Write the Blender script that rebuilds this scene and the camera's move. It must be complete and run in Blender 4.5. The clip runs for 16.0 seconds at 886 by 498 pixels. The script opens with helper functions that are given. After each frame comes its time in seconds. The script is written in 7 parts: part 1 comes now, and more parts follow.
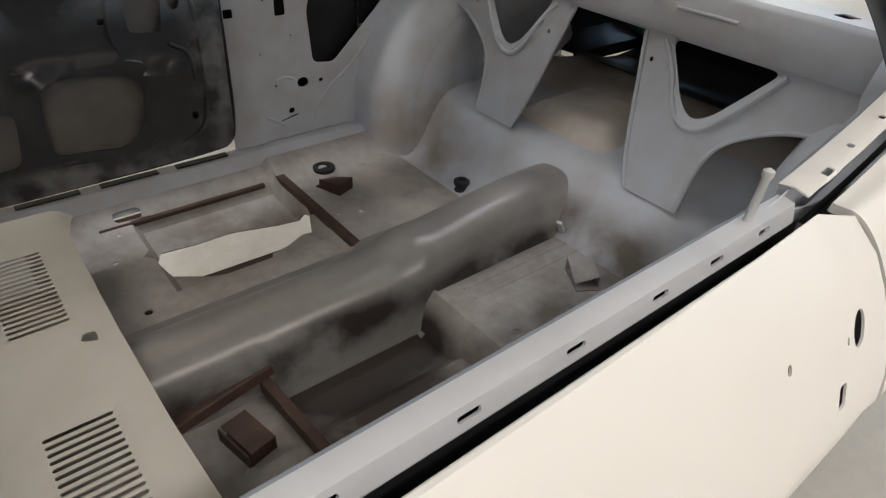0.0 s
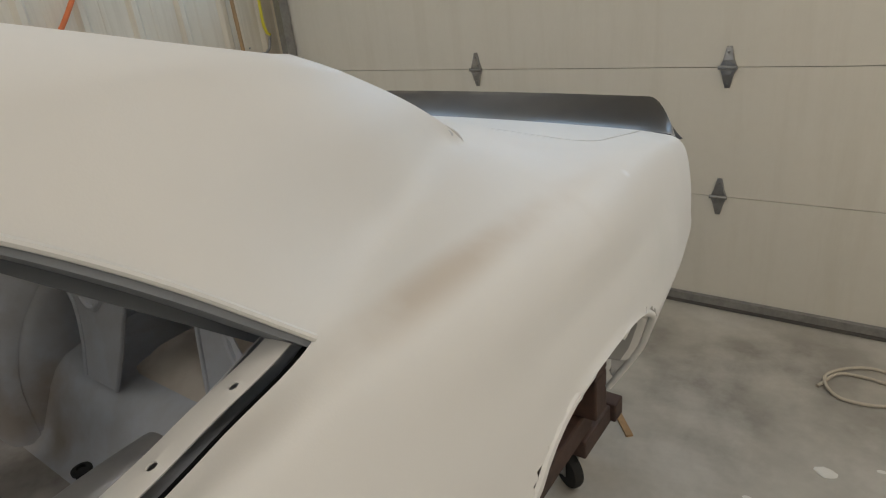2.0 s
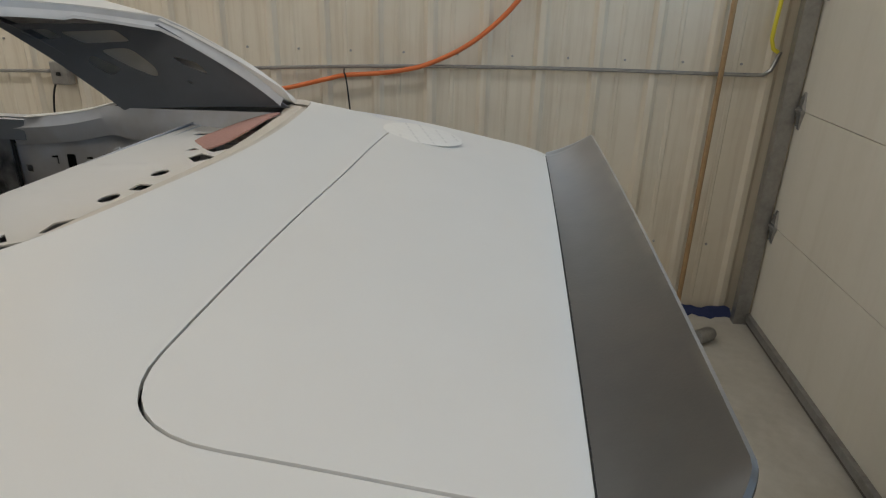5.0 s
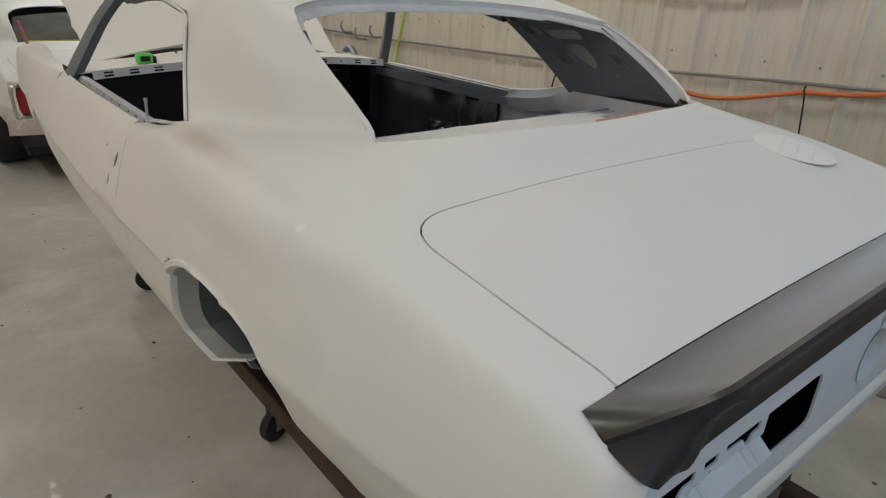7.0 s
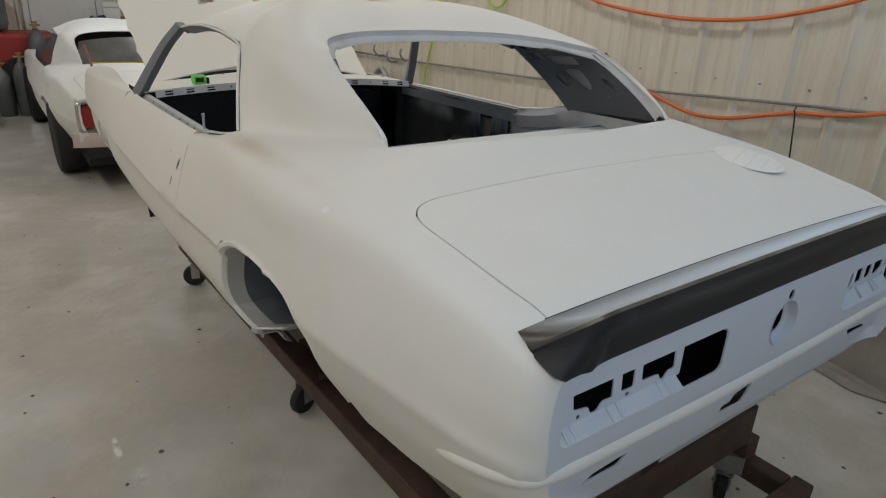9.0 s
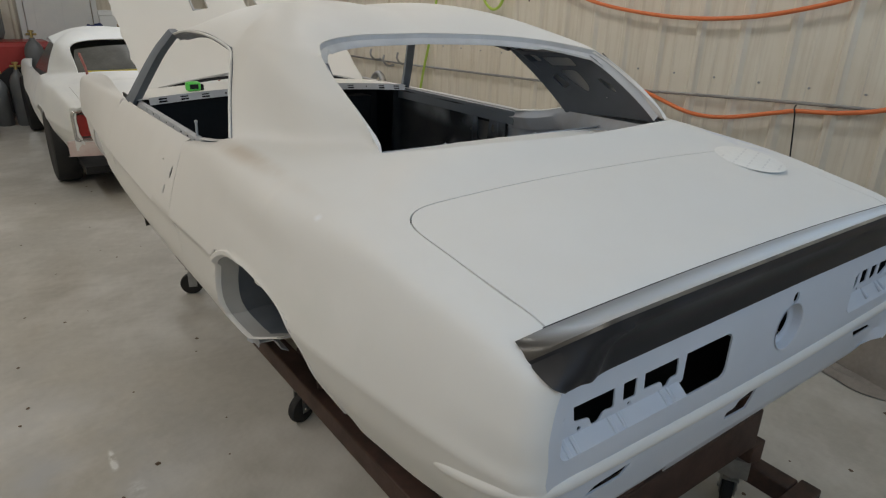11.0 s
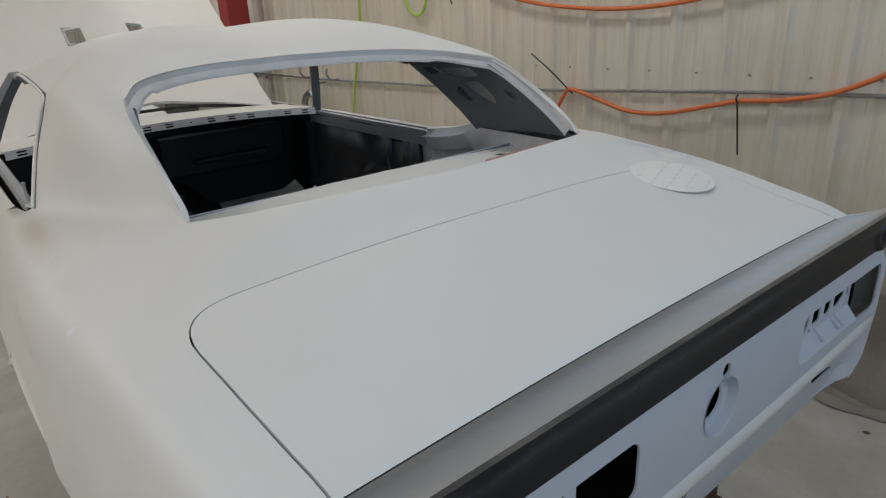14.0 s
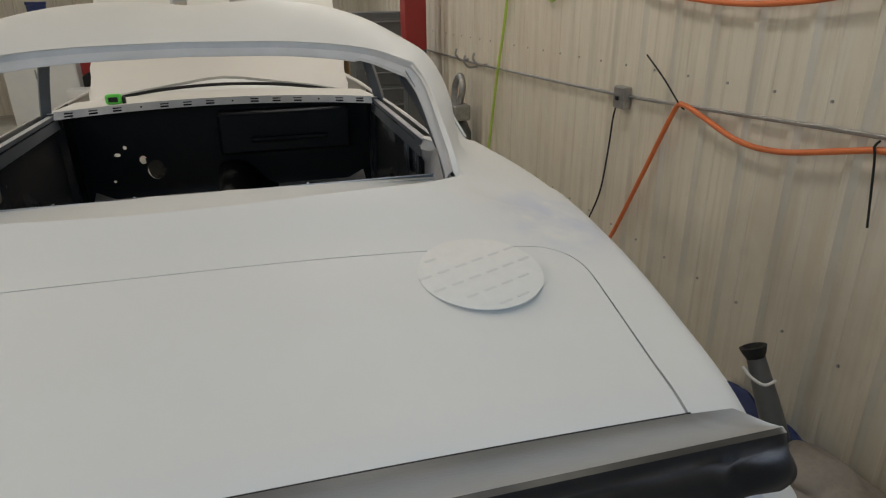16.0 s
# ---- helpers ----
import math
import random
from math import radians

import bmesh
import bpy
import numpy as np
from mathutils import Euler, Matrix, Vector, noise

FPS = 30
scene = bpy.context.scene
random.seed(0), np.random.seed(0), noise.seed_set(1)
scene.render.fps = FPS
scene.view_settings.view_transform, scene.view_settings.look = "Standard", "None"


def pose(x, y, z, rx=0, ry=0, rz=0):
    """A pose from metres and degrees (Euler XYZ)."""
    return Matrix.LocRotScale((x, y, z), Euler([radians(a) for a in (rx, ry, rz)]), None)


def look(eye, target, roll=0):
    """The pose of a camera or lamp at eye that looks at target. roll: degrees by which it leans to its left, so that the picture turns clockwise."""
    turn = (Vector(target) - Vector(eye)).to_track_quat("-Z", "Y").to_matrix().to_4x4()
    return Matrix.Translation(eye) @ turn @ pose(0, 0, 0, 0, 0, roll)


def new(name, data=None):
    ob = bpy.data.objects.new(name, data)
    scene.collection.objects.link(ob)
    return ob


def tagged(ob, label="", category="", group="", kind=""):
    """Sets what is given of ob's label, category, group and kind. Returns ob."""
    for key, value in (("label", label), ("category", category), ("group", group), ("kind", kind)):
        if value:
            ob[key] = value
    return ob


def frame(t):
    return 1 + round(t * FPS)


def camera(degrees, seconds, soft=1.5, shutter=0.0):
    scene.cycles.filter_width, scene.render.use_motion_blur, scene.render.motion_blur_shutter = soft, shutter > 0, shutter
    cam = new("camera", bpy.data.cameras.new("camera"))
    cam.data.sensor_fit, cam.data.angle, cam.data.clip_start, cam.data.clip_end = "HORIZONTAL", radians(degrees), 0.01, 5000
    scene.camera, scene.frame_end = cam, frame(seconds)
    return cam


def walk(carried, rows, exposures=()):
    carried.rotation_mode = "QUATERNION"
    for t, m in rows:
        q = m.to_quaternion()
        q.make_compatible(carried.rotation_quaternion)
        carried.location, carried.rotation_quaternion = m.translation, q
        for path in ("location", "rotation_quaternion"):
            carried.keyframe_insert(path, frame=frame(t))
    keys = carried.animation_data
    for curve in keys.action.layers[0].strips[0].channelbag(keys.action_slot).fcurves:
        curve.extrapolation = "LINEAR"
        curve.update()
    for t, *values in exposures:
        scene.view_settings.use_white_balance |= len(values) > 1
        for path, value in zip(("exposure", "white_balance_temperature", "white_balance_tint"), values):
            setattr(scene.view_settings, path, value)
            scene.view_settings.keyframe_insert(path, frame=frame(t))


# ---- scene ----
cam = camera(70.7, 16.0, 1.2)
PATH = [
    (0, (-0.938, 1.381, 1.445), (0.288, 0.314, 0.28), 4.0),
    (0.5, (-1.076, 1.323, 1.467), (0.125, 0.084, 0.457), 1.0),
    (1, (-1.211, 1.173, 1.495), (-0.024, -0.165, 0.6), -2.0),
    (1.5, (-1.195, 0.928, 1.509), (-0.056, -0.497, 0.691), -4.6),
    (2, (-1.188, 0.658, 1.505), (-0.056, -0.788, 0.713), -6.4),
    (2.5, (-1.26, 0.363, 1.525), (-0.04, -1.022, 0.754), -7.0),
    (3, (-1.153, 0.032, 1.502), (0.216, -1.209, 0.738), -4.7),
    (3.5, (-1.138, -0.24, 1.487), (0.449, -1.194, 0.731), -4.5),
    (3.7, (-1.148, -0.329, 1.5), (0.543, -1.082, 0.743), -3.6),
    (6, (-1.014, -1.165, 1.518), (0.583, -0.249, 0.738), 1.6),
    (6.5, (-1.1, -1.299, 1.532), (0.187, 0.01, 0.737), 0.8),
    (7, (-1.224, -1.249, 1.535), (-0.051, 0.167, 0.747), 2.8),
    (7.5, (-1.279, -1.361, 1.562), (-0.165, 0.112, 0.794), 3.3),
    (8, (-1.321, -1.468, 1.579), (-0.215, 0.017, 0.823), 3.2),
    (8.5, (-1.353, -1.519, 1.58), (-0.247, -0.028, 0.836), 3.0),
    (9, (-1.351, -1.545, 1.58), (-0.247, -0.049, 0.844), 2.6),
    (11.5, (-1.314, -1.524, 1.577), (-0.208, -0.024, 0.85), 1.6),
    (12, (-1.299, -1.528, 1.579), (-0.192, -0.029, 0.853), 1.3),
    (12.5, (-1.262, -1.533, 1.573), (-0.159, -0.031, 0.847), 0.5),
    (13, (-1.21, -1.534, 1.576), (-0.103, -0.031, 0.857), -0.5),
    (13.5, (-1.087, -1.494, 1.575), (0.034, -0.001, 0.857), -1.5),
    (14, (-0.88, -1.403, 1.587), (0.272, 0.067, 0.872), -3.0),
    (14.5, (-0.653, -1.408, 1.575), (0.495, 0.06, 0.849), -3.7),
    (15, (-0.387, -1.461, 1.585), (0.656, 0.08, 0.851), -3.1),
    (15.5, (-0.124, -1.394, 1.574), (0.709, 0.266, 0.833), -2.0),
    (16, (0.186, -1.447, 1.587), (0.686, 0.338, 0.837), -0.7),
]
EXPOSURES = [
    (0.0, 0.72, 6500, 13), (0.5, 0.36, 6550, 11), (1.0, 0.07, 6650, 11), (1.5, -0.13, 6750, 11), (2.0, -0.23, 6800, 11),
    (3.0, -0.31, 6900, 11), (3.7, -0.35, 6900, 11), (6.0, -0.36, 6850, 11), (9.0, -0.35, 6600, 10), (12.0, -0.35, 6450, 10),
    (13.5, -0.37, 6300, 10), (14.5, -0.42, 6600, 13), (15.5, -0.43, 6850, 13), (16.0, -0.41, 7000, 11),
]
walk(cam, [(t, look(eye, target, roll)) for t, eye, target, roll in PATH], EXPOSURES)

# ---- world and light ----
world = bpy.data.worlds.new("world")
scene.world = world
world.use_nodes = True
wn = world.node_tree.nodes
sky = wn.new("ShaderNodeTexSky")
sky.sky_type = 'NISHITA'
sky.sun_disc = False
sky.sun_elevation = radians(40)
sky.sun_rotation = radians(160)
world.node_tree.links.new(sky.outputs[0], wn["Background"].inputs[0])
wn["Background"].inputs[1].default_value = 0.08


def rear_fill_light(x, y, z, w, h):
    """Cool fill lamp behind an added window of the overhead door, out of view."""
    lamp = bpy.data.lights.new("rear_fill_light", 'AREA')
    lamp.shape, lamp.size, lamp.size_y = 'RECTANGLE', w, h
    lamp.energy, lamp.color = REAR_FILL, (0.40, 0.67, 1.0)
    ob = new("rear_fill_light", lamp)
    ob.matrix_world = pose(x, y, z, 90, 0, 0)
    return ob


REAR_FILL = 5.2


def LAMPS(warm, cool):
    """Strip lights: x, y, power, colour."""
    return ((-2.4, -0.9, 28, warm), (-2.4, 2.2, 32, warm), (0.9, -0.05, 15, cool), (0.9, 2.4, 22, warm), (0.6, 6.0, 44, cool), (-2.4, 6.0, 32, cool))


def ceiling_tube(x, y, z, power, length=2.4, warm=(1.0, 0.93, 0.82)):
    """A lamp of one fluorescent fixture under the ceiling."""
    lamp = bpy.data.lights.new("tube_light", 'AREA')
    lamp.shape, lamp.size, lamp.size_y = 'RECTANGLE', 0.25, length
    lamp.energy, lamp.color = power, warm
    ob = new("tube_light", lamp)
    ob.location = (x, y, z)
    return ob


# ---- materials ----
def material(name, colour, rough=0.6, metal=0.0, grain=0.0, grain_scale=60.0, spots=0.0, spot_scale=4.0,
             bump=0.0, bump_scale=200.0, dark=None, coat=0.0, spec=0.5):
    """Principled paint or metal with two scales of colour variation and a fine relief."""
    m = bpy.data.materials.new(name)
    m.use_nodes = True
    nt = m.node_tree
    n, l = nt.nodes, nt.links
    b = n["Principled BSDF"]
    b.inputs["Roughness"].default_value = rough
    b.inputs["Metallic"].default_value = metal
    b.inputs["Coat Weight"].default_value = coat
    b.inputs["Specular IOR Level"].default_value = spec
    co = n.new("ShaderNodeTexCoord")
    low = dark or tuple(c * 0.6 for c in colour)
    base = n.new("ShaderNodeMix")
    base.data_type = 'RGBA'
    base.inputs[6].default_value = (*colour, 1)
    base.inputs[7].default_value = (*low, 1)
    big = n.new("ShaderNodeTexNoise")
    big.inputs["Scale"].default_value = spot_scale
    big.inputs["Detail"].default_value = 6
    big.inputs["Roughness"].default_value = 0.6
    l.new(co.outputs["Object"], big.inputs["Vector"])
    ramp = n.new("ShaderNodeMapRange")
    ramp.inputs[1].default_value, ramp.inputs[2].default_value = 0.42, 0.75
    ramp.inputs[3].default_value, ramp.inputs[4].default_value = 0.0, spots
    l.new(big.outputs["Fac"], ramp.inputs[0])
    fine = n.new("ShaderNodeTexNoise")
    fine.inputs["Scale"].default_value = grain_scale
    fine.inputs["Detail"].default_value = 4
    l.new(co.outputs["Object"], fine.inputs["Vector"])
    gr = n.new("ShaderNodeMapRange")
    gr.inputs[1].default_value, gr.inputs[2].default_value = 0.3, 0.7
    gr.inputs[3].default_value, gr.inputs[4].default_value = 0.0, grain
    l.new(fine.outputs["Fac"], gr.inputs[0])
    add = n.new("ShaderNodeMath")
    add.use_clamp = True
    l.new(ramp.outputs[0], add.inputs[0])
    l.new(gr.outputs[0], add.inputs[1])
    l.new(add.outputs[0], base.inputs[0])
    l.new(base.outputs[2], b.inputs["Base Color"])
    rr = n.new("ShaderNodeMapRange")
    rr.inputs[3].default_value, rr.inputs[4].default_value = max(0.05, rough - 0.08), min(1.0, rough + 0.08)
    l.new(big.outputs["Fac"], rr.inputs[0])
    l.new(rr.outputs[0], b.inputs["Roughness"])
    if bump:
        bn = n.new("ShaderNodeTexNoise")
        bn.inputs["Scale"].default_value = bump_scale
        bn.inputs["Detail"].default_value = 3
        l.new(co.outputs["Object"], bn.inputs["Vector"])
        bp = n.new("ShaderNodeBump")
        bp.inputs["Strength"].default_value = bump
        bp.inputs["Distance"].default_value = 0.002
        l.new(bn.outputs["Fac"], bp.inputs["Height"])
        l.new(bp.outputs["Normal"], b.inputs["Normal"])
    return m


PRIMER = material("white_primer", (0.76, 0.755, 0.735), 0.55, grain=0.10, grain_scale=9, spots=0.16, spot_scale=2.2, bump=0.05, bump_scale=350, dark=(0.68, 0.66, 0.63))
# Cooler, darker copy of the primer: the tail's bluish light in its colour.
TAIL_LIT_PRIMER = material("primer_in_tail_light", (0.60, 0.635, 0.705), 0.5, grain=0.12, grain_scale=10, spots=0.3, spot_scale=4, bump=0.06, bump_scale=300, dark=(0.52, 0.55, 0.61))
ARCH_GREY = material("pale_grey_primer", (0.42, 0.42, 0.41), 0.6, grain=0.15, grain_scale=12, spots=0.4, spot_scale=5, bump=0.08, dark=(0.34, 0.34, 0.33))
PRIMER_GREY = material("grey_epoxy", (0.24, 0.26, 0.29), 0.6, grain=0.15, grain_scale=12, spots=0.35, spot_scale=5, bump=0.08, dark=(0.20, 0.21, 0.23))


def tone_patch(m, centre, size, colour, amount, scale=14.0):
    """A blotchy patch with soft edges on a paint, at a place of the object; for real marks and for painted shade."""
    nt = m.node_tree
    n, l = nt.nodes, nt.links
    b = n["Principled BSDF"]
    src = b.inputs["Base Color"].links[0].from_socket
    co = n.new("ShaderNodeTexCoord")
    mp = n.new("ShaderNodeMapping")
    mp.vector_type = 'TEXTURE'
    mp.inputs["Location"].default_value = centre
    mp.inputs["Scale"].default_value = size
    l.new(co.outputs["Object"], mp.inputs["Vector"])
    ln = n.new("ShaderNodeVectorMath")
    ln.operation = 'LENGTH'
    l.new(mp.outputs[0], ln.inputs[0])
    fall = n.new("ShaderNodeMapRange")
    fall.interpolation_type = 'SMOOTHSTEP'
    fall.inputs[1].default_value, fall.inputs[2].default_value = 0.2, 1.0
    fall.inputs[3].default_value, fall.inputs[4].default_value = 1.0, 0.0
    l.new(ln.outputs["Value"], fall.inputs[0])
    nz = n.new("ShaderNodeTexNoise")
    nz.inputs["Scale"].default_value = scale
    nz.inputs["Detail"].default_value = 5
    l.new(co.outputs["Object"], nz.inputs["Vector"])
    rg = n.new("ShaderNodeMapRange")
    rg.inputs[1].default_value, rg.inputs[2].default_value = 0.40, 0.62
    rg.inputs[3].default_value, rg.inputs[4].default_value = 0.0, amount
    l.new(nz.outputs["Fac"], rg.inputs[0])
    mul = n.new("ShaderNodeMath")
    mul.operation = 'MULTIPLY'
    l.new(fall.outputs[0], mul.inputs[0])
    l.new(rg.outputs[0], mul.inputs[1])
    mx = n.new("ShaderNodeMix")
    mx.data_type = 'RGBA'
    l.new(mul.outputs[0], mx.inputs[0])
    l.new(src, mx.inputs[6])
    mx.inputs[7].default_value = (*colour, 1)
    l.new(mx.outputs[2], b.inputs["Base Color"])


# sanded-through blue-grey on the right quarter; brown dust and painted shade along the left valley
tone_patch(PRIMER, (0.70, -0.40, 1.18), (0.17, 0.20, 0.12), (0.56, 0.59, 0.70), 0.75, 11)
tone_patch(PRIMER, (-0.775, 0.10, 1.165), (0.045, 0.50, 0.060), (0.58, 0.51, 0.43), 0.9, 4)
tone_patch(PRIMER, (-0.86, -0.50, 1.00), (0.10, 0.35, 0.14), (0.70, 0.71, 0.68), 0.6, 8)
INNER = material("dusty_grey_interior", (0.55, 0.585, 0.645), 0.50, grain=0.2, grain_scale=14, spots=0.5, spot_scale=6, bump=0.12, dark=(0.38, 0.35, 0.32))
HUMP = (-0.10, 0.27, -0.23, 0.120)                            # plan of the raised panel over the axle
PAN = material("dusty_floor_pan", (0.42, 0.405, 0.39), 0.5, grain=0.3, grain_scale=38, spots=0.6, spot_scale=7, bump=0.2, dark=(0.21, 0.18, 0.16))
TUNNEL = material("bare_tunnel_steel", (0.30, 0.292, 0.285), 0.36, metal=0.25, grain=0.2, grain_scale=40, spots=0.45, spot_scale=4, bump=0.05, dark=(0.20, 0.18, 0.165))
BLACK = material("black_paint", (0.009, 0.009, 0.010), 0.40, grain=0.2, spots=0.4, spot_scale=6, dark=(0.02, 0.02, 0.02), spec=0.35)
DOOR_IN = material("dark_door_inner", (0.045, 0.047, 0.052), 0.24, grain=0.2, grain_scale=20, spots=0.45, spot_scale=7, bump=0.06, dark=(0.075, 0.073, 0.07))
SKIN_BACK = material("bare_skin_back", (0.20, 0.19, 0.18), 0.5, grain=0.25, grain_scale=16, spots=0.6, spot_scale=6, bump=0.1)
SPOILER = material("black_spoiler", (0.014, 0.015, 0.019), 0.42, grain=0.2, grain_scale=25, spots=0.6, spot_scale=4, bump=0.06, dark=(0.032, 0.032, 0.035), spec=0.28)
# Lighter copy of SPOILER: dust plus reflected light put into the front face.
SPOILER_TOP = material("spoiler_face_dust_and_reflection", (0.042, 0.037, 0.032), 0.36, grain=0.25, grain_scale=18, spots=0.8, spot_scale=6, bump=0.06, dark=(0.014, 0.013, 0.013), spec=0.9)
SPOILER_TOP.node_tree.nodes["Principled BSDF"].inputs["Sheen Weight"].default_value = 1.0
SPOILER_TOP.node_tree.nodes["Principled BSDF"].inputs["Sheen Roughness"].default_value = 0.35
# Grey epoxy made darker: the shade inside the wheel arch is in its colour.
LINING = material("shaded_epoxy_underside", (0.10, 0.12, 0.15), 0.55, grain=0.2, grain_scale=14, spots=0.6, spot_scale=6, bump=0.1, dark=(0.16, 0.165, 0.17))
RUBBER = material("black_rubber", (0.015, 0.015, 0.015), 0.75, grain=0.3, bump=0.2)
CONCRETE = material("concrete_floor", (0.50, 0.48, 0.43), 0.55, grain=0.35, grain_scale=26, spots=0.75, spot_scale=1.1, bump=0.25, bump_scale=90, dark=(0.38, 0.36, 0.32))
LINER = material("cream_wall_panel", (0.74, 0.685, 0.58), 0.42, grain=0.15, grain_scale=12, spots=0.45, spot_scale=1.4, dark=(0.62, 0.54, 0.42))
GARAGE = material("cream_garage_door", (0.78, 0.75, 0.67), 0.5, grain=0.1, grain_scale=40, spots=0.3, spot_scale=1.3, bump=0.06, bump_scale=300, dark=(0.66, 0.63, 0.55))
GALV = material("galvanised_steel", (0.42, 0.42, 0.42), 0.4, metal=0.9, grain=0.3, spots=0.5, spot_scale=18, dark=(0.25, 0.25, 0.25))
RUST = material("rusty_cart_steel", (0.085, 0.045, 0.034), 0.6, grain=0.4, grain_scale=40, spots=0.8, spot_scale=9, bump=0.25, dark=(0.035, 0.022, 0.018))
ORANGE = material("orange_hose", (0.75, 0.19, 0.06), 0.5, grain=0.1, spots=0.3, spot_scale=8)
GREEN_HOSE = material("green_hose", (0.45, 0.62, 0.10), 0.5, spots=0.3, spot_scale=8)
GREEN = material("green_plastic", (0.12, 0.70, 0.10), 0.4)
GREEN_DARK = material("green_cloth", (0.10, 0.36, 0.28), 0.8, grain=0.3, spots=0.6, spot_scale=12)
RED = material("red_paint", (0.35, 0.03, 0.025), 0.4, grain=0.1, spots=0.4, spot_scale=4, dark=(0.2, 0.02, 0.02))
RED_OLD = material("faded_red_plastic", (0.30, 0.07, 0.06), 0.5, grain=0.2, spots=0.6, spot_scale=10, dark=(0.42, 0.22, 0.2))
PINK = material("pink_abrasive", (0.50, 0.29, 0.26), 0.9, grain=0.3, grain_scale=200, bump=0.3, bump_scale=600)
PAPER = material("white_paper_disc", (0.82, 0.81, 0.78), 0.8, grain=0.1)
TARP = material("grey_tarp", (0.34, 0.30, 0.265), 0.7, grain=0.25, spots=0.6, spot_scale=4, bump=0.2, bump_scale=40)
BLUE = material("blue_cloth", (0.022, 0.038, 0.13), 0.7, grain=0.2, spots=0.5, spot_scale=10)
GLASS_DARK = material("dusty_dark_glass", (0.07, 0.07, 0.065), 0.18, grain=0.2, spots=0.8, spot_scale=3, dark=(0.14, 0.14, 0.13))
YELLOW = material("yellow_tape", (0.75, 0.65, 0.05), 0.5)
WHITE_PAINT = material("white_paint", (0.78, 0.78, 0.75), 0.45, grain=0.1, grain_scale=8, spots=0.4, spot_scale=3, dark=(0.62, 0.64, 0.66))
CYL = material("grey_cylinder_paint", (0.13, 0.135, 0.135), 0.4, spots=0.5, spot_scale=6)
BRASS = material("brass", (0.5, 0.38, 0.15), 0.35, metal=1.0)
WOOD = material("raw_wood", (0.42, 0.27, 0.14), 0.7, grain=0.4, grain_scale=60, spots=0.4)
ROPE = material("rope", (0.55, 0.5, 0.42), 0.8, grain=0.3)

tone_patch(SPOILER, (0.60, -1.03, 1.12), (0.16, 0.05, 0.035), (0.16, 0.18, 0.24), 0.8, 16)
tone_patch(SPOILER, (-0.30, -1.03, 1.12), (0.5, 0.05, 0.05), (0.06, 0.065, 0.08), 0.7, 9)
tone_patch(PAN, (0.46, 0.92, 0.46), (0.26, 0.34, 0.10), (0.15, 0.12, 0.095), 1.0, 5)
# Shade of the deep left footwell, painted dark brown into the pan.
tone_patch(PAN, (-0.30, 0.98, 0.45), (0.42, 0.36, 0.12), (0.075, 0.055, 0.045), 2.0, 4)
tone_patch(PAN, (-0.13, 0.88, 0.43), (0.17, 0.30, 0.14), (0.045, 0.034, 0.028), 3.0, 3)
tone_patch(TUNNEL, (0.045, 0.20, 0.58), (0.30, 0.40, 0.16), (0.50, 0.475, 0.45), 1.3, 4)
# Tunnel front blackened for the shade under the dash.
tone_patch(TUNNEL, (0.05, 1.90, 0.60), (0.40, 0.50, 0.40), (0.012, 0.012, 0.012), 3.0, 3)
# Left flank of the tunnel painted dark as its shaded side.
tone_patch(TUNNEL, (-0.10, 1.00, 0.52), (0.09, 0.50, 0.09), (0.05, 0.040, 0.035), 1.6, 5)
tone_patch(TUNNEL, (-0.11, 0.45, 0.53), (0.06, 0.36, 0.09), (0.05, 0.044, 0.040), 1.8, 5)
tone_patch(INNER, (0.60, 0.20, 0.60), (0.30, 0.25, 0.20), (0.36, 0.30, 0.24), 1.0, 6)
# Kick-up foot darker; rear pan darker on the left, lighter on the right.
tone_patch(INNER, (-0.20, 0.27, 0.55), (0.50, 0.17, 0.14), (0.19, 0.165, 0.14), 1.5, 5)
tone_patch(INNER, (0.40, 0.27, 0.56), (0.30, 0.12, 0.12), (0.36, 0.32, 0.28), 1.0, 5)
tone_patch(PAN, (-0.36, 0.42, 0.525), (0.36, 0.32, 0.10), (0.17, 0.148, 0.13), 1.2, 6)
tone_patch(PAN, (0.38, 0.42, 0.50), (0.26, 0.28, 0.10), (0.54, 0.50, 0.46), 1.3, 5)
tone_patch(CONCRETE, (-1.19, 0.66, 0.0), (0.018, 0.10, 0.1), (0.78, 0.78, 0.76), 2.0, 22)
tone_patch(CONCRETE, (-1.145, 0.46, 0.0), (0.045, 0.07, 0.1), (0.74, 0.74, 0.72), 1.4, 30)
tone_patch(CONCRETE, (-1.75, 1.6, 0.0), (0.5, 0.9, 0.2), (0.38, 0.365, 0.33), 0.9, 4)
# Lighter along the lip and on the right of the front face.
tone_patch(SPOILER_TOP, (0.0, -1.030, 1.166), (0.80, 0.026, 0.026), (0.26, 0.23, 0.18), 0.6, 7)
tone_patch(SPOILER_TOP, (0.45, -0.96, 1.10), (0.5, 0.07, 0.06), (0.12, 0.108, 0.09), 0.7, 9)
tone_patch(SPOILER, (0.655, -1.03, 1.12), (0.055, 0.06, 0.022), (0.30, 0.33, 0.40), 1.2, 30)
tone_patch(PRIMER, (-0.806, -0.377, 1.160), (0.014, 0.016, 0.014), (0.86, 0.88, 0.92), 2.5, 6)
tone_patch(DOOR_IN, (0.72, 0.80, 0.85), (0.05, 0.09, 0.40), (0.24, 0.25, 0.27), 0.8, 12)
tone_patch(DOOR_IN, (0.72, 1.15, 1.07), (0.10, 0.75, 0.13), (0.25, 0.27, 0.30), 1.6, 3)
tone_patch(DOOR_IN, (0.72, 1.20, 0.60), (0.05, 0.60, 0.06), (0.22, 0.22, 0.22), 0.8, 12)
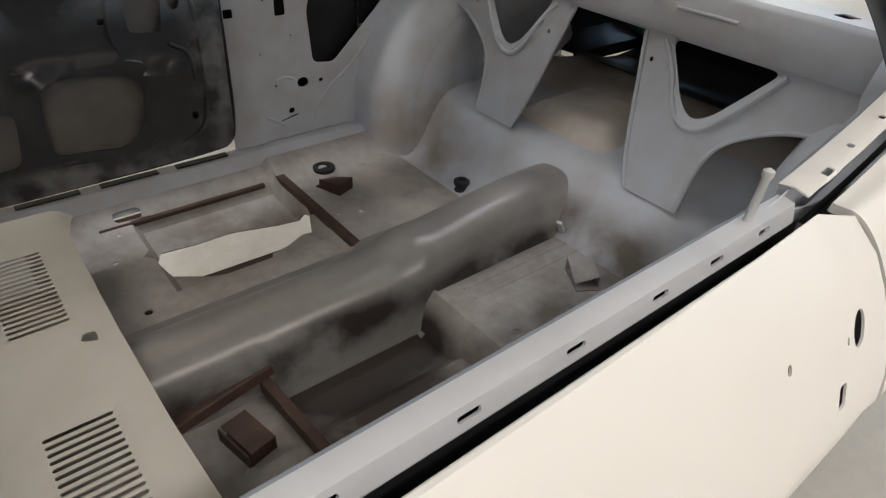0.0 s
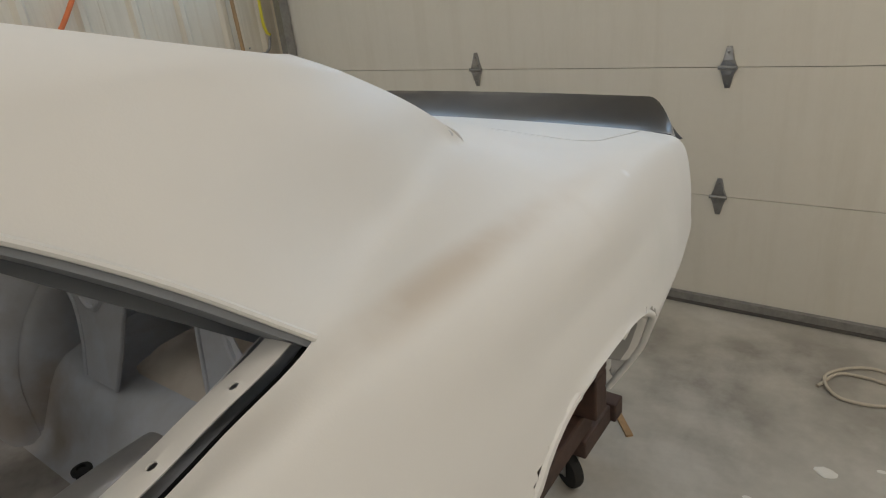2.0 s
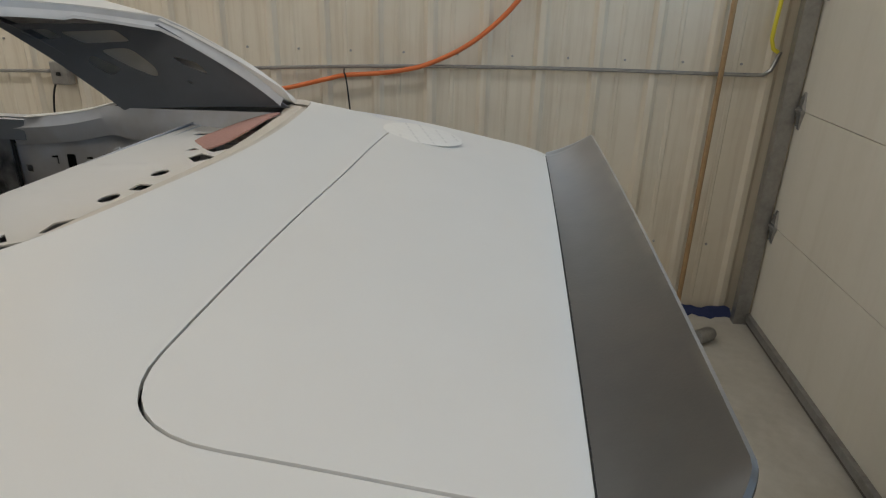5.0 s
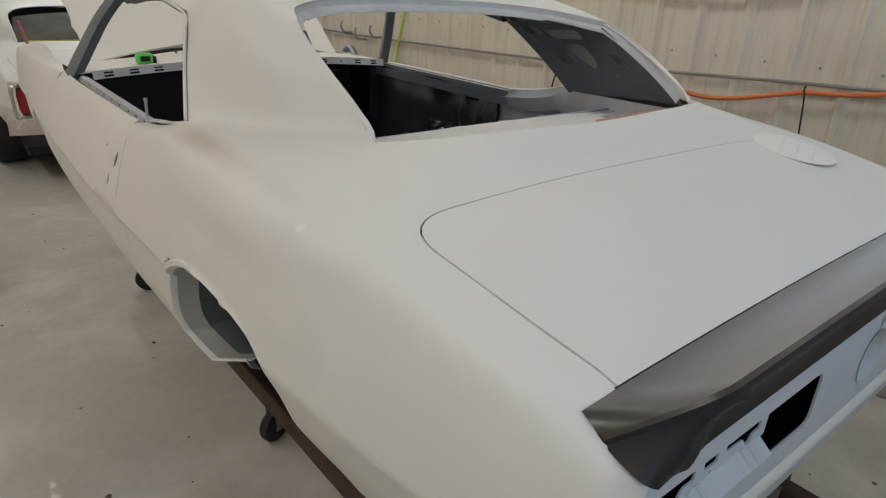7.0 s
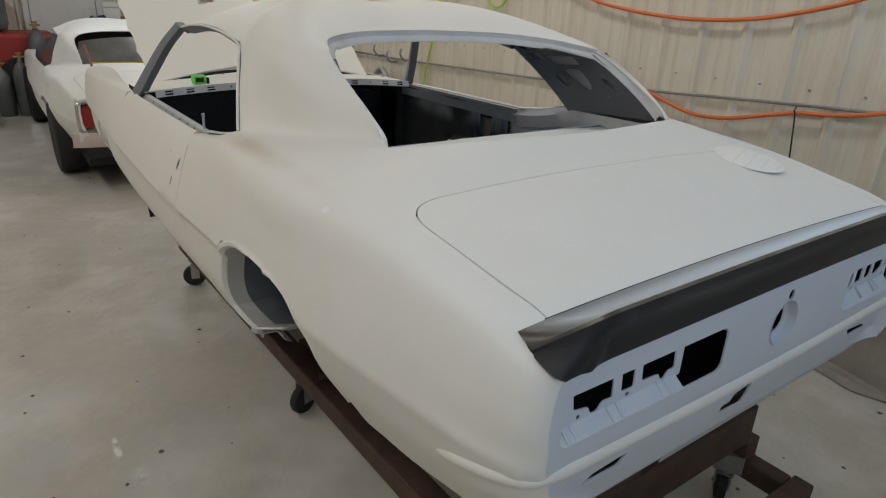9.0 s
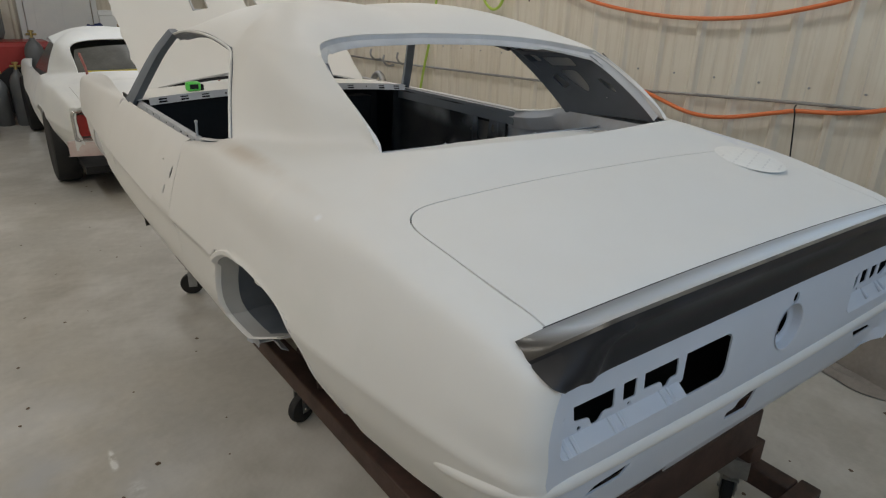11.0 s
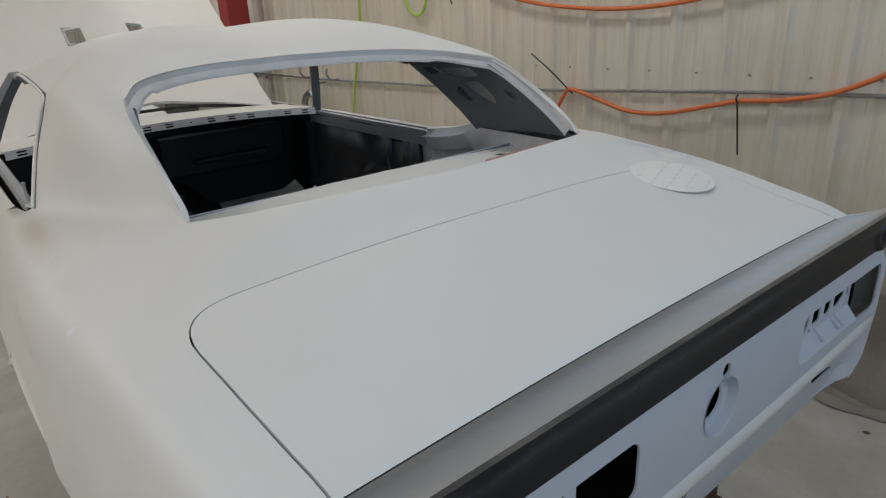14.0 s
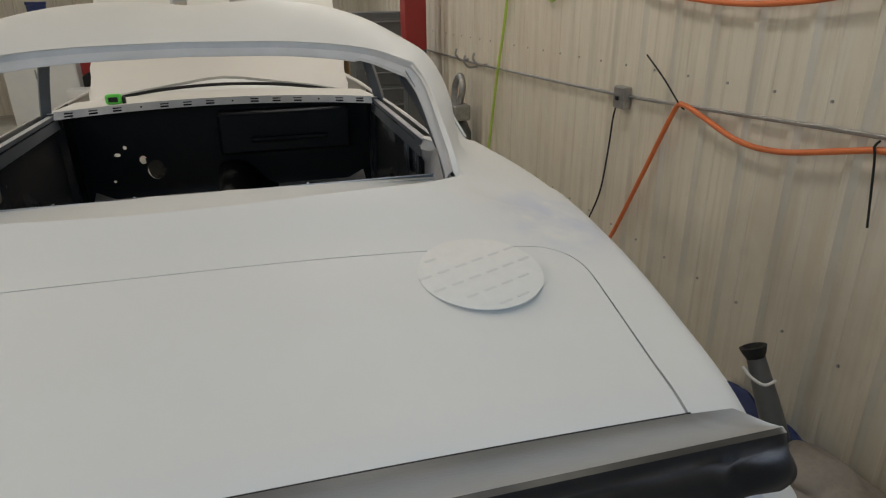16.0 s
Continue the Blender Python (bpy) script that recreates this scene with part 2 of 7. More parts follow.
# Floor greyer beside the car, darker near the overhead door.
tone_patch(CONCRETE, (-1.35, 0.4, 0.0), (0.7, 1.6, 0.3), (0.44, 0.45, 0.46), 0.8, 3)
tone_patch(CONCRETE, (-0.7, -1.55, 0.0), (1.5, 0.75, 0.3), (0.25, 0.235, 0.21), 1.0, 3)
# Wall darker and browner on its lower part.
tone_patch(LINER, (2.03, 0.1, 0.45), (0.4, 2.2, 0.80), (0.46, 0.41, 0.34), 0.45, 2.2)


def streaks(m, across, down, colour, amount):
    """Vertical dirt runs on a wall sheet."""
    nt = m.node_tree
    n, l = nt.nodes, nt.links
    b = n["Principled BSDF"]
    src = b.inputs["Base Color"].links[0].from_socket
    co = n.new("ShaderNodeTexCoord")
    mp = n.new("ShaderNodeMapping")
    mp.inputs["Scale"].default_value = (across, across, down)
    l.new(co.outputs["Object"], mp.inputs["Vector"])
    nz = n.new("ShaderNodeTexNoise")
    nz.inputs["Scale"].default_value = 1.0
    nz.inputs["Detail"].default_value = 6
    nz.inputs["Roughness"].default_value = 0.65
    l.new(mp.outputs[0], nz.inputs["Vector"])
    rg = n.new("ShaderNodeMapRange")
    rg.inputs[1].default_value, rg.inputs[2].default_value = 0.48, 0.75
    rg.inputs[3].default_value, rg.inputs[4].default_value = 0.0, amount
    l.new(nz.outputs["Fac"], rg.inputs[0])
    mx = n.new("ShaderNodeMix")
    mx.data_type = 'RGBA'
    l.new(rg.outputs[0], mx.inputs[0])
    l.new(src, mx.inputs[6])
    mx.inputs[7].default_value = (*colour, 1)
    l.new(mx.outputs[2], b.inputs["Base Color"])


streaks(LINER, 22.0, 1.1, (0.50, 0.42, 0.31), 0.55)
streaks(GARAGE, 9.0, 0.8, (0.62, 0.58, 0.48), 0.35)
streaks(CONCRETE, 1.6, 1.6, (0.70, 0.68, 0.64), 0.7)
SEAL = material("grey_door_seal", (0.16, 0.15, 0.145), 0.7, grain=0.3, spots=0.5)
TRUNK = material("rust_beige_trunk_floor", (0.62, 0.57, 0.51), 0.65, grain=0.25, grain_scale=16, spots=0.6, spot_scale=6, bump=0.15, dark=(0.42, 0.35, 0.29))
BOX_PAPER = material("brown_cardboard", (0.40, 0.29, 0.19), 0.8, grain=0.2, spots=0.4)
CHROME = material("dull_chrome", (0.55, 0.55, 0.56), 0.25, metal=0.9, spots=0.4, spot_scale=12)


# ---- geometry helpers ----
def link_mesh(name, bm, mat, parent=None, label="", smooth=True, solid=0.0, split=None, bevel=0.0):
    me = bpy.data.meshes.new(name)
    bmesh.ops.recalc_face_normals(bm, faces=bm.faces)
    for f in bm.faces:
        f.smooth = smooth
    if smooth:
        lim = radians(split or 38)
        for e in bm.edges:
            if len(e.link_faces) != 2 or e.calc_face_angle(0.0) > lim:
                e.smooth = False
    bm.to_mesh(me)
    bm.free()
    me.materials.append(mat)
    ob = new(name, me)
    if parent is not None:
        ob.parent = parent
    if label:
        tagged(ob, label)
    if bevel:
        bv = ob.modifiers.new("bevel", 'BEVEL')
        bv.width, bv.segments, bv.limit_method = bevel, 2, 'ANGLE'
    if solid:
        so = ob.modifiers.new("thickness", 'SOLIDIFY')
        so.thickness, so.offset = abs(solid), (-1 if solid > 0 else 1)
    return ob


def part(name, bm, mat, parent, label="", **kw):
    return link_mesh(name, bm, mat, parent, label, **kw)


def thing(name, at, label, category, group="", kind=""):
    ob = new(name)
    ob.location = at
    ob.empty_display_size = 0.1
    return tagged(ob, label, category, group, kind)


def box(bm, x0, x1, y0, y1, z0, z1, m=None):
    g = bmesh.ops.create_cube(bm, size=1.0, matrix=Matrix.LocRotScale(((x0 + x1) / 2, (y0 + y1) / 2, (z0 + z1) / 2), None, (abs(x1 - x0), abs(y1 - y0), abs(z1 - z0))))
    if m is not None:
        bmesh.ops.transform(bm, matrix=m, verts=g["verts"])
    return g["verts"]


def boxed(*a, m=None):
    bm = bmesh.new()
    box(bm, *a, m=m)
    return bm


def cyl(bm, a, b, r, r2=None, seg=20, caps=True):
    a, b = Vector(a), Vector(b)
    d = b - a
    m = Matrix.Translation((a + b) / 2) @ d.to_track_quat('Z', 'Y').to_matrix().to_4x4()
    return bmesh.ops.create_cone(bm, cap_ends=caps, segments=seg, radius1=r, radius2=r if r2 is None else r2, depth=d.length, matrix=m)["verts"]


def lathe(bm, profile, m=Matrix(), seg=28):
    """Turn a profile of (radius, height) round z, then place it by m."""
    rings = []
    for r, z in profile:
        rings.append([bm.verts.new(m @ Vector((r * math.cos(2 * math.pi * k / seg), r * math.sin(2 * math.pi * k / seg), z))) for k in range(seg)])
    for a, b in zip(rings, rings[1:]):
        for k in range(seg):
            bm.faces.new((a[k], a[(k + 1) % seg], b[(k + 1) % seg], b[k]))
    bm.faces.new(rings[0])
    bm.faces.new(rings[-1])


def spline(points, n):
    """n points along a smooth line through the given ones."""
    p = np.array([tuple(q) for q in points], float)
    p = np.vstack([2 * p[0] - p[1], p, 2 * p[-1] - p[-2]])
    d = np.concatenate([[0], np.cumsum(np.linalg.norm(np.diff(p[1:-1], axis=0), axis=1))])
    out = []
    for s in np.linspace(0, d[-1], n):
        k = min(int(np.searchsorted(d, s, side="right")) - 1, len(d) - 2)
        u = (s - d[k]) / max(d[k + 1] - d[k], 1e-9)
        a, b, c, e = p[k], p[k + 1], p[k + 2], p[k + 3]
        out.append(0.5 * (2 * b + (c - a) * u + (2 * a - 5 * b + 4 * c - e) * u * u + (3 * b - a - 3 * c + e) * u ** 3))
    return np.array(out)


def along(keys):
    """A smooth function through (position, value) pairs."""
    k = sorted(keys)
    xs, ys = np.array([a for a, _ in k]), np.array([b for _, b in k])
    sl = np.gradient(ys, xs)

    def f(v):
        v = min(max(v, xs[0]), xs[-1])
        i = min(max(int(np.searchsorted(xs, v)) - 1, 0), len(xs) - 2)
        h = xs[i + 1] - xs[i]
        u = (v - xs[i]) / h
        return float((2 * u ** 3 - 3 * u ** 2 + 1) * ys[i] + (u ** 3 - 2 * u ** 2 + u) * h * sl[i] + (3 * u ** 2 - 2 * u ** 3) * ys[i + 1] + (u ** 3 - u ** 2) * h * sl[i + 1])
    return f


def tube(bm, points, r, n=60, seg=10, closed=False):
    """A round hose or rod along a smooth line."""
    p = spline(points, n)
    t = np.gradient(p, axis=0)
    rings, up = [], Vector((0.13, 0.21, 0.97))
    for a, d in zip(p, t):
        d = Vector(d).normalized()
        e = d.cross(up).normalized()
        f = e.cross(d)
        up = f
        rings.append([bm.verts.new(Vector(a) + (e * math.cos(q) + f * math.sin(q)) * r) for q in (2 * math.pi * k / seg for k in range(seg))])
    for a, b in zip(rings, rings[1:]):
        for k in range(seg):
            bm.faces.new((a[k], a[(k + 1) % seg], b[(k + 1) % seg], b[k]))
    if not closed:
        bm.faces.new(rings[0])
        bm.faces.new(rings[-1])


def grid(bm, rows):
    """Faces over a grid of points; returns the vertices."""
    v = [[bm.verts.new(p) for p in r] for r in rows]
    for a, b in zip(v, v[1:]):
        for k in range(len(a) - 1):
            bm.faces.new((a[k], a[k + 1], b[k + 1], b[k]))
    return v


def coons(c0, c1, d0, d1, bulge=None):
    """Rows of a surface between four lines: c0 (bottom), c1 (top), d0 (start side), d1 (end side)."""
    n, m = len(c0), len(d0)
    out = []
    for j in range(m):
        v = j / (m - 1)
        row = []
        for i in range(n):
            u = i / (n - 1)
            p = (1 - v) * c0[i] + v * c1[i] + (1 - u) * d0[j] + u * d1[j] - ((1 - u) * (1 - v) * c0[0] + u * (1 - v) * c0[-1] + (1 - u) * v * c1[0] + u * v * c1[-1])
            if bulge is not None:
                p = p + np.array(bulge) * 16 * u * (1 - u) * v * (1 - v)
            row.append(p)
        out.append(row)
    return out


def inside(poly, x, y):
    r = False
    for (x1, y1), (x2, y2) in zip(poly, poly[1:] + poly[:1]):
        if (y1 > y) != (y2 > y) and x < (x2 - x1) * (y - y1) / (y2 - y1) + x1:
            r = not r
    return r


def nearest(poly, x, y):
    best, at = 1e9, (x, y)
    for (x1, y1), (x2, y2) in zip(poly, poly[1:] + poly[:1]):
        dx, dy = x2 - x1, y2 - y1
        u = min(1, max(0, ((x - x1) * dx + (y - y1) * dy) / max(dx * dx + dy * dy, 1e-12)))
        px, py = x1 + u * dx, y1 + u * dy
        d = (px - x) ** 2 + (py - y) ** 2
        if d < best:
            best, at = d, (px, py)
    return at


def rounded(x0, x1, y0, y1, r, n=6):
    """A rounded rectangle as a polygon."""
    out = []
    for cx, cy, a in ((x1 - r, y1 - r, 0), (x0 + r, y1 - r, 90), (x0 + r, y0 + r, 180), (x1 - r, y0 + r, 270)):
        for k in range(n + 1):
            q = radians(a + 90 * k / n)
            out.append((cx + r * math.cos(q), cy + r * math.sin(q)))
    return out


def ring(cx, cy, rx, ry=None, n=20):
    return [(cx + rx * math.cos(2 * math.pi * k / n), cy + (ry or rx) * math.sin(2 * math.pi * k / n)) for k in range(n)]


def soften(poly, r, n=4):
    """Round the corners of a polygon."""
    out = []
    k = len(poly)
    for i in range(k):
        p, a, b = np.array(poly[i]), np.array(poly[i - 1]), np.array(poly[(i + 1) % k])
        da, db = a - p, b - p
        ra = min(r, np.linalg.norm(da) * 0.45)
        rb = min(r, np.linalg.norm(db) * 0.45)
        s, e = p + da / np.linalg.norm(da) * ra, p + db / np.linalg.norm(db) * rb
        for q in np.linspace(0, 1, n + 1):
            out.append(tuple((1 - q) ** 2 * s + 2 * q * (1 - q) * p + q * q * e))
    return out


def dense(poly, step):
    out = []
    for (x1, y1), (x2, y2) in zip(poly, poly[1:] + poly[:1]):
        n = max(1, int(math.hypot(x2 - x1, y2 - y1) / step))
        out += [(x1 + (x2 - x1) * k / n, y1 + (y2 - y1) * k / n) for k in range(n)]
    return out


def sheet(outline, holes, step, place):
    """A bmesh of a sheet with holes: 2D outline and holes, filled with triangles, each point put into space by place(u, v)."""
    from mathutils.geometry import delaunay_2d_cdt
    loops = [dense(p, step) for p in [outline] + holes]
    pts, edges = [], []
    for lp in loops:
        b = len(pts)
        pts += lp
        edges += [(b + k, b + (k + 1) % len(lp)) for k in range(len(lp))]
    arr = np.array(pts)
    us, vs = [p[0] for p in outline], [p[1] for p in outline]
    for u in np.arange(min(us), max(us), step):
        for v in np.arange(min(vs), max(vs), step):
            if inside(outline, u, v) and not any(inside(h, u, v) for h in holes) and np.min((arr[:, 0] - u) ** 2 + (arr[:, 1] - v) ** 2) > (0.5 * step) ** 2:
                pts.append((float(u), float(v)))
    vo, _, fo, _, _, _ = delaunay_2d_cdt([Vector(p) for p in pts], edges, [], 0, 1e-6)
    bm = bmesh.new()
    bv = [bm.verts.new(place(p[0], p[1])) for p in vo]
    for f in fo:
        cx, cy = sum(vo[i][0] for i in f) / 3, sum(vo[i][1] for i in f) / 3
        if inside(outline, cx, cy) and not any(inside(h, cx, cy) for h in holes):
            try:
                bm.faces.new([bv[i] for i in f])
            except ValueError:
                pass
    for v in [v for v in bm.verts if not v.link_faces]:
        bm.verts.remove(v)
    return bm


def cut(bm, verts2d, poly, back):
    """Cut a hole along poly out of a gridded surface. verts2d: vertex -> (u, v); back(u, v, vertex): its new place."""
    inn = {v: inside(poly, *p) for v, p in verts2d.items()}
    gone = [f for f in bm.faces if all(inn.get(v, False) for v in f.verts)]
    gs = set(gone)
    rim = [v for v, k in inn.items() if k and any(f not in gs for f in v.link_faces)]
    bmesh.ops.delete(bm, geom=gone, context='FACES')
    for v in rim:
        u, w = nearest(poly, *verts2d[v])
        v.co = back(u, w, v)

# ---- the building ----
WALL_X, DOOR_Y, BACK_Y, LEFT_X, TOP_Z, FLOOR = 2.05, -2.055, 9.6, -4.2, 3.3, -0.02
tagged(part("floor", boxed(LEFT_X - 0.2, WALL_X + 0.2, DOOR_Y - 0.3, BACK_Y + 0.2, -0.15, FLOOR), CONCRETE, None, "dusty grey concrete workshop floor with pale scuffs and specks", smooth=False), category="floor", kind="structure")
tagged(part("ceiling", boxed(LEFT_X - 0.2, WALL_X + 0.2, DOOR_Y - 0.3, BACK_Y + 0.2, TOP_Z, TOP_Z + 0.15), LINER, None, "cream metal liner ceiling", smooth=False), category="ceiling", kind="structure")


def ribbed_wall(name, length, m, label):
    """Sheet-metal liner with a trapezoid rib every 0.26 m and a shallow rib between, run along local x, facing local -y."""
    bm = bmesh.new()
    prof, x = [], 0.0
    while x < length:
        prof += [(x, 0.0), (x + 0.020, -0.020), (x + 0.046, -0.020), (x + 0.066, 0.0), (x + 0.125, 0.0), (x + 0.130, -0.003), (x + 0.145, -0.003), (x + 0.150, 0.0)]
        x += 0.262
    prof.append((x, 0.0))
    front = [(m @ Vector((a, b, FLOOR)), m @ Vector((a, b, TOP_Z))) for a, b in prof]
    grid(bm, [[p[0] for p in front], [p[1] for p in front]])
    back = boxed(0, x, 0.02, 0.14, FLOOR, TOP_Z, m=m)
    ob = part(name, bm, LINER, None, label, smooth=False, solid=0.004)
    tagged(ob, category="wall", kind="structure")
    b = part("wall_core", back, LINER, ob, smooth=False)
    return ob


ribbed_wall("wall_right", BACK_Y - DOOR_Y, pose(WALL_X, BACK_Y, 0, 0, 0, -90), "cream ribbed sheet-metal wall lining with dust streaks")
ribbed_wall("wall_back", WALL_X - LEFT_X, pose(LEFT_X, BACK_Y, 0, 0, 0, 0), "cream ribbed sheet-metal back wall")
ribbed_wall("wall_left", BACK_Y - DOOR_Y, pose(LEFT_X, DOOR_Y, 0, 0, 0, 90), "cream ribbed sheet-metal side wall")

# sectional overhead door with its frame wall
GD_R, GD_L = 1.92, -3.0
tagged(part("wall_door_side", boxed(LEFT_X, GD_L - 0.002, DOOR_Y - 0.14, DOOR_Y, FLOOR, TOP_Z), LINER, None, "cream wall beside the overhead door", smooth=False), category="wall", kind="structure")
tagged(part("wall_door_pier", boxed(GD_R + 0.002, WALL_X, DOOR_Y - 0.14, DOOR_Y, FLOOR, TOP_Z), LINER, None, "cream corner wall beside the overhead door", smooth=False), category="wall", kind="structure")
tagged(part("wall_door_head", boxed(GD_L, GD_R, DOOR_Y - 0.14, DOOR_Y, 2.75, TOP_Z), LINER, None, "cream wall over the overhead door", smooth=False), category="wall", kind="structure")
garage = thing("overhead_door", (0, DOOR_Y, 0), "cream sectional overhead garage door with steel hinges, closed", "garage door", kind="structure")
SEAMS = (0.005, 0.522, 1.065, 1.60, 2.135, 2.74)
for z0, z1 in zip(SEAMS, SEAMS[1:]):
    # Window row added above the view; its cool fill lamps light the tail.
    panes = [rounded(x, x + 0.78, z0 + 0.12, z1 - 0.12, 0.03, 3) for x in (-2.75, -1.56, -0.37, 0.82)] if z0 > 1.5 and z1 < 2.2 else []
    bm = sheet([(GD_L, z0 + 0.0015), (GD_R, z0 + 0.0015), (GD_R, z1 - 0.0015), (GD_L, z1 - 0.0015)], panes, 0.4, lambda u, w: (u, -0.0335, w))
    part("panel", bm, GARAGE, garage, smooth=False, solid=0.043).modifiers["thickness"].offset = 0.0
    for pn in panes:
        px, pz = sum(q[0] for q in pn) / len(pn), sum(q[1] for q in pn) / len(pn)
        bm = bmesh.new()
        for a in ((-0.40, 0.40, 0.145, 0.165), (-0.40, 0.40, -0.165, -0.145), (-0.40, -0.38, -0.145, 0.145), (0.38, 0.40, -0.145, 0.145)):
            box(bm, px + a[0], px + a[1], -0.011, 0.002, pz + a[2], pz + a[3])
        part("added_window_frame", bm, GARAGE, garage, "cream frame of an added, unseen window", smooth=False)
        rear_fill_light(px, DOOR_Y - 0.05, pz, 0.74, 0.26)
part("bottom_seal", boxed(GD_L, GD_R, -0.06, 0.004, FLOOR, 0.002), SEAL, garage, "grey rubber bottom seal", smooth=False, bevel=0.006)
part("bottom_rail", boxed(GD_L, GD_R, -0.0118, 0.012, 0.004, 0.040), GALV, garage, "steel bottom rail", smooth=False, bevel=0.002)


def door_hinge(x, z):
    """A pressed-steel hinge: two tapered leaves, a barrel and screw heads."""
    bm = bmesh.new()
    for s in (1, -1):
        pts = [(-0.034, 0.0), (0.034, 0.0), (0.022, 0.03), (0.010, 0.082), (-0.010, 0.082), (-0.022, 0.03)]
        f = [bm.verts.new((x + a, 0.0, z + s * b)) for a, b in pts]
        k = [bm.verts.new((x + a * 0.92, 0.012 if b < 0.05 else 0.004, z + s * b * 0.97)) for a, b in pts]
        bm.faces.new(k)
        for i in range(6):
            bm.faces.new((f[i], f[(i + 1) % 6], k[(i + 1) % 6], k[i]))
        for sx, sz in ((-0.012, 0.02), (0.012, 0.02), (0, 0.06)):
            cyl(bm, (x + sx, 0.008, z + s * sz), (x + sx, 0.017, z + s * sz), 0.005, seg=8)
    cyl(bm, (x - 0.036, 0.012, z), (x + 0.036, 0.012, z), 0.008, seg=10)
    bmesh.ops.translate(bm, vec=(0, -0.011, 0), verts=bm.verts)
    part("hinge", bm, GALV, garage, "galvanised steel hinge", smooth=False)


for hz in SEAMS[1:-1]:
    for hx in (1.87, 0.60, -0.59, -1.78):
        door_hinge(hx, hz)
bm = bmesh.new()
box(bm, GD_R - 0.02, GD_R + 0.06, 0.0, 0.006, FLOOR, 2.7)
box(bm, GD_R - 0.02, GD_R - 0.014, 0.006, 0.06, FLOOR, 2.7)
box(bm, GD_R - 0.02, GD_R + 0.03, 0.060, 0.066, FLOOR, 2.7)
part("track", bm, GALV, garage, "galvanised vertical door track", smooth=False)

# ---- the primed car shell ----
car = thing("car_shell", (0, 0, 0), "stripped two-door coupe body shell in pale primer on a rolling cart", "car")

Y = (-1.0, -0.95, -0.9, -0.7, -0.3, 0.3, 0.7, 1.3, 1.9, 2.7, 3.4, 3.62)
XM = along(zip(Y, (0.743, 0.766, 0.784, 0.829, 0.880, 0.890, 0.890, 0.884, 0.872, 0.835, 0.79, 0.74)))
ZM = along(zip(Y, (0.868, 0.871, 0.875, 0.888, 0.897, 0.895, 0.875, 0.86, 0.86, 0.86, 0.86, 0.86)))
XC = along(zip(Y, (0.727, 0.740, 0.750, 0.778, 0.812, 0.816, 0.803, 0.798, 0.792, 0.79, 0.75, 0.70)))
ZC = along(zip(Y, (1.036, 1.056, 1.076, 1.116, 1.162, 1.160, 1.110, 1.10, 1.095, 1.09, 1.06, 1.02)))
ZB = along(((-1.0, 0.72), (-0.9, 0.664), (-0.73, 0.650), (-0.55, 0.657), (-0.45, 0.667), (-0.36, 0.728), (-0.2, 0.66), (0.1, 0.62), (0.3, 0.60), (0.7, 0.60), (1.3, 0.60), (1.9, 0.58), (2.7, 0.56), (3.4, 0.62), (3.62, 0.66)))
XT = along(((-1.0, 0.675), (-0.75, 0.690), (-0.5, 0.706), (-0.40, 0.668), (-0.23, 0.566), (0.0, 0.638), (0.15, 0.674), (0.26, 0.722), (0.317, 0.750), (0.45, 0.755), (0.69, 0.766), (1.9, 0.764), (2.7, 0.70), (3.62, 0.64)))
ZT = along(((-1.0, 1.048), (-0.95, 1.074), (-0.9, 1.0965), (-0.8, 1.116), (-0.7, 1.1345), (-0.5, 1.170), (-0.3, 1.215), (-0.23, 1.238), (0.0, 1.222), (0.317, 1.195), (0.5, 1.15), (0.69, 1.122), (1.9, 1.118), (2.7, 1.125), (3.62, 1.06)))
S_KNOTS = (0.0, 0.12, 0.27, 0.32, 0.37, 0.54, 0.76, 1.0)


def step01(v):
    v = min(1.0, max(0.0, v))
    return v * v * (3 - 2 * v)


def corner_in(y):
    """How far the quarter turns in at its rear corner."""
    v = min(1.0, max(0.0, (-0.957 - y) / 0.034))
    return 0.034 * (1 - math.sqrt(1 - v * v))


def section(y, s):
    """Half section of the body side: (x, z) at s from the rocker (0) to the top edge (1)."""
    xm, zm, xc, zc = XM(y), ZM(y), XC(y), ZC(y)
    p = np.array([(xm - 0.085 - 0.015 * step01((-0.2 - y) / 0.2), ZB(y)), (xm - 0.034 - 0.006 * step01((-0.2 - y) / 0.2), zm - 0.180 + 0.06 * step01((-0.15 - y) / 0.2)), (xm - 0.018 + 0.008 * step01((-0.1 - y) / 0.2), zm - 0.030), (xm - 0.001, zm), (xm - 0.003, zm + 0.030), (0.5 * (xm + xc) + 0.010, 0.5 * (zm + zc) + 0.005), (xc, zc), (XT(y), ZT(y))])
    q = np.vstack([2 * p[0] - p[1], p, 2 * p[-1] - p[-2]])
    k = min(max(int(np.searchsorted(S_KNOTS, s, side="right")) - 1, 0), 6)
    u = (s - S_KNOTS[k]) / (S_KNOTS[k + 1] - S_KNOTS[k])
    a, b, c, e = q[k], q[k + 1], q[k + 2], q[k + 3]
    r = 0.5 * (2 * b + (c - a) * u + (2 * a - 5 * b + 4 * c - e) * u * u + (3 * b - a - 3 * c + e) * u ** 3)
    return float(r[0]) - corner_in(y), float(r[1])


def lean(side, y, z):
    """Pushes the right rear corner outwards to fit the camera's view."""
    return 0.044 * step01((-0.70 - y) / 0.25) * step01((1.05 - z) / 0.09) if side > 0 else 0.0


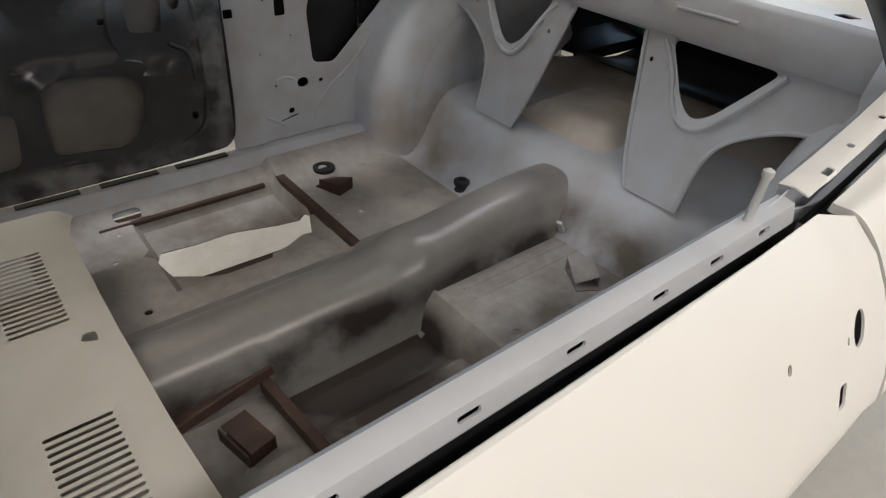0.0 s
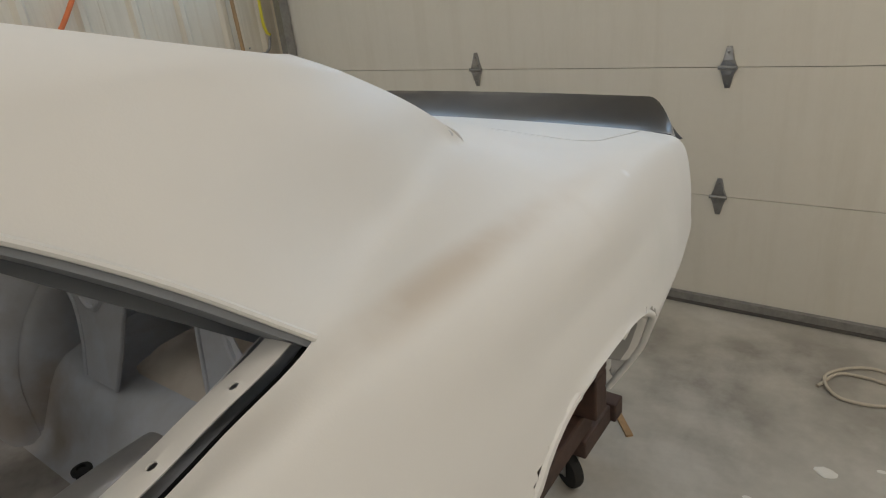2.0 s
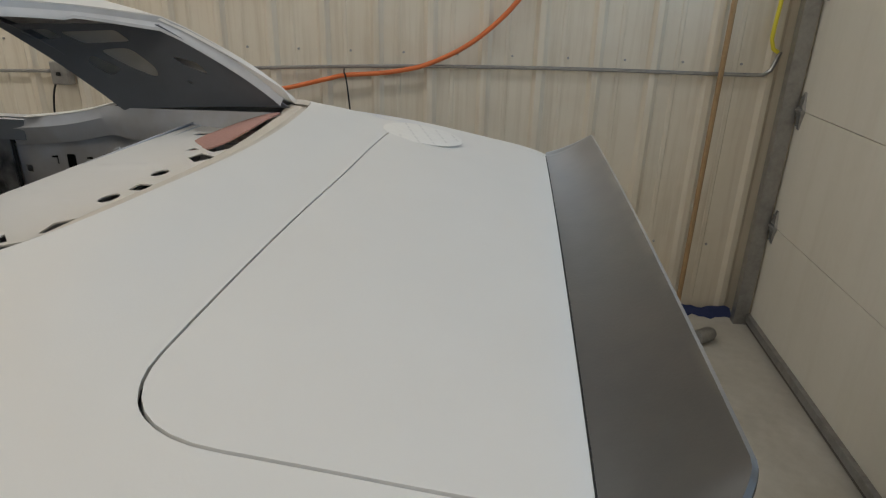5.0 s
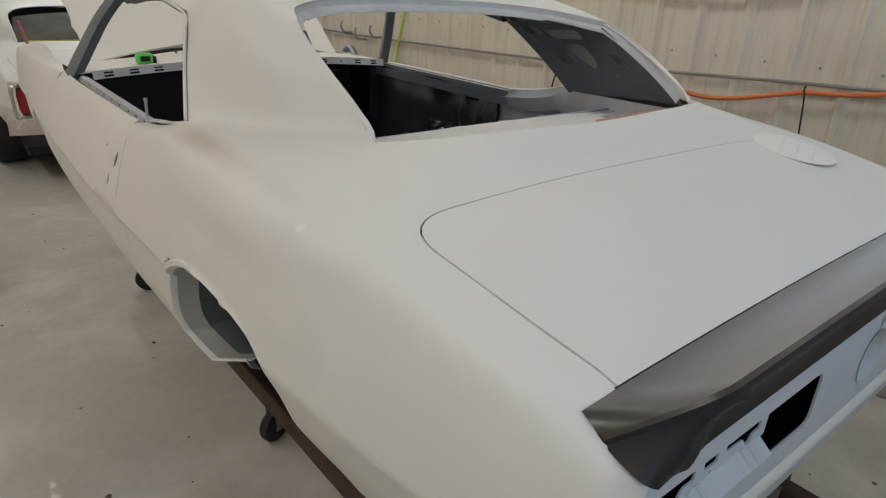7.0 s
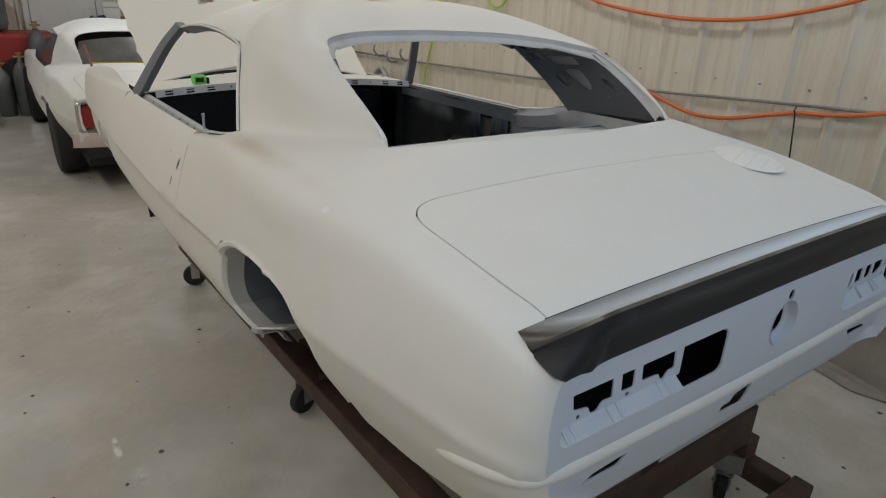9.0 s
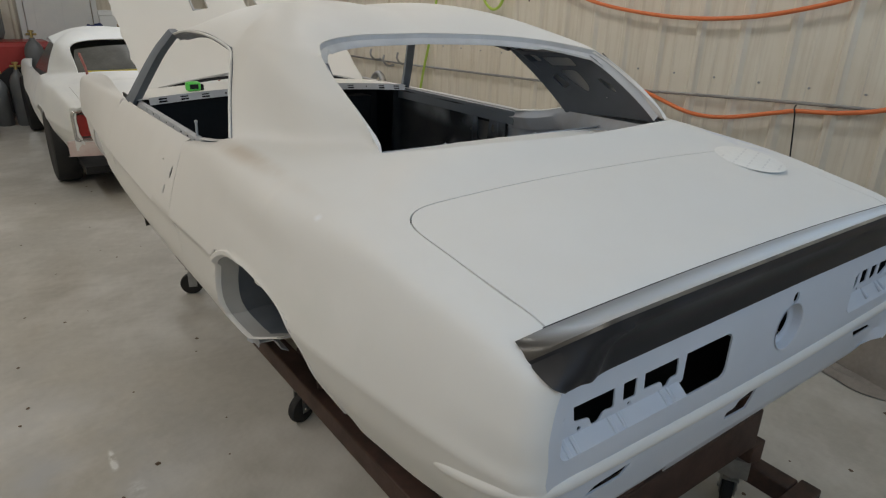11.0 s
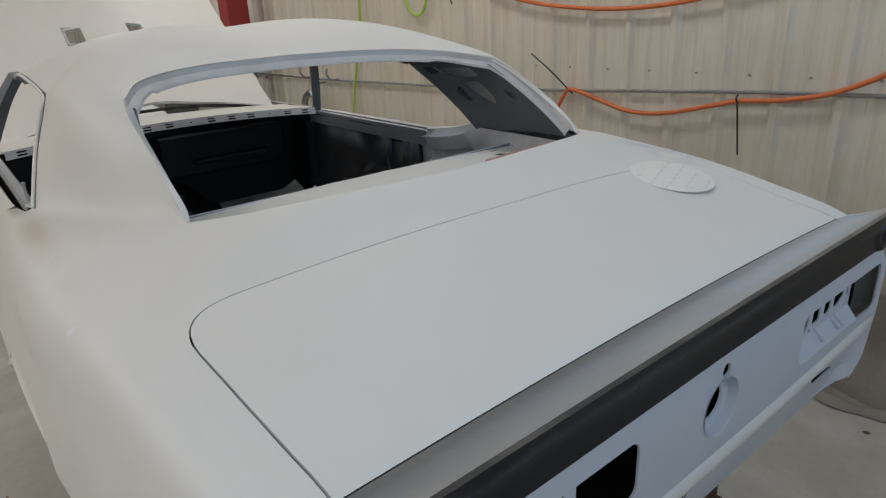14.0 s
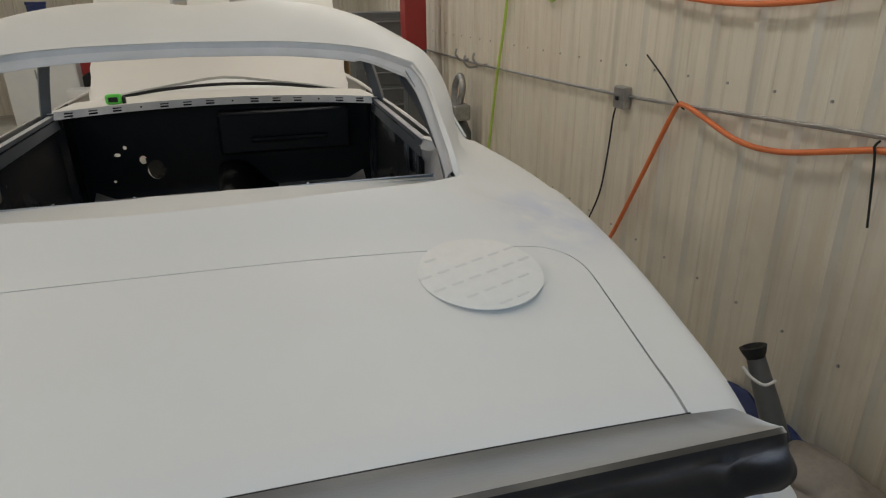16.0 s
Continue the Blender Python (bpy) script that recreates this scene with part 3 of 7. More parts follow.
def deck_z(x, y):
    """Height of the deck: crowned across, rising towards the rear window."""
    u = min(1.0, abs(x) / XT(y))
    k = step01((y + 0.5) / 0.16)
    crown = 0.015 + 0.022 * step01((y + 0.9) / 0.4) + 0.019 * k
    return ZT(y) + crown * ((1 - u * u) * (1 - k) + (1 - u ** 4) * k)


def deck_end(u):
    """Curved front edge of the deck below the rear window, u from -1 to 1 across."""
    return -0.358 + 0.064 * u * u + 0.064 * u ** 8


GAP = along(((0.5, 0.615), (0.85, 0.617), (1.0, 0.638), (1.08, 0.665), (1.13, 0.694)))      # rear edge of the door by height
ARCH = []
for a in range(-24, 205, 6):
    ca, sa = math.cos(radians(a)), math.sin(radians(a))
    if ca > 0:
        ARCH.append((-0.052 + 0.306 * ca ** 0.9, 0.672 + 0.292 * math.copysign(abs(sa) ** 0.9, sa)))
    else:
        ARCH.append((-0.052 - 0.347 * abs(ca) ** 0.7, 0.672 + 0.292 * math.copysign(abs(sa) ** 0.5, sa)))
ARCH += [(-0.379, 0.45), (0.24, 0.45)]

# one welded skin: quarters, deck, sails and roof
bm = bmesh.new()
YS = [-0.957 - 0.034 * math.sin(radians(a)) for a in (90, 79, 68, 57, 45, 32, 18, 6)] + list(np.linspace(-0.955, -0.475, 34)) + list(np.linspace(-0.475, -0.23, 18))[1:] + list(np.linspace(-0.23, 0.317, 40))[1:] + list(np.linspace(0.317, 0.70, 28))[1:]
I_LID = 41
I_RW, I_WIN = I_LID + 17, I_LID + 17 + 39
SS = np.linspace(0, 1, 64)
for side in (-1, 1):
    v2 = {}
    rows = []
    for y in YS:
        row = []
        for s in SS:
            x, z = section(y, s)
            yy = y
            if y > 0.32:
                w = (y - 0.32) / (0.70 - 0.32)
                yy = 0.32 + w * (GAP(z) - 0.32)
                x, z = section(yy, s)
            v = bm.verts.new((side * (x + lean(side, yy, z)), yy, z))
            v2[v] = (yy, z)
            row.append(v)
        rows.append(row)
    for a, b in zip(rows, rows[1:]):
        for k in range(len(a) - 1):
            bm.faces.new((a[k], a[k + 1], b[k + 1], b[k]))

    def on_side(u, w, v, side=side):
        lo, hi = 0.0, 0.76
        for _ in range(24):
            mid = (lo + hi) / 2
            lo, hi = (mid, hi) if section(u, mid)[1] < w else (lo, mid)
            return (side * section(u, lo)[0], u, w)
    cut(bm, v2, ARCH, on_side)

LID = soften([(-0.618, -1.4), (-0.690, -0.4825), (0.0, -0.512), (0.690, -0.504), (0.618, -1.4)], 0.105, 8)
rows, v2 = [], {}
for y in YS[:I_RW + 1]:
    row = []
    for u in np.linspace(-1, 1, 121):
        x = u * (XT(y) - corner_in(y))
        f = (y + 0.475) / 0.245 if y > -0.475 else 0.0
        yy = -0.475 + f * (deck_end(u) + 0.475) if y > -0.475 else y
        v = bm.verts.new((x, yy, deck_z(x, yy) if abs(u) < 1 else ZT(y)))
        v2[v] = (x, yy)
        row.append(v)
    rows.append(row)
for a, b in zip(rows, rows[1:]):
    for k in range(len(a) - 1):
        bm.faces.new((a[k], a[k + 1], b[k + 1], b[k]))
cut(bm, v2, LID, lambda u, w, v: (u, w, deck_z(u, w)))

RAIL = [(0.604, 1.460, 1.432), (0.620, 1.18, 1.458), (0.634, 0.86, 1.462), (0.628, 0.62, 1.428)]
for side in (-1, 1):
    k = np.array((side, 1, 1))
    base = np.array([(XT(y), y, ZT(y)) for y in reversed(YS[I_RW:I_WIN + 1])]) * k           # window corner back to rear window corner
    joint = spline([(0.628, 0.62, 1.428), (0.616, 0.45, 1.462), (0.592, 0.27, 1.464), (0.552, 0.112, 1.438)], 40) * k
    pillar = spline([(0.750, 0.317, 1.195), (0.705, 0.43, 1.30), (0.66, 0.53, 1.378), (0.628, 0.62, 1.428)], 30) * k
    glass = spline([(0.566, -0.23, 1.238), (0.567, -0.17, 1.286), (0.566, -0.08, 1.343), (0.564, 0.04, 1.405), (0.552, 0.112, 1.438)], 30) * k
    grid(bm, coons(base, joint, pillar, glass, (side * 0.020, 0, 0.024)))
    rail = np.vstack([spline(RAIL, 34)[:-1], spline([(0.628, 0.62, 1.428), (0.616, 0.45, 1.462), (0.592, 0.27, 1.464), (0.552, 0.112, 1.438)], 40)]) * k
    mid = spline([(0, 1.49, 1.492), (0, 1.22, 1.540), (0, 0.87, 1.566), (0, 0.60, 1.538), (0, 0.44, 1.482)], 73)
    head = spline([(0, 1.49, 1.492), (0.32, 1.485, 1.482), (0.604, 1.460, 1.432)], 36) * k
    rear = spline([(0, 0.44, 1.482), (0.28, 0.405, 1.477), (0.46, 0.29, 1.463), (0.552, 0.112, 1.438)], 36) * k
    grid(bm, coons(mid, rail, head, rear, (0, 0, 0.046)))
bmesh.ops.remove_doubles(bm, verts=bm.verts, dist=0.0006)
loose = [v for v in bm.verts if not v.is_boundary and v.link_faces]
for _ in range(6):
    bmesh.ops.smooth_vert(bm, verts=[v for v in loose if v.co.z > 1.06], factor=0.5, use_axis_x=True, use_axis_y=True, use_axis_z=True)
for _ in range(20):
    bmesh.ops.smooth_vert(bm, verts=[v for v in loose if 1.12 < v.co.z < 1.33 and -0.18 < v.co.y < 0.33], factor=0.5, use_axis_x=True, use_axis_y=True, use_axis_z=True)
shell = part("body_skin", bm, PRIMER, car, "quarters, roof and deck surround in pale white primer", solid=0.012, split=50)

# trunk lid
lid = [(-0.6505, -0.935)] + [p for p in soften([(-0.6145, -1.4), (-0.6865, -0.4860), (0.0, -0.5152), (0.6867, -0.5072), (0.6147, -1.4)], 0.1020, 8) if p[1] > -0.9] + [(0.6507, -0.935)]
bm = sheet(lid, [], 0.03, lambda u, v: (u, v, deck_z(u, v) + 0.0005))
part("trunk_lid", bm, PRIMER, car, "primed trunk lid", solid=0.02)
# Black strip added under the lid gap to stand in for its shade.
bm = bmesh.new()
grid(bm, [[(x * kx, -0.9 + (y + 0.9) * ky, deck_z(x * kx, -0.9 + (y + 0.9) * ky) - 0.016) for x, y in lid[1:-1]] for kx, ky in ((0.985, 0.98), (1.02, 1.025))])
part("lid_gap_shade", bm, BLACK, car, "black strip under the lid gap for its shade")

# ducktail spoiler across the rear edge
bm = bmesh.new()
rows = []
for u in np.sin(np.linspace(-math.pi / 2, math.pi / 2, 121)):
    e = abs(u)
    start, fall = (0.87, 1.0) if u < 0 else (0.925, 0.55)
    turn = max(0.0, (e - start) / (1 - start))                        # the lip stays high, then falls forward round the ends
    sgn = math.copysign(1.0, u)
    top_x = 0.7225 * u if turn == 0 else sgn * (0.7225 * start + (0.723 - 0.7225 * start) * turn ** 0.9)
    top_h = 1.166 - 0.008 * e * e - 0.080 * fall * turn ** 1.45
    top_y = -1.024 + 0.003 * e * e + 0.086 * fall * turn ** 1.5
    low_y, low_z = -1.000 - 0.008 * turn, 1.054 - 0.004 * e
    fz = deck_z(min(0.65, abs(u * 0.73)), -0.905) + 0.0015 - 0.06 * max(0, e - 0.9)
    sec = []
    for q in np.linspace(0, 1, 9):
        sec.append((u * 0.722 * (1 - q) + top_x * q, -0.905 + (top_y + 0.905) * q, fz + (top_h - fz) * q ** (1.45 - 0.5 * min(1.0, turn))))
    sec += [(top_x, top_y - 0.006, top_h - 0.003), (top_x, top_y - 0.007, top_h - 0.010)]
    for q in np.linspace(0.12, 1.0, 13):
        inn = -0.003 + 0.003 * q + 0.013 * max(0.0, math.sin(math.pi * (q - 0.14) / 0.86))
        sec.append((top_x * (1 - q) + u * (0.690 + 0.022 * turn) * q + sgn * 0.010 * min(1.0, turn * 2) * math.sin(math.pi * q), (top_y - 0.006) * (1 - q) + low_y * q + inn * max(0.0, 1 - 1.5 * turn) - 0.006 * math.exp(-((e - 0.835 - 0.10 * q) / 0.016) ** 2) - 0.016 * min(1.0, turn * 2) * math.sin(math.pi * q), (top_h - 0.010) * (1 - q) + low_z * q))
    sec += [(u * (0.686 + 0.022 * turn), low_y + 0.025, low_z - 0.001), (u * 0.714, -0.915, fz - 0.016)]
    rows.append(sec)
v = grid(bm, rows)
# Front-face strips take the lighter reflection tone.
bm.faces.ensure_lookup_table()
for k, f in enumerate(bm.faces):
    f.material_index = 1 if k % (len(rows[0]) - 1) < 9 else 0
for r in (v[0], v[-1]):
    bm.faces.new(r)
for a, b in zip(v, v[1:]):
    bm.faces.new((a[-1], b[-1], b[0], a[0]))
bmesh.ops.remove_doubles(bm, verts=bm.verts, dist=1e-5)
spoiler = part("spoiler", bm, SPOILER, car, "scuffed black ducktail spoiler, front face lightened for dust and reflected light", split=32)
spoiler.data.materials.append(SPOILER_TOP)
bm = bmesh.new()
tube(bm, [(x, -0.9035, deck_z(x, -0.9035) - 0.0004) for x in np.linspace(-0.66, 0.66, 15)], 0.0016, 60, 6)
part("seam_bead", bm, RUBBER, spoiler, "dark seam along the spoiler foot")


# ---- car: doors, fenders, hood, cowl ----
def side_x(y, z):
    lo, hi = 0.0, 1.0
    for _ in range(18):
        mid = (lo + hi) / 2
        lo, hi = (mid, hi) if section(y, mid)[1] < z else (lo, mid)
    return section(y, lo)[0]


DOOR_FRONT = 1.86
PILLAR_GREY = material("blue_grey_epoxy_pillar", (0.19, 0.215, 0.25), 0.5, grain=0.15, grain_scale=12, spots=0.35, spot_scale=5, dark=(0.15, 0.165, 0.185))
CHANNEL = material("window_channel_primer", (0.56, 0.575, 0.60), 0.5, grain=0.15, grain_scale=12, spots=0.3, spot_scale=6)


def door_skin(side, holes):
    out = [(GAP(z) + 0.005, z) for z in np.linspace(0.603, 1.121, 14)] + [(DOOR_FRONT - 0.004, 1.117), (DOOR_FRONT + 0.012, 0.95), (DOOR_FRONT + 0.02, 0.75), (DOOR_FRONT + 0.012, 0.603)]
    return sheet(out, holes, 0.03, lambda y, z: (side * side_x(y, z), y, z))


left_door = part("left_door", door_skin(-1, [ring(0.711, 1.016, 0.012, 0.021), rounded(0.736, 0.751, 0.937, 0.967, 0.005, 3), ring(0.735, 1.011, 0.003, 0.005, 8), ring(0.853, 1.030, 0.004, 0.006, 8)]), PRIMER, car, "primed left door skin with empty lock holes", solid=0.003)
right_door = part("right_door", door_skin(1, []), PRIMER, car, "primed right door skin", solid=0.01)
# Grey plate added behind the lock holes to stand in for their shade.
bm = bmesh.new()
grid(bm, [[(-side_x(y, z) + 0.012, y, z) for y in (0.68, 0.75, 0.82, 0.90)] for z in (0.92, 0.96, 1.0, 1.060)])
part("lock_hole_backing", bm, SKIN_BACK, left_door)


def belt_rail(side, door):
    """The inner top rail of a door with its row of clip slots."""
    slots = [rounded(y - 0.011, y + 0.011, 0.029, 0.035, 0.0027, 3) for y in (0.776, 0.865, 0.955, 1.066, 1.176, 1.29, 1.40, 1.52)]

    def rail(y, u):
        if u < 0.022:
            return (side * (0.717 + u), y, 1.1135 + 0.002 * math.sin(u * 140))
        return (side * (0.739 + 0.32 * (u - 0.022)), y, 1.1140 - 0.90 * (u - 0.022))
    bm = sheet([(0.705, 0.0), (0.715, 0.043), (1.72, 0.043), (1.74, 0.0)], slots, 0.011, rail)
    part("belt_rail", bm, CHANNEL, door, "grey primed belt rail with clip slots", solid=0.003)
    bm = bmesh.new()
    grid(bm, [[(side * (0.717 - 0.006 * q), y, 1.1135 - 0.062 * q) for y in np.linspace(0.705, 1.74, 24)] for q in (0, 0.06, 0.2, 0.5, 1.0)])
    part("belt_flange", bm, PILLAR_GREY, door, "blue-grey inner flange of the belt rail", solid=0.003)
    # Black sheets put the slot's shade into colour.
    bm = bmesh.new()
    grid(bm, [[(side * x, y, z) for y in np.linspace(0.70, 1.80, 12)] for x, z in ((0.7455, 1.096), (0.747, 1.03), (0.790, 1.03))])
    part("window_slot_shade", bm, BLACK, door, "black strip for the shade in the window slot")


belt_rail(-1, left_door)
belt_rail(1, right_door)
bm = bmesh.new()
lathe(bm, [(0.0045, 0), (0.0045, 0.05), (0.006, 0.052), (0.006, 0.058), (0.003, 0.060)], pose(-0.727, 0.79, 1.113, 6, 0, 0), 12)
part("lock_knob", bm, CHANNEL, left_door, "slim lock knob rod")

# inner panels of the doors, dark on the right
DOOR_IN_OUT = soften([(0.775, 0.59), (0.765, 1.10), (1.80, 1.10), (1.84, 0.57)], 0.05)


def door_relief(y, z, side, x):
    """Pressed panel: a raised border and a dished middle."""
    d = min(y - 0.77, 1.82 - y, z - 0.58, 1.10 - z)
    dish = 0.016 * min(1.0, max(0.0, (d - 0.035) / 0.02))
    arm = 0.030 * math.exp(-((y - 0.925) / 0.035) ** 2 - ((z - 0.832) / 0.028) ** 2) + 0.026 * math.exp(-((y - 1.21) / 0.045) ** 2 - ((z - 0.86) / 0.03) ** 2) + 0.020 * math.exp(-((y - 0.822) / 0.030) ** 2 - ((z - 0.930) / 0.014) ** 2)
    o = math.hypot((y - 1.10) / 1.25, (z - 0.765) * 1.15)
    arm += 0.012 * math.exp(-((o - 0.135) / 0.016) ** 2)
    return (side * (x + dish - arm), y, z)


inner_holes = [soften([(1.215, 0.868), (1.02, 0.842), (0.985, 0.80), (1.005, 0.70), (1.06, 0.655), (1.235, 0.675)], 0.03), soften([(1.000, 1.065), (0.992, 0.940), (0.916, 0.932), (0.900, 1.06)], 0.015), ring(0.875, 1.005, 0.015, 0.022, 12), ring(0.87, 0.70, 0.010, 0.012, 10), ring(1.05, 0.975, 0.009, 0.009, 10), soften([(1.50, 0.78), (1.28, 0.80), (1.30, 0.66), (1.48, 0.66)], 0.03)]
bm = sheet(DOOR_IN_OUT, inner_holes, 0.022, lambda y, z: door_relief(y, z, 1, 0.712))
part("inner_panel", bm, DOOR_IN, right_door, "dark grey pressed inner door panel with access holes", solid=-0.004)
bm = sheet(DOOR_IN_OUT, inner_holes, 0.03, lambda y, z: door_relief(y, z, -1, 0.712))
part("inner_panel", bm, DOOR_IN, left_door, "dark grey pressed inner door panel with access holes", solid=-0.004)
bm = bmesh.new()
grid(bm, [[(x, y, z) for y in np.linspace(0.80, 1.78, 8)] for x, z in ((0.748, 0.60), (0.752, 0.75), (0.748, 1.08))])
part("inner_skin", bm, SKIN_BACK, right_door, "dark back of the door skin")
for line in (((1.26, 0.885), (1.10, 0.885), (0.975, 0.862), (0.945, 0.77), (0.965, 0.675), (1.05, 0.635), (1.22, 0.650)), ((0.835, 1.06), (0.825, 0.90), (0.832, 0.74), (0.86, 0.655), (0.95, 0.615)), ((1.02, 1.06), (1.035, 0.95), (1.02, 0.895)), ((0.905, 0.905), (0.86, 0.87), (0.85, 0.80))):
    bm = bmesh.new()
    tube(bm, [(0.727, y, z) for y, z in line], 0.007, 50, 8)
    part("pressed_rib", bm, DOOR_IN, right_door)
bm = bmesh.new()
tube(bm, [(0.722, 0.765, 1.10), (0.720, 0.765, 0.85), (0.722, 0.770, 0.66), (0.722, 0.80, 0.60), (0.722, 0.95, 0.585), (0.722, 1.4, 0.58), (0.722, 1.80, 0.58)], 0.006, 80, 8)
part("weather_seal", bm, RUBBER, right_door, "black door edge seal")


def fender(side):
    bm = bmesh.new()
    rows, v2 = [], {}
    for y in np.linspace(DOOR_FRONT + 0.004, 3.60, 80):
        row = []
        for s in np.linspace(0, 1, 40):
            x, z = section(y, s)
            v = bm.verts.new((side * x, y, z))
            v2[v] = (y, z)
            row.append(v)
        rows.append(row)
    for a, b in zip(rows, rows[1:]):
        for k in range(len(a) - 1):
            bm.faces.new((a[k], a[k + 1], b[k + 1], b[k]))
    cut(bm, v2, [(2.66 + 0.32 * math.cos(radians(a)), 0.58 + 0.27 * math.sin(radians(a))) for a in range(-40, 221, 6)], lambda u, w, v: (side * side_x(u, w), u, w))
    return part("fender", bm, PRIMER, car, "primed front fender", solid=0.008)


fender(-1), fender(1)

# raised hood, hinged at the cowl
bm = sheet([(x, -0.02 * (x / 0.62) ** 2) for x in np.linspace(-0.63, 0.63, 15)] + [(0.66, 1.15), (-0.66, 1.15)], [rounded(-0.235, -0.155, 0.52, 0.64, 0.01, 3), rounded(0.065, 0.145, 0.52, 0.64, 0.01, 3)], 0.06,
           lambda x, u: (x, 2.06 + u * math.cos(radians(37)) - 0.03 * (1 - (x / 0.65) ** 2), 1.115 + u * math.sin(radians(37)) + 0.075 * (1 - (x / 0.65) ** 2) + 0.02 * math.exp(-(x / 0.16) ** 2)))
hood = part("hood", bm, PRIMER, car, "primed hood propped open", solid=0.018)
bm = bmesh.new()
tube(bm, [(x, 2.05 - 0.03 * (1 - (x / 0.65) ** 2), 1.108 + 0.075 * (1 - (x / 0.65) ** 2)) for x in np.linspace(-0.63, 0.63, 13)], 0.008, 50, 8)
part("cowl_seal", bm, RUBBER, hood, "black rubber cowl seal")
for hx in (-0.195, 0.105):
    bm = bmesh.new()
    m = pose(hx, 2.06 + 0.58 * math.cos(radians(37)) - 0.03, 1.115 + 0.58 * math.sin(radians(37)) + 0.085, 37, 0, 0)
    for a in ((-0.052, -0.042, -0.07, 0.07), (0.042, 0.052, -0.07, 0.07), (-0.052, 0.052, -0.072, -0.062), (-0.052, 0.052, 0.062, 0.072)):
        box(bm, a[0], a[1], a[2], a[3], -0.002, 0.006, m=m)
    part("vent_frame", bm, CHANNEL, hood, "grey louvre frame", smooth=False)

# cowl top between the fenders, dash strip with slots, black firewall
bm = sheet([(-0.74, 1.70), (-0.60, 1.665), (0.60, 1.665), (0.74, 1.70), (0.70, 2.03), (-0.70, 2.03)], [], 0.06, lambda x, y: (x, y, 1.125 + 0.035 * (1 - (x / 0.75) ** 2) - 0.02 * max(0, y - 1.75)))
part("cowl_top", bm, PRIMER, car, "primed cowl top", solid=0.004)
slots = []
for i in range(14):
    for j in (0, 1):
        cx = -0.64 + i * 0.0985
        if i % 4 == 3:
            if j == 0:
                slots.append(ring(cx, 0.019, 0.005, 0.005, 8))
            continue
        slots.append(rounded(cx - 0.019, cx + 0.019, 0.007 + 0.015 * j, 0.016 + 0.015 * j, 0.004, 3))
bm = sheet([(-0.70, 0), (0.70, 0), (0.70, 0.04), (-0.70, 0.04)], slots, 0.02, lambda x, u: (x, 1.645 + 0.35 * u, 1.100 + 0.80 * u + 0.035 * (1 - (x / 0.75) ** 2)))
part("dash_strip", bm, CHANNEL, car, "grey dash top strip with two rows of slots", solid=-0.002)
bm = sheet([(-0.74, 0.42), (0.74, 0.42), (0.74, 1.10), (-0.74, 1.10)], [ring(-0.392, 0.745, 0.044, 0.051, 18), ring(-0.448, 0.803, 0.019, 0.022, 12), ring(-0.525, 0.874, 0.010, 0.010, 8), ring(-0.566, 0.84, 0.016, 0.010, 10), ring(-0.6, 0.704, 0.008, 0.007, 8)], 0.03, lambda x, z: (x, 2.05 - 0.35 * max(0, 0.62 - z), z + 0.02 * (1 - (x / 0.75) ** 2)))
part("firewall", bm, BLACK, car, "black painted firewall with column holes", solid=0.004)
bm = bmesh.new()
box(bm, -0.05, 0.62, 1.90, 2.04, 0.84, 1.05)
box(bm, 0.10, 0.50, 1.86, 1.90, 0.90, 0.93)
part("heater_bulge", bm, BLACK, car, "black heater recess", smooth=False, bevel=0.02)
for sx in (-1, 1):
    bm = bmesh.new()
    grid(bm, [[(sx * x, y, z) for y in np.linspace(1.70, 2.05, 5)] for x, z in ((0.745, 0.50), (0.745, 0.8), (0.742, 1.12))])
    part("kick_panel", bm, BLACK, car, "black kick panel", solid=0.004)


def pillar(side):
    """Windscreen pillar: a tapered, curved box section."""
    bm = bmesh.new()
    c = spline([(0.757, 1.745, 1.112), (0.706, 1.63, 1.240), (0.657, 1.53, 1.352), (0.606, 1.435, 1.440)], 14)
    rows = []
    for i, p in enumerate(c):
        w = 0.030 - 0.010 * i / 13
        a, b = np.array((0.30, 0.80, 0.52)), np.array((-0.92, 0.38, 0.0))
        q = [p + a * w * u * 0.9 + b * 0.020 * v for u, v in ((-1, -1), (-1, 1), (-0.4, 1.15), (1, 0.9), (1, -0.8), (0, -1.05))]
        rows.append([(side * r[0], r[1], r[2]) for r in q] + [(side * q[0][0], q[0][1], q[0][2])])
    grid(bm, rows)
    bmesh.ops.remove_doubles(bm, verts=bm.verts, dist=1e-5)
    bmesh.ops.holes_fill(bm, edges=[e for e in bm.edges if e.is_boundary], sides=0)
    return part("windscreen_pillar", bm, PILLAR_GREY, car, "blue-grey epoxy windscreen pillar")


pillar(-1), pillar(1)
bm = bmesh.new()
grid(bm, [[(x, 1.465 - 0.03 * (x / 0.6) ** 2 + dy, 1.470 - 0.045 * (x / 0.6) ** 2 + dz) for x in np.linspace(-0.59, 0.59, 21)] for dy, dz in ((0.02, 0.012), (0.025, -0.012), (-0.02, -0.022), (-0.06, -0.008), (-0.065, 0.02))])
part("header_rail", bm, PRIMER_GREY, car, "grey windscreen header rail", solid=0.003)


def sweep(bm, line, prof, closed=False):
    """Sweep a small profile (list of offset vectors) along points."""
    grid(bm, [[tuple(np.array(p) + np.array(o)) for o in prof] for p in line])


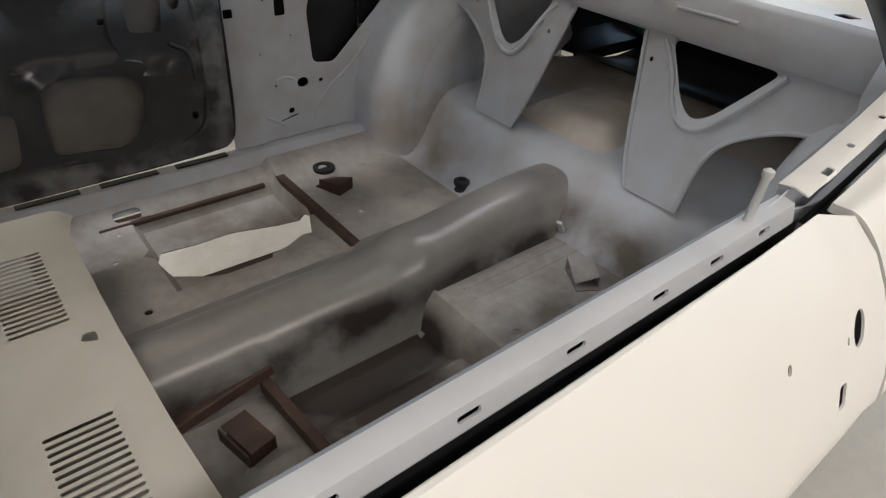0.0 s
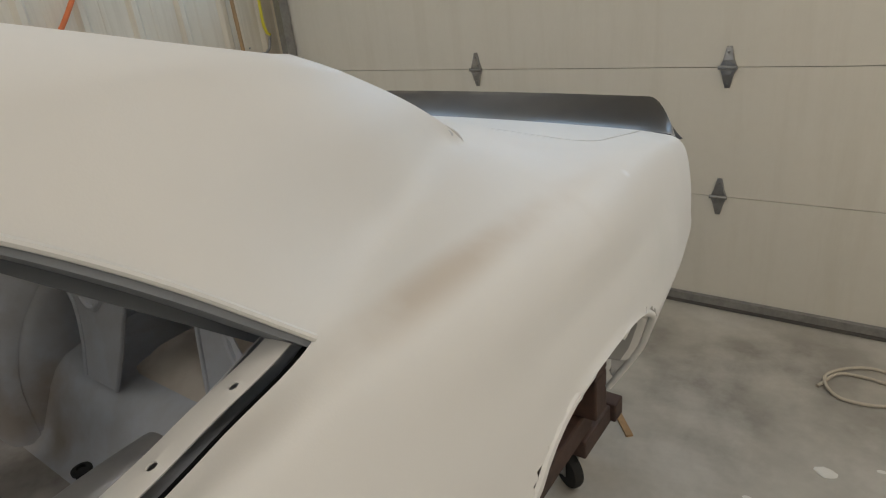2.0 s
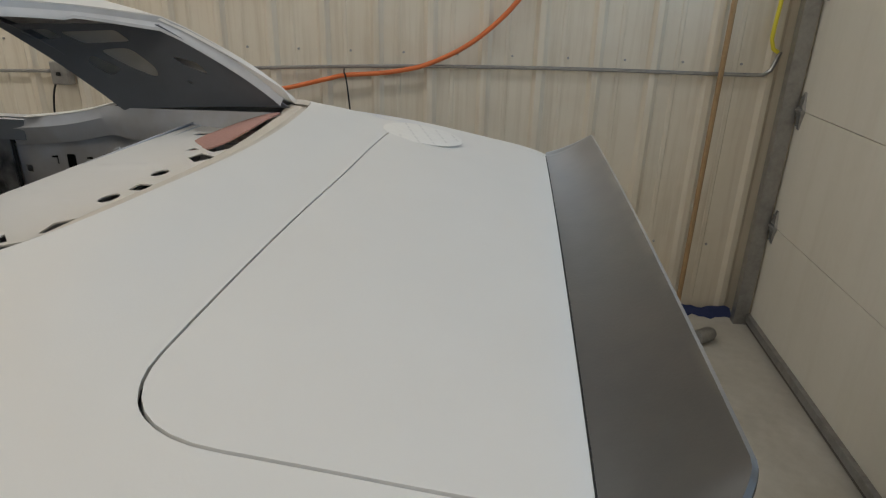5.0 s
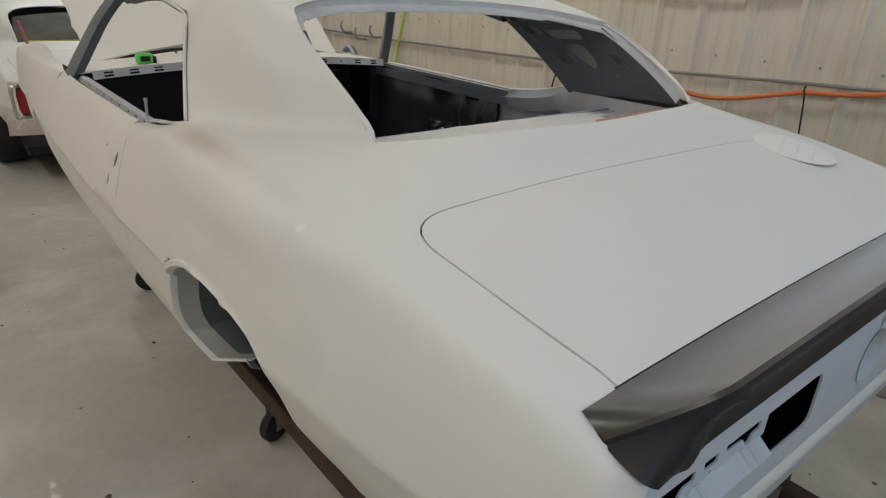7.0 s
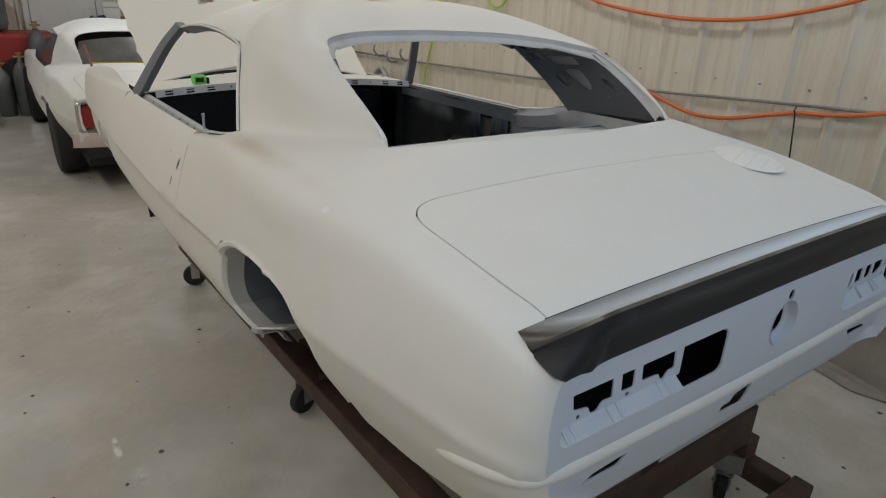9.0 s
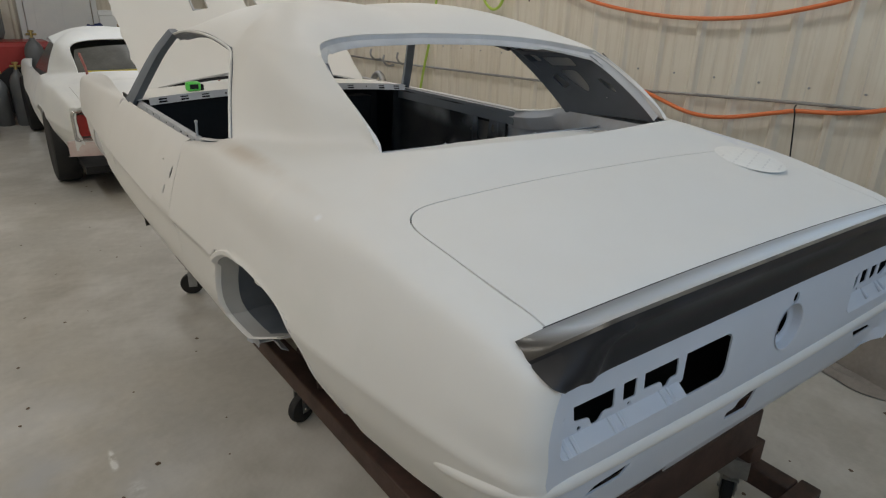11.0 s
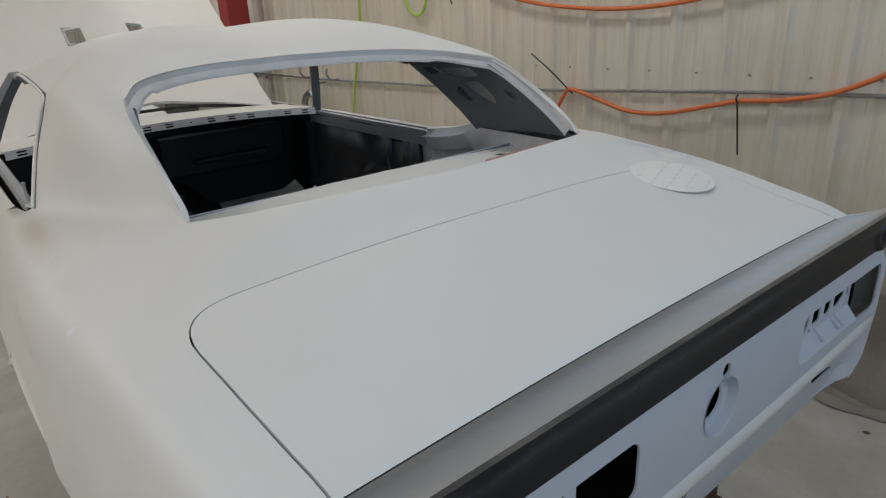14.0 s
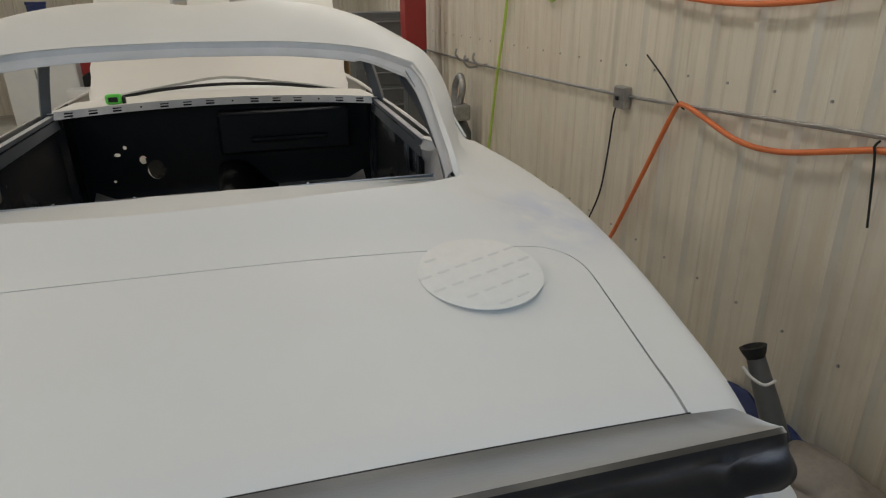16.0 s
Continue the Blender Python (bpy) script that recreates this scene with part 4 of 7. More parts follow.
# inner roof structure and window reveals
for side in (-1, 1):
    k = np.array((side, 1, 1))
    bm = bmesh.new()
    line = spline(RAIL, 30) * k
    sweep(bm, line, [(0, 0, -0.002), (side * 0.004, 0, -0.014), (-side * 0.012, 0, -0.022), (-side * 0.055, 0, -0.030), (-side * 0.075, 0, -0.008)])
    part("roof_rail", bm, PRIMER_GREY, car, "grey inner roof rail", solid=0.002)
    edge = spline([(0.750, 0.317, 1.195), (0.705, 0.43, 1.30), (0.66, 0.53, 1.378), (0.628, 0.62, 1.428)], 30) * k
    bm = bmesh.new()
    sweep(bm, edge, [(side * 0.002, 0.001, 0.002), (side * 0.002, 0.012, -0.006), (-side * 0.045, 0.014, -0.012), (-side * 0.075, -0.005, 0.004)])
    part("window_reveal", bm, PRIMER_GREY, car, "grey reveal behind the side window", solid=0.002)
    # belt ledge of the quarter window: a black strip as slot shade, then a light ledge with screw holes
    bm = bmesh.new()
    ys = np.linspace(0.317, 0.70, 16)
    grid(bm, [[(side * (XT(y) + dx), y, ZT(y) + dz) for y in ys] for dx, dz in ((-0.0125, -0.006), (-0.0135, -0.030), (-0.021, -0.030))])
    part("glass_slot_shade", bm, BLACK, car, "black strip for the shade in the quarter window slot")
    led = [ring(y, 0.012, 0.005, 0.004, 8) for y in (0.40, 0.49, 0.575)] + [rounded(0.635, 0.655, 0.003, 0.011, 0.003, 3)]
    bm = sheet([(0.319, 0.0), (0.700, 0.0), (0.700, 0.034), (0.319, 0.034)], led, 0.016, lambda y, u, s=side: (s * (XT(y) - 0.021 - u), y, ZT(y) + 0.004 - 0.25 * max(0.0, u - 0.018) - 0.004 * (u < 0.002)))
    part("quarter_ledge", bm, PRIMER, car, "light primed quarter window ledge with screw holes", solid=-0.002)
    bm = bmesh.new()
    rows = []
    for dx, dz, ex, ez in ((-0.055, -0.001, 0.004, 0.004), (-0.060, -0.012, -0.006, -0.010), (-0.072, -0.030, -0.014, -0.030), (-0.066, -0.055, -0.016, -0.055), (-0.050, -0.085, -0.010, -0.085)):
        row = []
        for y in np.linspace(0.755, -0.19, 50):
            u = (0.33 - y) / 0.53
            front = step01((y - 0.60) / 0.12)
            k = step01((0.46 - y) / 0.16)
            row.append((side * ((XT(max(y, 0.317)) + dx) * (1 - k) + (0.665 - 0.125 * u + ex) * k + front * (0.014 - 0.2 * (0.055 + dx))), y, (ZT(max(y, 0.317)) + dz) * (1 - k) + (1.17 + 0.03 * u + ez) * k))
        rows.append(row)
    grid(bm, rows)
    part("ledge_flange", bm, INNER, car, "grey primed inner flange running from the ledge to the shelf", solid=0.002)

# inner sail panel with its lightening holes
SAIL_IN = (Vector((0.665, 0.33, 1.17)), Vector((0.570, 0.60, 1.405)), Vector((0.532, 0.110, 1.418)), Vector((0.556, -0.215, 1.218)))


def sail_in(u, v, side):
    a, b, c, d = SAIL_IN
    p = (a * (1 - v) + b * v) * (1 - u) + (d * (1 - v) + c * v) * u
    bow = 0.035 * math.sin(math.pi * min(1, max(0, u))) + 0.015 * math.sin(math.pi * min(1, max(0, v)))
    return (side * (p.x + bow), p.y, p.z)


sail_holes = [soften([(0.18, 0.55), (0.25, 0.62), (0.29, 0.48), (0.20, 0.42)], 0.03), soften([(0.36, 0.66), (0.52, 0.68), (0.50, 0.50), (0.44, 0.40), (0.38, 0.52)], 0.05), soften([(0.30, 0.90), (0.62, 0.92), (0.60, 0.80), (0.33, 0.78)], 0.03), soften([(0.74, 0.60), (0.82, 0.54), (0.79, 0.42), (0.73, 0.50)], 0.03), ring(0.6, 0.3, 0.012, 0.016, 8)]
def swell(poly, k):
    cx, cy = sum(p[0] for p in poly) / len(poly), sum(p[1] for p in poly) / len(poly)
    return [(cx + (x - cx) * k, cy + (y - cy) * k) for x, y in poly]


sail_holes = [swell(h, k) for h, k in zip(sail_holes, (1.25, 1.35, 1.15, 1.3, 1.0))] + [soften([(0.06, 0.93), (0.24, 0.94), (0.25, 0.84), (0.09, 0.82)], 0.03)]
SAIL_GREY = material("blue_grey_epoxy", (0.155, 0.172, 0.20), 0.5, grain=0.15, grain_scale=12, spots=0.4, spot_scale=5, bump=0.08, dark=(0.11, 0.118, 0.13))
for side in (-1, 1):
    bm = sheet([(0, 0), (1, 0), (1, 1), (0, 1)], sail_holes, 0.05, lambda u, v, s=side: sail_in(u, v, s))
    part("inner_sail_panel", bm, SAIL_GREY, car, "grey inner pillar panel with holes", solid=0.002)

# rear window channel
glass_l = spline([(0.566, -0.23, 1.238), (0.567, -0.17, 1.286), (0.566, -0.08, 1.343), (0.564, 0.04, 1.405), (0.552, 0.112, 1.438)], 30)
top_r = spline([(0, 0.44, 1.482), (0.28, 0.405, 1.477), (0.46, 0.29, 1.463), (0.552, 0.112, 1.438)], 36)
loop = [p for p in glass_l[3:]] + [p for p in top_r[::-1][1:]]
loop = loop + [np.array((-p[0], p[1], p[2])) for p in loop[::-1][1:]]
bm = bmesh.new()
rows = []
for w, drop in ((0.0, -0.003), (0.001, -0.018), (0.018, -0.031), (0.020, -0.038)):
    row = []
    for p in loop:
        inward = np.array((-p[0] * 1.0, -(p[1] - 0.02) * 1.0, 0.0))
        inward /= np.linalg.norm(inward)
        slope = np.array((0, 0, -0.6 * inward[1]))
        row.append(tuple(p + (inward * w) + np.array((0, 0, drop)) + (slope * w if p[1] < 0.3 else np.zeros(3))))
    rows.append(row)
grid(bm, rows)
part("rear_window_channel", bm, CHANNEL, car, "grey primed rear window channel", solid=0.002)
LEDGE = material("beige_ledge_primer", (0.70, 0.675, 0.63), 0.6, grain=0.2, grain_scale=20, spots=0.35, spot_scale=9, bump=0.1, dark=(0.56, 0.53, 0.48))
bm = bmesh.new()
rows = []
for dy, dz in ((0.001, -0.010), (0.003, -0.016), (0.006, -0.018), (0.028, -0.019), (0.034, -0.015), (0.060, -0.022), (0.088, -0.034), (0.098, -0.046), (0.104, -0.090)):
    row = []
    for u in np.linspace(-1, 1, 49):
        k = 1 - 0.55 * abs(u) ** 10
        y = deck_end(u)
        x = u * (0.604 - 0.03 * u ** 10)
        row.append((x * (1 - 0.25 * dy), y + dy * k, deck_z(x, y) + dz))
    rows.append(row)
grid(bm, rows)
ledge = part("rear_window_ledge", bm, LEDGE, car, "beige primed stepped ledge below the rear window", solid=0.002)
for u in np.linspace(-0.85, 0.85, 11):
    bm = bmesh.new()
    x, y = u * 0.604, deck_end(u) + 0.018
    lathe(bm, [(0.004, -0.002), (0.0035, 0.001), (0.002, 0.002)], pose(x, y, deck_z(x, deck_end(u)) - 0.0165), 8)
    part("stud", bm, GALV, ledge, "small trim stud")

# package shelf and seat divider
half = [ring(0.085, -0.106, 0.026, 0.014, 16), soften([(0.18, -0.13), (0.232, -0.158), (0.262, -0.105), (0.215, -0.098)], 0.006), soften([(0.27, -0.058), (0.312, -0.062), (0.298, -0.085)], 0.004), soften([(0.275, -0.125), (0.375, -0.165), (0.405, -0.125), (0.372, -0.07), (0.325, -0.072)], 0.012), soften([(0.452, 0.012), (0.485, 0.018), (0.498, -0.02), (0.462, -0.022)], 0.008)]
shelf_holes = half + [[(-x, y) for x, y in h][::-1] for h in half] + [rounded(-0.035, 0.005, -0.138, -0.110, 0.004, 3), rounded(-0.105, -0.055, -0.218, -0.208, 0.003, 3)]
bm = sheet([(-0.60, 0.085), (0.60, 0.085), (0.575, -0.15), (0.40, -0.235), (0.2, -0.262), (0.0, -0.268), (-0.2, -0.262), (-0.40, -0.235), (-0.575, -0.15)], shelf_holes, 0.02, lambda x, y: (x, y, 1.150 + 0.010 * (1 - (x / 0.6) ** 2) + 0.005 * math.exp(-((abs(x) - 0.145 + 0.3 * (y + 0.1)) / 0.008) ** 2) + 0.004 * math.exp(-((y + 0.035) / 0.008) ** 2) * (0.16 < abs(x) < 0.45) + (0.006 if y < -0.19 else 0)))
part("package_shelf", bm, PRIMER, car, "cream primed package shelf with holes", solid=0.003)


def divider_y(z):
    return 0.165 - 0.25 * (z - 0.72)


div_out = [(-0.60, 1.155), (0.60, 1.155), (0.61, 0.965), (0.50, 0.948), (0.43, 0.915), (0.375, 0.87), (0.350, 0.80), (0.345, 0.70), (0.20, 0.70), (0.165, 0.80), (0.105, 1.045), (-0.105, 1.045), (-0.165, 0.80), (-0.20, 0.70), (-0.345, 0.70), (-0.350, 0.80), (-0.375, 0.87), (-0.43, 0.915), (-0.50, 0.948), (-0.61, 0.965)]
tri_hole = [(0.180, 1.045), (0.435, 1.045), (0.335, 0.925), (0.295, 0.900), (0.255, 0.925)]
div_holes = [soften(tri_hole, 0.025), soften([(-x, z) for x, z in tri_hole], 0.025), ring(0.17, 0.97, 0.005, 0.006, 8), ring(-0.145, 0.99, 0.005, 0.006, 8), ring(0.46, 0.98, 0.005, 0.006, 8)]


def divider_at(x, z):
    rim = 0.0
    for h in div_holes[:2]:
        px, pz = nearest(h, x, z)
        d = math.hypot(px - x, pz - z)
        rim = max(rim, 0.010 * math.exp(-((d - 0.016) / 0.008) ** 2))
    return (x, divider_y(z) + rim, z)


bm = sheet(div_out, div_holes, 0.02, divider_at)
divider = part("seat_divider", bm, INNER, car, "grey pressed seat divider with triangular openings", solid=0.003)
for sx in (-1, 1):
    bead = [(0.165, 1.040), (0.205, 0.985), (0.240, 0.915), (0.268, 0.888), (0.296, 0.882), (0.322, 0.890), (0.350, 0.915), (0.400, 0.975), (0.448, 1.040)]
    bm = bmesh.new()
    tube(bm, [(sx * x, divider_y(z) + 0.002, z) for x, z in bead], 0.008, 60, 8)
    part("pressed_bead", bm, INNER, divider)
    for edge in (((0.108, 1.043), (0.140, 0.910), (0.167, 0.800), (0.200, 0.703)), ((0.345, 0.703), (0.350, 0.80), (0.375, 0.87), (0.43, 0.915), (0.50, 0.948), (0.60, 0.965))):
        bm = bmesh.new()
        tube(bm, [(sx * x, divider_y(z) + 0.001, z) for x, z in edge], 0.0055, 40, 8)
        part("folded_edge", bm, INNER, divider)
bm = bmesh.new()
grid(bm, [[(x, y, z) for x in np.linspace(-0.60, 0.60, 25)] for y, z in ((0.082, 1.160), (0.094, 1.157), (0.100, 1.150), (0.104, 1.07), (0.098, 1.055), (0.080, 1.055))])
part("shelf_front", bm, INNER, car, "grey shelf front rail", solid=0.003)
for hx in (0.27, -0.13):
    bm = bmesh.new()
    tube(bm, [(hx, 0.098, 1.158), (hx, 0.112, 1.150), (hx, 0.116, 1.128), (hx + 0.006, 0.114, 1.112), (hx + 0.014, 0.112, 1.120)], 0.003, 20, 6)
    part("wire_hook", bm, CHANNEL, car, "bent metal hook")

# turned-in lips of the rear arches, running down to the rocker in front
CUP = [(0.045, 0.658), (0.09, 0.640), (0.14, 0.628), (0.19, 0.628), (0.228, 0.645)] + [q for q in ARCH if q[1] > (0.66 if q[0] > -0.1 else 0.755)]


def cup(side, x, k):
    """The outline of the arch drawn in by k, at x inboard of the body side (or at a fixed x)."""
    row = []
    for y, z in CUP:
        edge = side_x(y, max(z, 0.60)) - 0.055 * step01((0.60 - z) / 0.08) - 0.017 * step01((-0.06 - y) / 0.10)
        if z < 0.72:
            edge -= 0.07 * step01((0.15 - y) / 0.10)
        row.append((side * (edge - x if x < 0.3 else min(x, edge)), y + (-0.052 - y) * k, z + (0.66 - z) * k))
    return row


for side in (-1, 1):
    bm = bmesh.new()
    grid(bm, [cup(side, d, k) for d, k in ((0.002, -0.022), (-0.003, -0.010), (-0.004, 0.010), (-0.003, 0.028), (0.004, 0.044), (0.014, 0.050))])
    part("arch_flange", bm, PRIMER, car, "pale rolled edge of the wheel arch", solid=0.002)
    bm = bmesh.new()
    tube(bm, [(side * (side_x(y, z) - 0.0065), y, z) for y, z in ARCH if y < -0.05 and z > 0.66], 0.007, 90, 10)
    part("arch_rim", bm, PRIMER, car, "primed rolled rim at the back of the wheel arch")
    bm = bmesh.new()
    grid(bm, [cup(side, d, k) for d, k in ((0.012, 0.050), (0.022, 0.054), (0.045, 0.064), (0.060, 0.080))])
    part("arch_lip", bm, ARCH_GREY, car, "grey inner lip of the wheel arch", solid=0.002)

# pressed ridge that runs from the foot of the quarters round the corner and across the tail
for side in (-1, 1):
    bm = bmesh.new()
    pts = [(side * (side_x(y, z) + lean(side, y, z) - d), y, z) for y, z, d in ((-0.775, 0.806, 0.014), (-0.82, 0.815, 0.006), (-0.87, 0.825, 0.004), (-0.92, 0.834, 0.004), (-0.955, 0.840, 0.004), (-0.978, 0.842, 0.006))]
    pts += [(side * x, -0.988, z) for x, z in ((0.66, 0.841), (0.58, 0.838), (0.40, 0.832), (0.20, 0.827), (0.0, 0.825))]
    tube(bm, [(x + side * -0.009 * (k < 6), y + 0.010 * (k > 3), z) for k, (x, y, z) in enumerate(pts)], 0.020, 90, 16)
    part("tail_ridge", bm, PRIMER, car, "primed ridge round the rear corner")

# bright drip edges of the side windows
for side in (-1, 1):
    bm = bmesh.new()
    tube(bm, [(side * (x + 0.003), y, z) for x, y, z in [(0.752, 0.322, 1.197), (0.707, 0.433, 1.302), (0.664, 0.535, 1.38), (0.636, 0.62, 1.424), (0.638, 0.86, 1.456), (0.624, 1.18, 1.453), (0.608, 1.45, 1.427)]], 0.0045, 60, 8)
    part("drip_edge", bm, WHITE_PAINT, car, "bright edge of the side window")

# wheel houses and inner quarters
def house(side, r, x, q):
    """A point of the wheel house, kept inside the body side."""
    y, z = -0.105 + r * math.cos(max(q, 0.0)), 0.62 + (r * math.sin(q) if q > 0 else 0.40 * q)
    lim = 0.69 + (side_x(y, max(z, 0.64)) - 0.022 - 0.69) * step01((z - 0.60) / 0.12)
    return (side * min(x, lim), y, z)


for side in (-1, 1):
    bm = bmesh.new()
    prof = [tuple(q[:2]) for q in spline([(0.20, 0.500, 0), (0.325, 0.503, 0), (0.360, 0.513, 0), (0.384, 0.540, 0), (0.396, 0.60, 0), (0.397, 0.70, 0), (0.388, 0.79, 0), (0.372, 0.86, 0)], 24)]
    rows = []
    for a in np.linspace(-13, 152, 44):
        q = radians(a)
        rows.append([house(side, r, x, q) for r, x in prof])
    grid(bm, rows)
    part("wheel_house", bm, INNER, car, "dusty grey inner wheel house", solid=0.003)
    bm = bmesh.new()
    rows = []
    for a in np.linspace(-20, 72, 26):
        y, z = house(1, 0.372, 0.5, radians(a))[1:]
        y2, z2 = house(1, 0.43, 0.5, radians(a))[1:]
        rows.append([(side * 0.520, y, z), (side * 0.530, 0.55 * y + 0.45 * y2, 0.55 * z + 0.45 * z2), (side * 0.565, 0.1 * y + 0.9 * y2, 0.1 * z + 0.9 * z2), (side * 0.63, y2 + 0.006, z2), (side * 0.70, y2 + 0.016, z2 + 0.002), (side * 0.735, y2 + 0.030, z2 + 0.004), (side * 0.743, y2 + 0.050, z2 + 0.006)])
    grid(bm, rows)
    part("house_flange", bm, INNER, car, "grey flared flange round the wheel house", solid=0.003)
    bm = bmesh.new()
    grid(bm, [cup(side, d, k) for d, k in ((0.056, 0.075), (0.085, 0.055), (0.62, 0.035), (0.57, 0.045), (0.54, 0.075), (0.522, 0.14), (0.515, 0.24), (0.512, 0.5), (0.512, 0.8), (0.512, 0.98))])
    part("wheel_house_lining", bm, LINING, car, "underside of the wheel house, grey darkened for the arch's shade", solid=0.002)
    bm = bmesh.new()
    grid(bm, [[(side * 0.500, -0.105 + r * math.cos(radians(a)), 0.62 + r * math.sin(radians(a))) for a in np.linspace(0, 152, 36)] for r in (0.02, 0.10, 0.20)])
    part("wheel_house_wall", bm, INNER, car, solid=0.003)
    win = soften([(0.482, 1.012), (0.40, 1.02), (0.228, 1.012), (0.226, 0.964), (0.423, 0.77), (0.494, 0.78), (0.506, 0.933)], 0.02)
    holes = [win, ring(0.532, 0.726, 0.019, 0.015, 16), ring(0.576, 0.644, 0.010, 0.009, 12), [(0.555, 0.626), (0.62, 0.613), (0.62, 0.617), (0.555, 0.631)], rounded(0.571, 0.603, 0.929, 1.006, 0.005, 3), rounded(0.725, 0.750, 0.940, 0.964, 0.004, 3), [(0.655, 0.998), (0.632, 1.0), (0.632, 0.972), (0.638, 0.972), (0.638, 0.992), (0.655, 0.992)], [(0.535, 0.999), (0.512, 1.001), (0.512, 0.973), (0.518, 0.973), (0.518, 0.993), (0.535, 0.993)], ring(0.47, 0.722, 0.008, 0.006, 8), ring(0.62, 0.73, 0.004, 0.004, 6), ring(0.56, 0.87, 0.003, 0.003, 6), ring(0.66, 0.83, 0.003, 0.003, 6), soften([(0.12, 1.055), (0.09, 1.055), (0.085, 1.005), (0.115, 0.995)], 0.006)]
    bm = sheet([(0.768, 0.56), (0.768, 1.105), (0.55, 1.085), (0.06, 1.13), (0.05, 0.98), (0.12, 0.97), (0.268, 0.80), (0.300, 0.56)], holes, 0.025, lambda y, z, s=side: (s * (0.742 - 0.09 * max(0, 0.40 - y) - 0.008 * math.exp(-((y - 0.70) / 0.03) ** 2)), y, z))
    part("inner_quarter", bm, INNER, car, "grey inner quarter panel with many holes", solid=0.003)
    # Black sheets added behind the inner quarter; they paint the cavity's shade.
    bm = bmesh.new()
    grid(bm, [[(side * x, y, z) for y in (0.305, 0.76)] for x, z in ((0.752, 0.56), (0.765, 0.66), (0.785, 0.74), (0.79, 1.08))])
    grid(bm, [[(side * x, y, z) for y in (0.225, 0.307)] for x, z in ((0.778, 0.86), (0.78, 0.95), (0.785, 1.09))])
    part("quarter_cavity_shade", bm, BLACK, car, "black sheets behind the quarter holes for the cavity's shade")

# pressed ribs of the inner quarters
for side in (-1, 1):
    for line in (((0.515, 0.59), (0.455, 0.68), (0.385, 0.735), (0.33, 0.79), (0.255, 0.88), (0.20, 0.945)), ((0.62, 0.745), (0.585, 0.752), (0.556, 0.738)), ((0.765, 0.655), (0.70, 0.66), (0.60, 0.60))):
        bm = bmesh.new()
        tube(bm, [(side * (0.742 - 0.09 * max(0, 0.40 - y) + 0.001), y, z) for y, z in line], 0.007, 40, 8)
        part("pressed_rib", bm, INNER, car)
for x0, x1 in ((-0.32, -0.18), (-0.06, 0.08), (0.30, 0.42)):
    bm = bmesh.new()
    tube(bm, [(x0, 0.1012, 1.115), ((x0 + x1) / 2, 0.1012, 1.115), (x1, 0.1012, 1.113)], 0.0045, 16, 8)
    part("rail_rib", bm, INNER, car)
for x, y, turn in ((-0.035, 0.215, 0), (0.175, 0.20, 0), (-0.115, 0.26, 12)):
    bm = bmesh.new()
    box(bm, -0.008, 0.008, -0.006, 0.004, 0.0, 0.05, m=pose(x, y, 0.555, -35, 0, turn))
    part("clip_bracket", bm, CHANNEL, car, "small welded clip", smooth=False, bevel=0.002)

# floor pan with the rusted opening, tunnel, risers, sill
open_hole = [(0.51, 1.09), (0.47, 1.115), (0.40, 1.10), (0.345, 1.02), (0.32, 0.93), (0.335, 0.90), (0.325, 0.865), (0.35, 0.855), (0.36, 0.80), (0.385, 0.75), (0.38, 0.72), (0.415, 0.705), (0.455, 0.72), (0.465, 0.78), (0.50, 0.90), (0.50, 1.0)]


def pan_z(x, y):
    z = 0.475 if y > 0.70 else 0.495
    if 0.30 < x < 0.62 and 0.72 < y < 1.12:
        z -= 0.030
    if x < 0.0:
        front = step01((y - 0.676) / 0.012)
        well = step01((1.10 - y) / 0.05) * step01((x + 0.25) / 0.05)
        z = 0.525 + front * (0.462 - 0.525 - 0.042 * well)
    if abs(x) > 0.60:
        z += 0.05 * (abs(x) - 0.60) / 0.1
    z += 0.12 * max(0, y - 1.55) / 0.3
    return z


pan_holes = [open_hole, rounded(0.635, 0.665, 1.085, 1.155, 0.012, 3), ring(0.262, 1.195, 0.010, 0.010, 10), ring(0.351, 0.652, 0.006, 0.006, 8), ring(0.60, 1.16, 0.006, 0.006, 8), ring(-0.24, 1.185, 0.011, 0.011, 10), ring(-0.30, 0.60, 0.010, 0.010, 10), ring(-0.33, 0.62, 0.008, 0.008, 10), ring(0.33, 0.59, 0.009, 0.007, 10), ring(0.485, 1.201, 0.007, 0.007, 8), ring(0.558, 0.437, 0.007, 0.006, 8), ring(-0.207, 1.179, 0.012, 0.011, 10)]
bm = sheet([(-0.685, 0.22), (0.685, 0.22), (0.685, 1.98), (-0.685, 1.98)], pan_holes, 0.02, lambda x, y: (x, y, pan_z(x, y)))
part("floor_pan", bm, PAN, car, "dusty steel floor pan with a rusted-through opening", solid=0.003)
bm = bmesh.new()
rows = []
for y in np.linspace(0.160, 1.98, 60):
    h = 0.125 + 0.052 * step01((0.80 - y) / 0.55) + 0.05 * max(0, y - 1.4)
    base = pan_z(0.1, max(y, 0.3)) - 0.004
    low = pan_z(-0.12, max(y, 0.3)) - base - 0.004
    prof = [(-0.112, low), (-0.092, low + 0.006), (-0.082, 0.45 * h), (-0.070, 0.80 * h), (-0.046, 0.96 * h), (-0.010, 1.0 * h), (0.045, 0.955 * h), (0.088, 0.75 * h), (0.128, 0.46 * h), (0.162, 0.20 * h), (0.195, 0.012), (0.225, 0.0)]
    rows.append([(a, y, base + b) for a, b in spline([(p[0], p[1], 0) for p in prof], 31)[:, :2]])
grid(bm, rows)
bm.faces.new([v for v in list(bm.verts)[:31]])
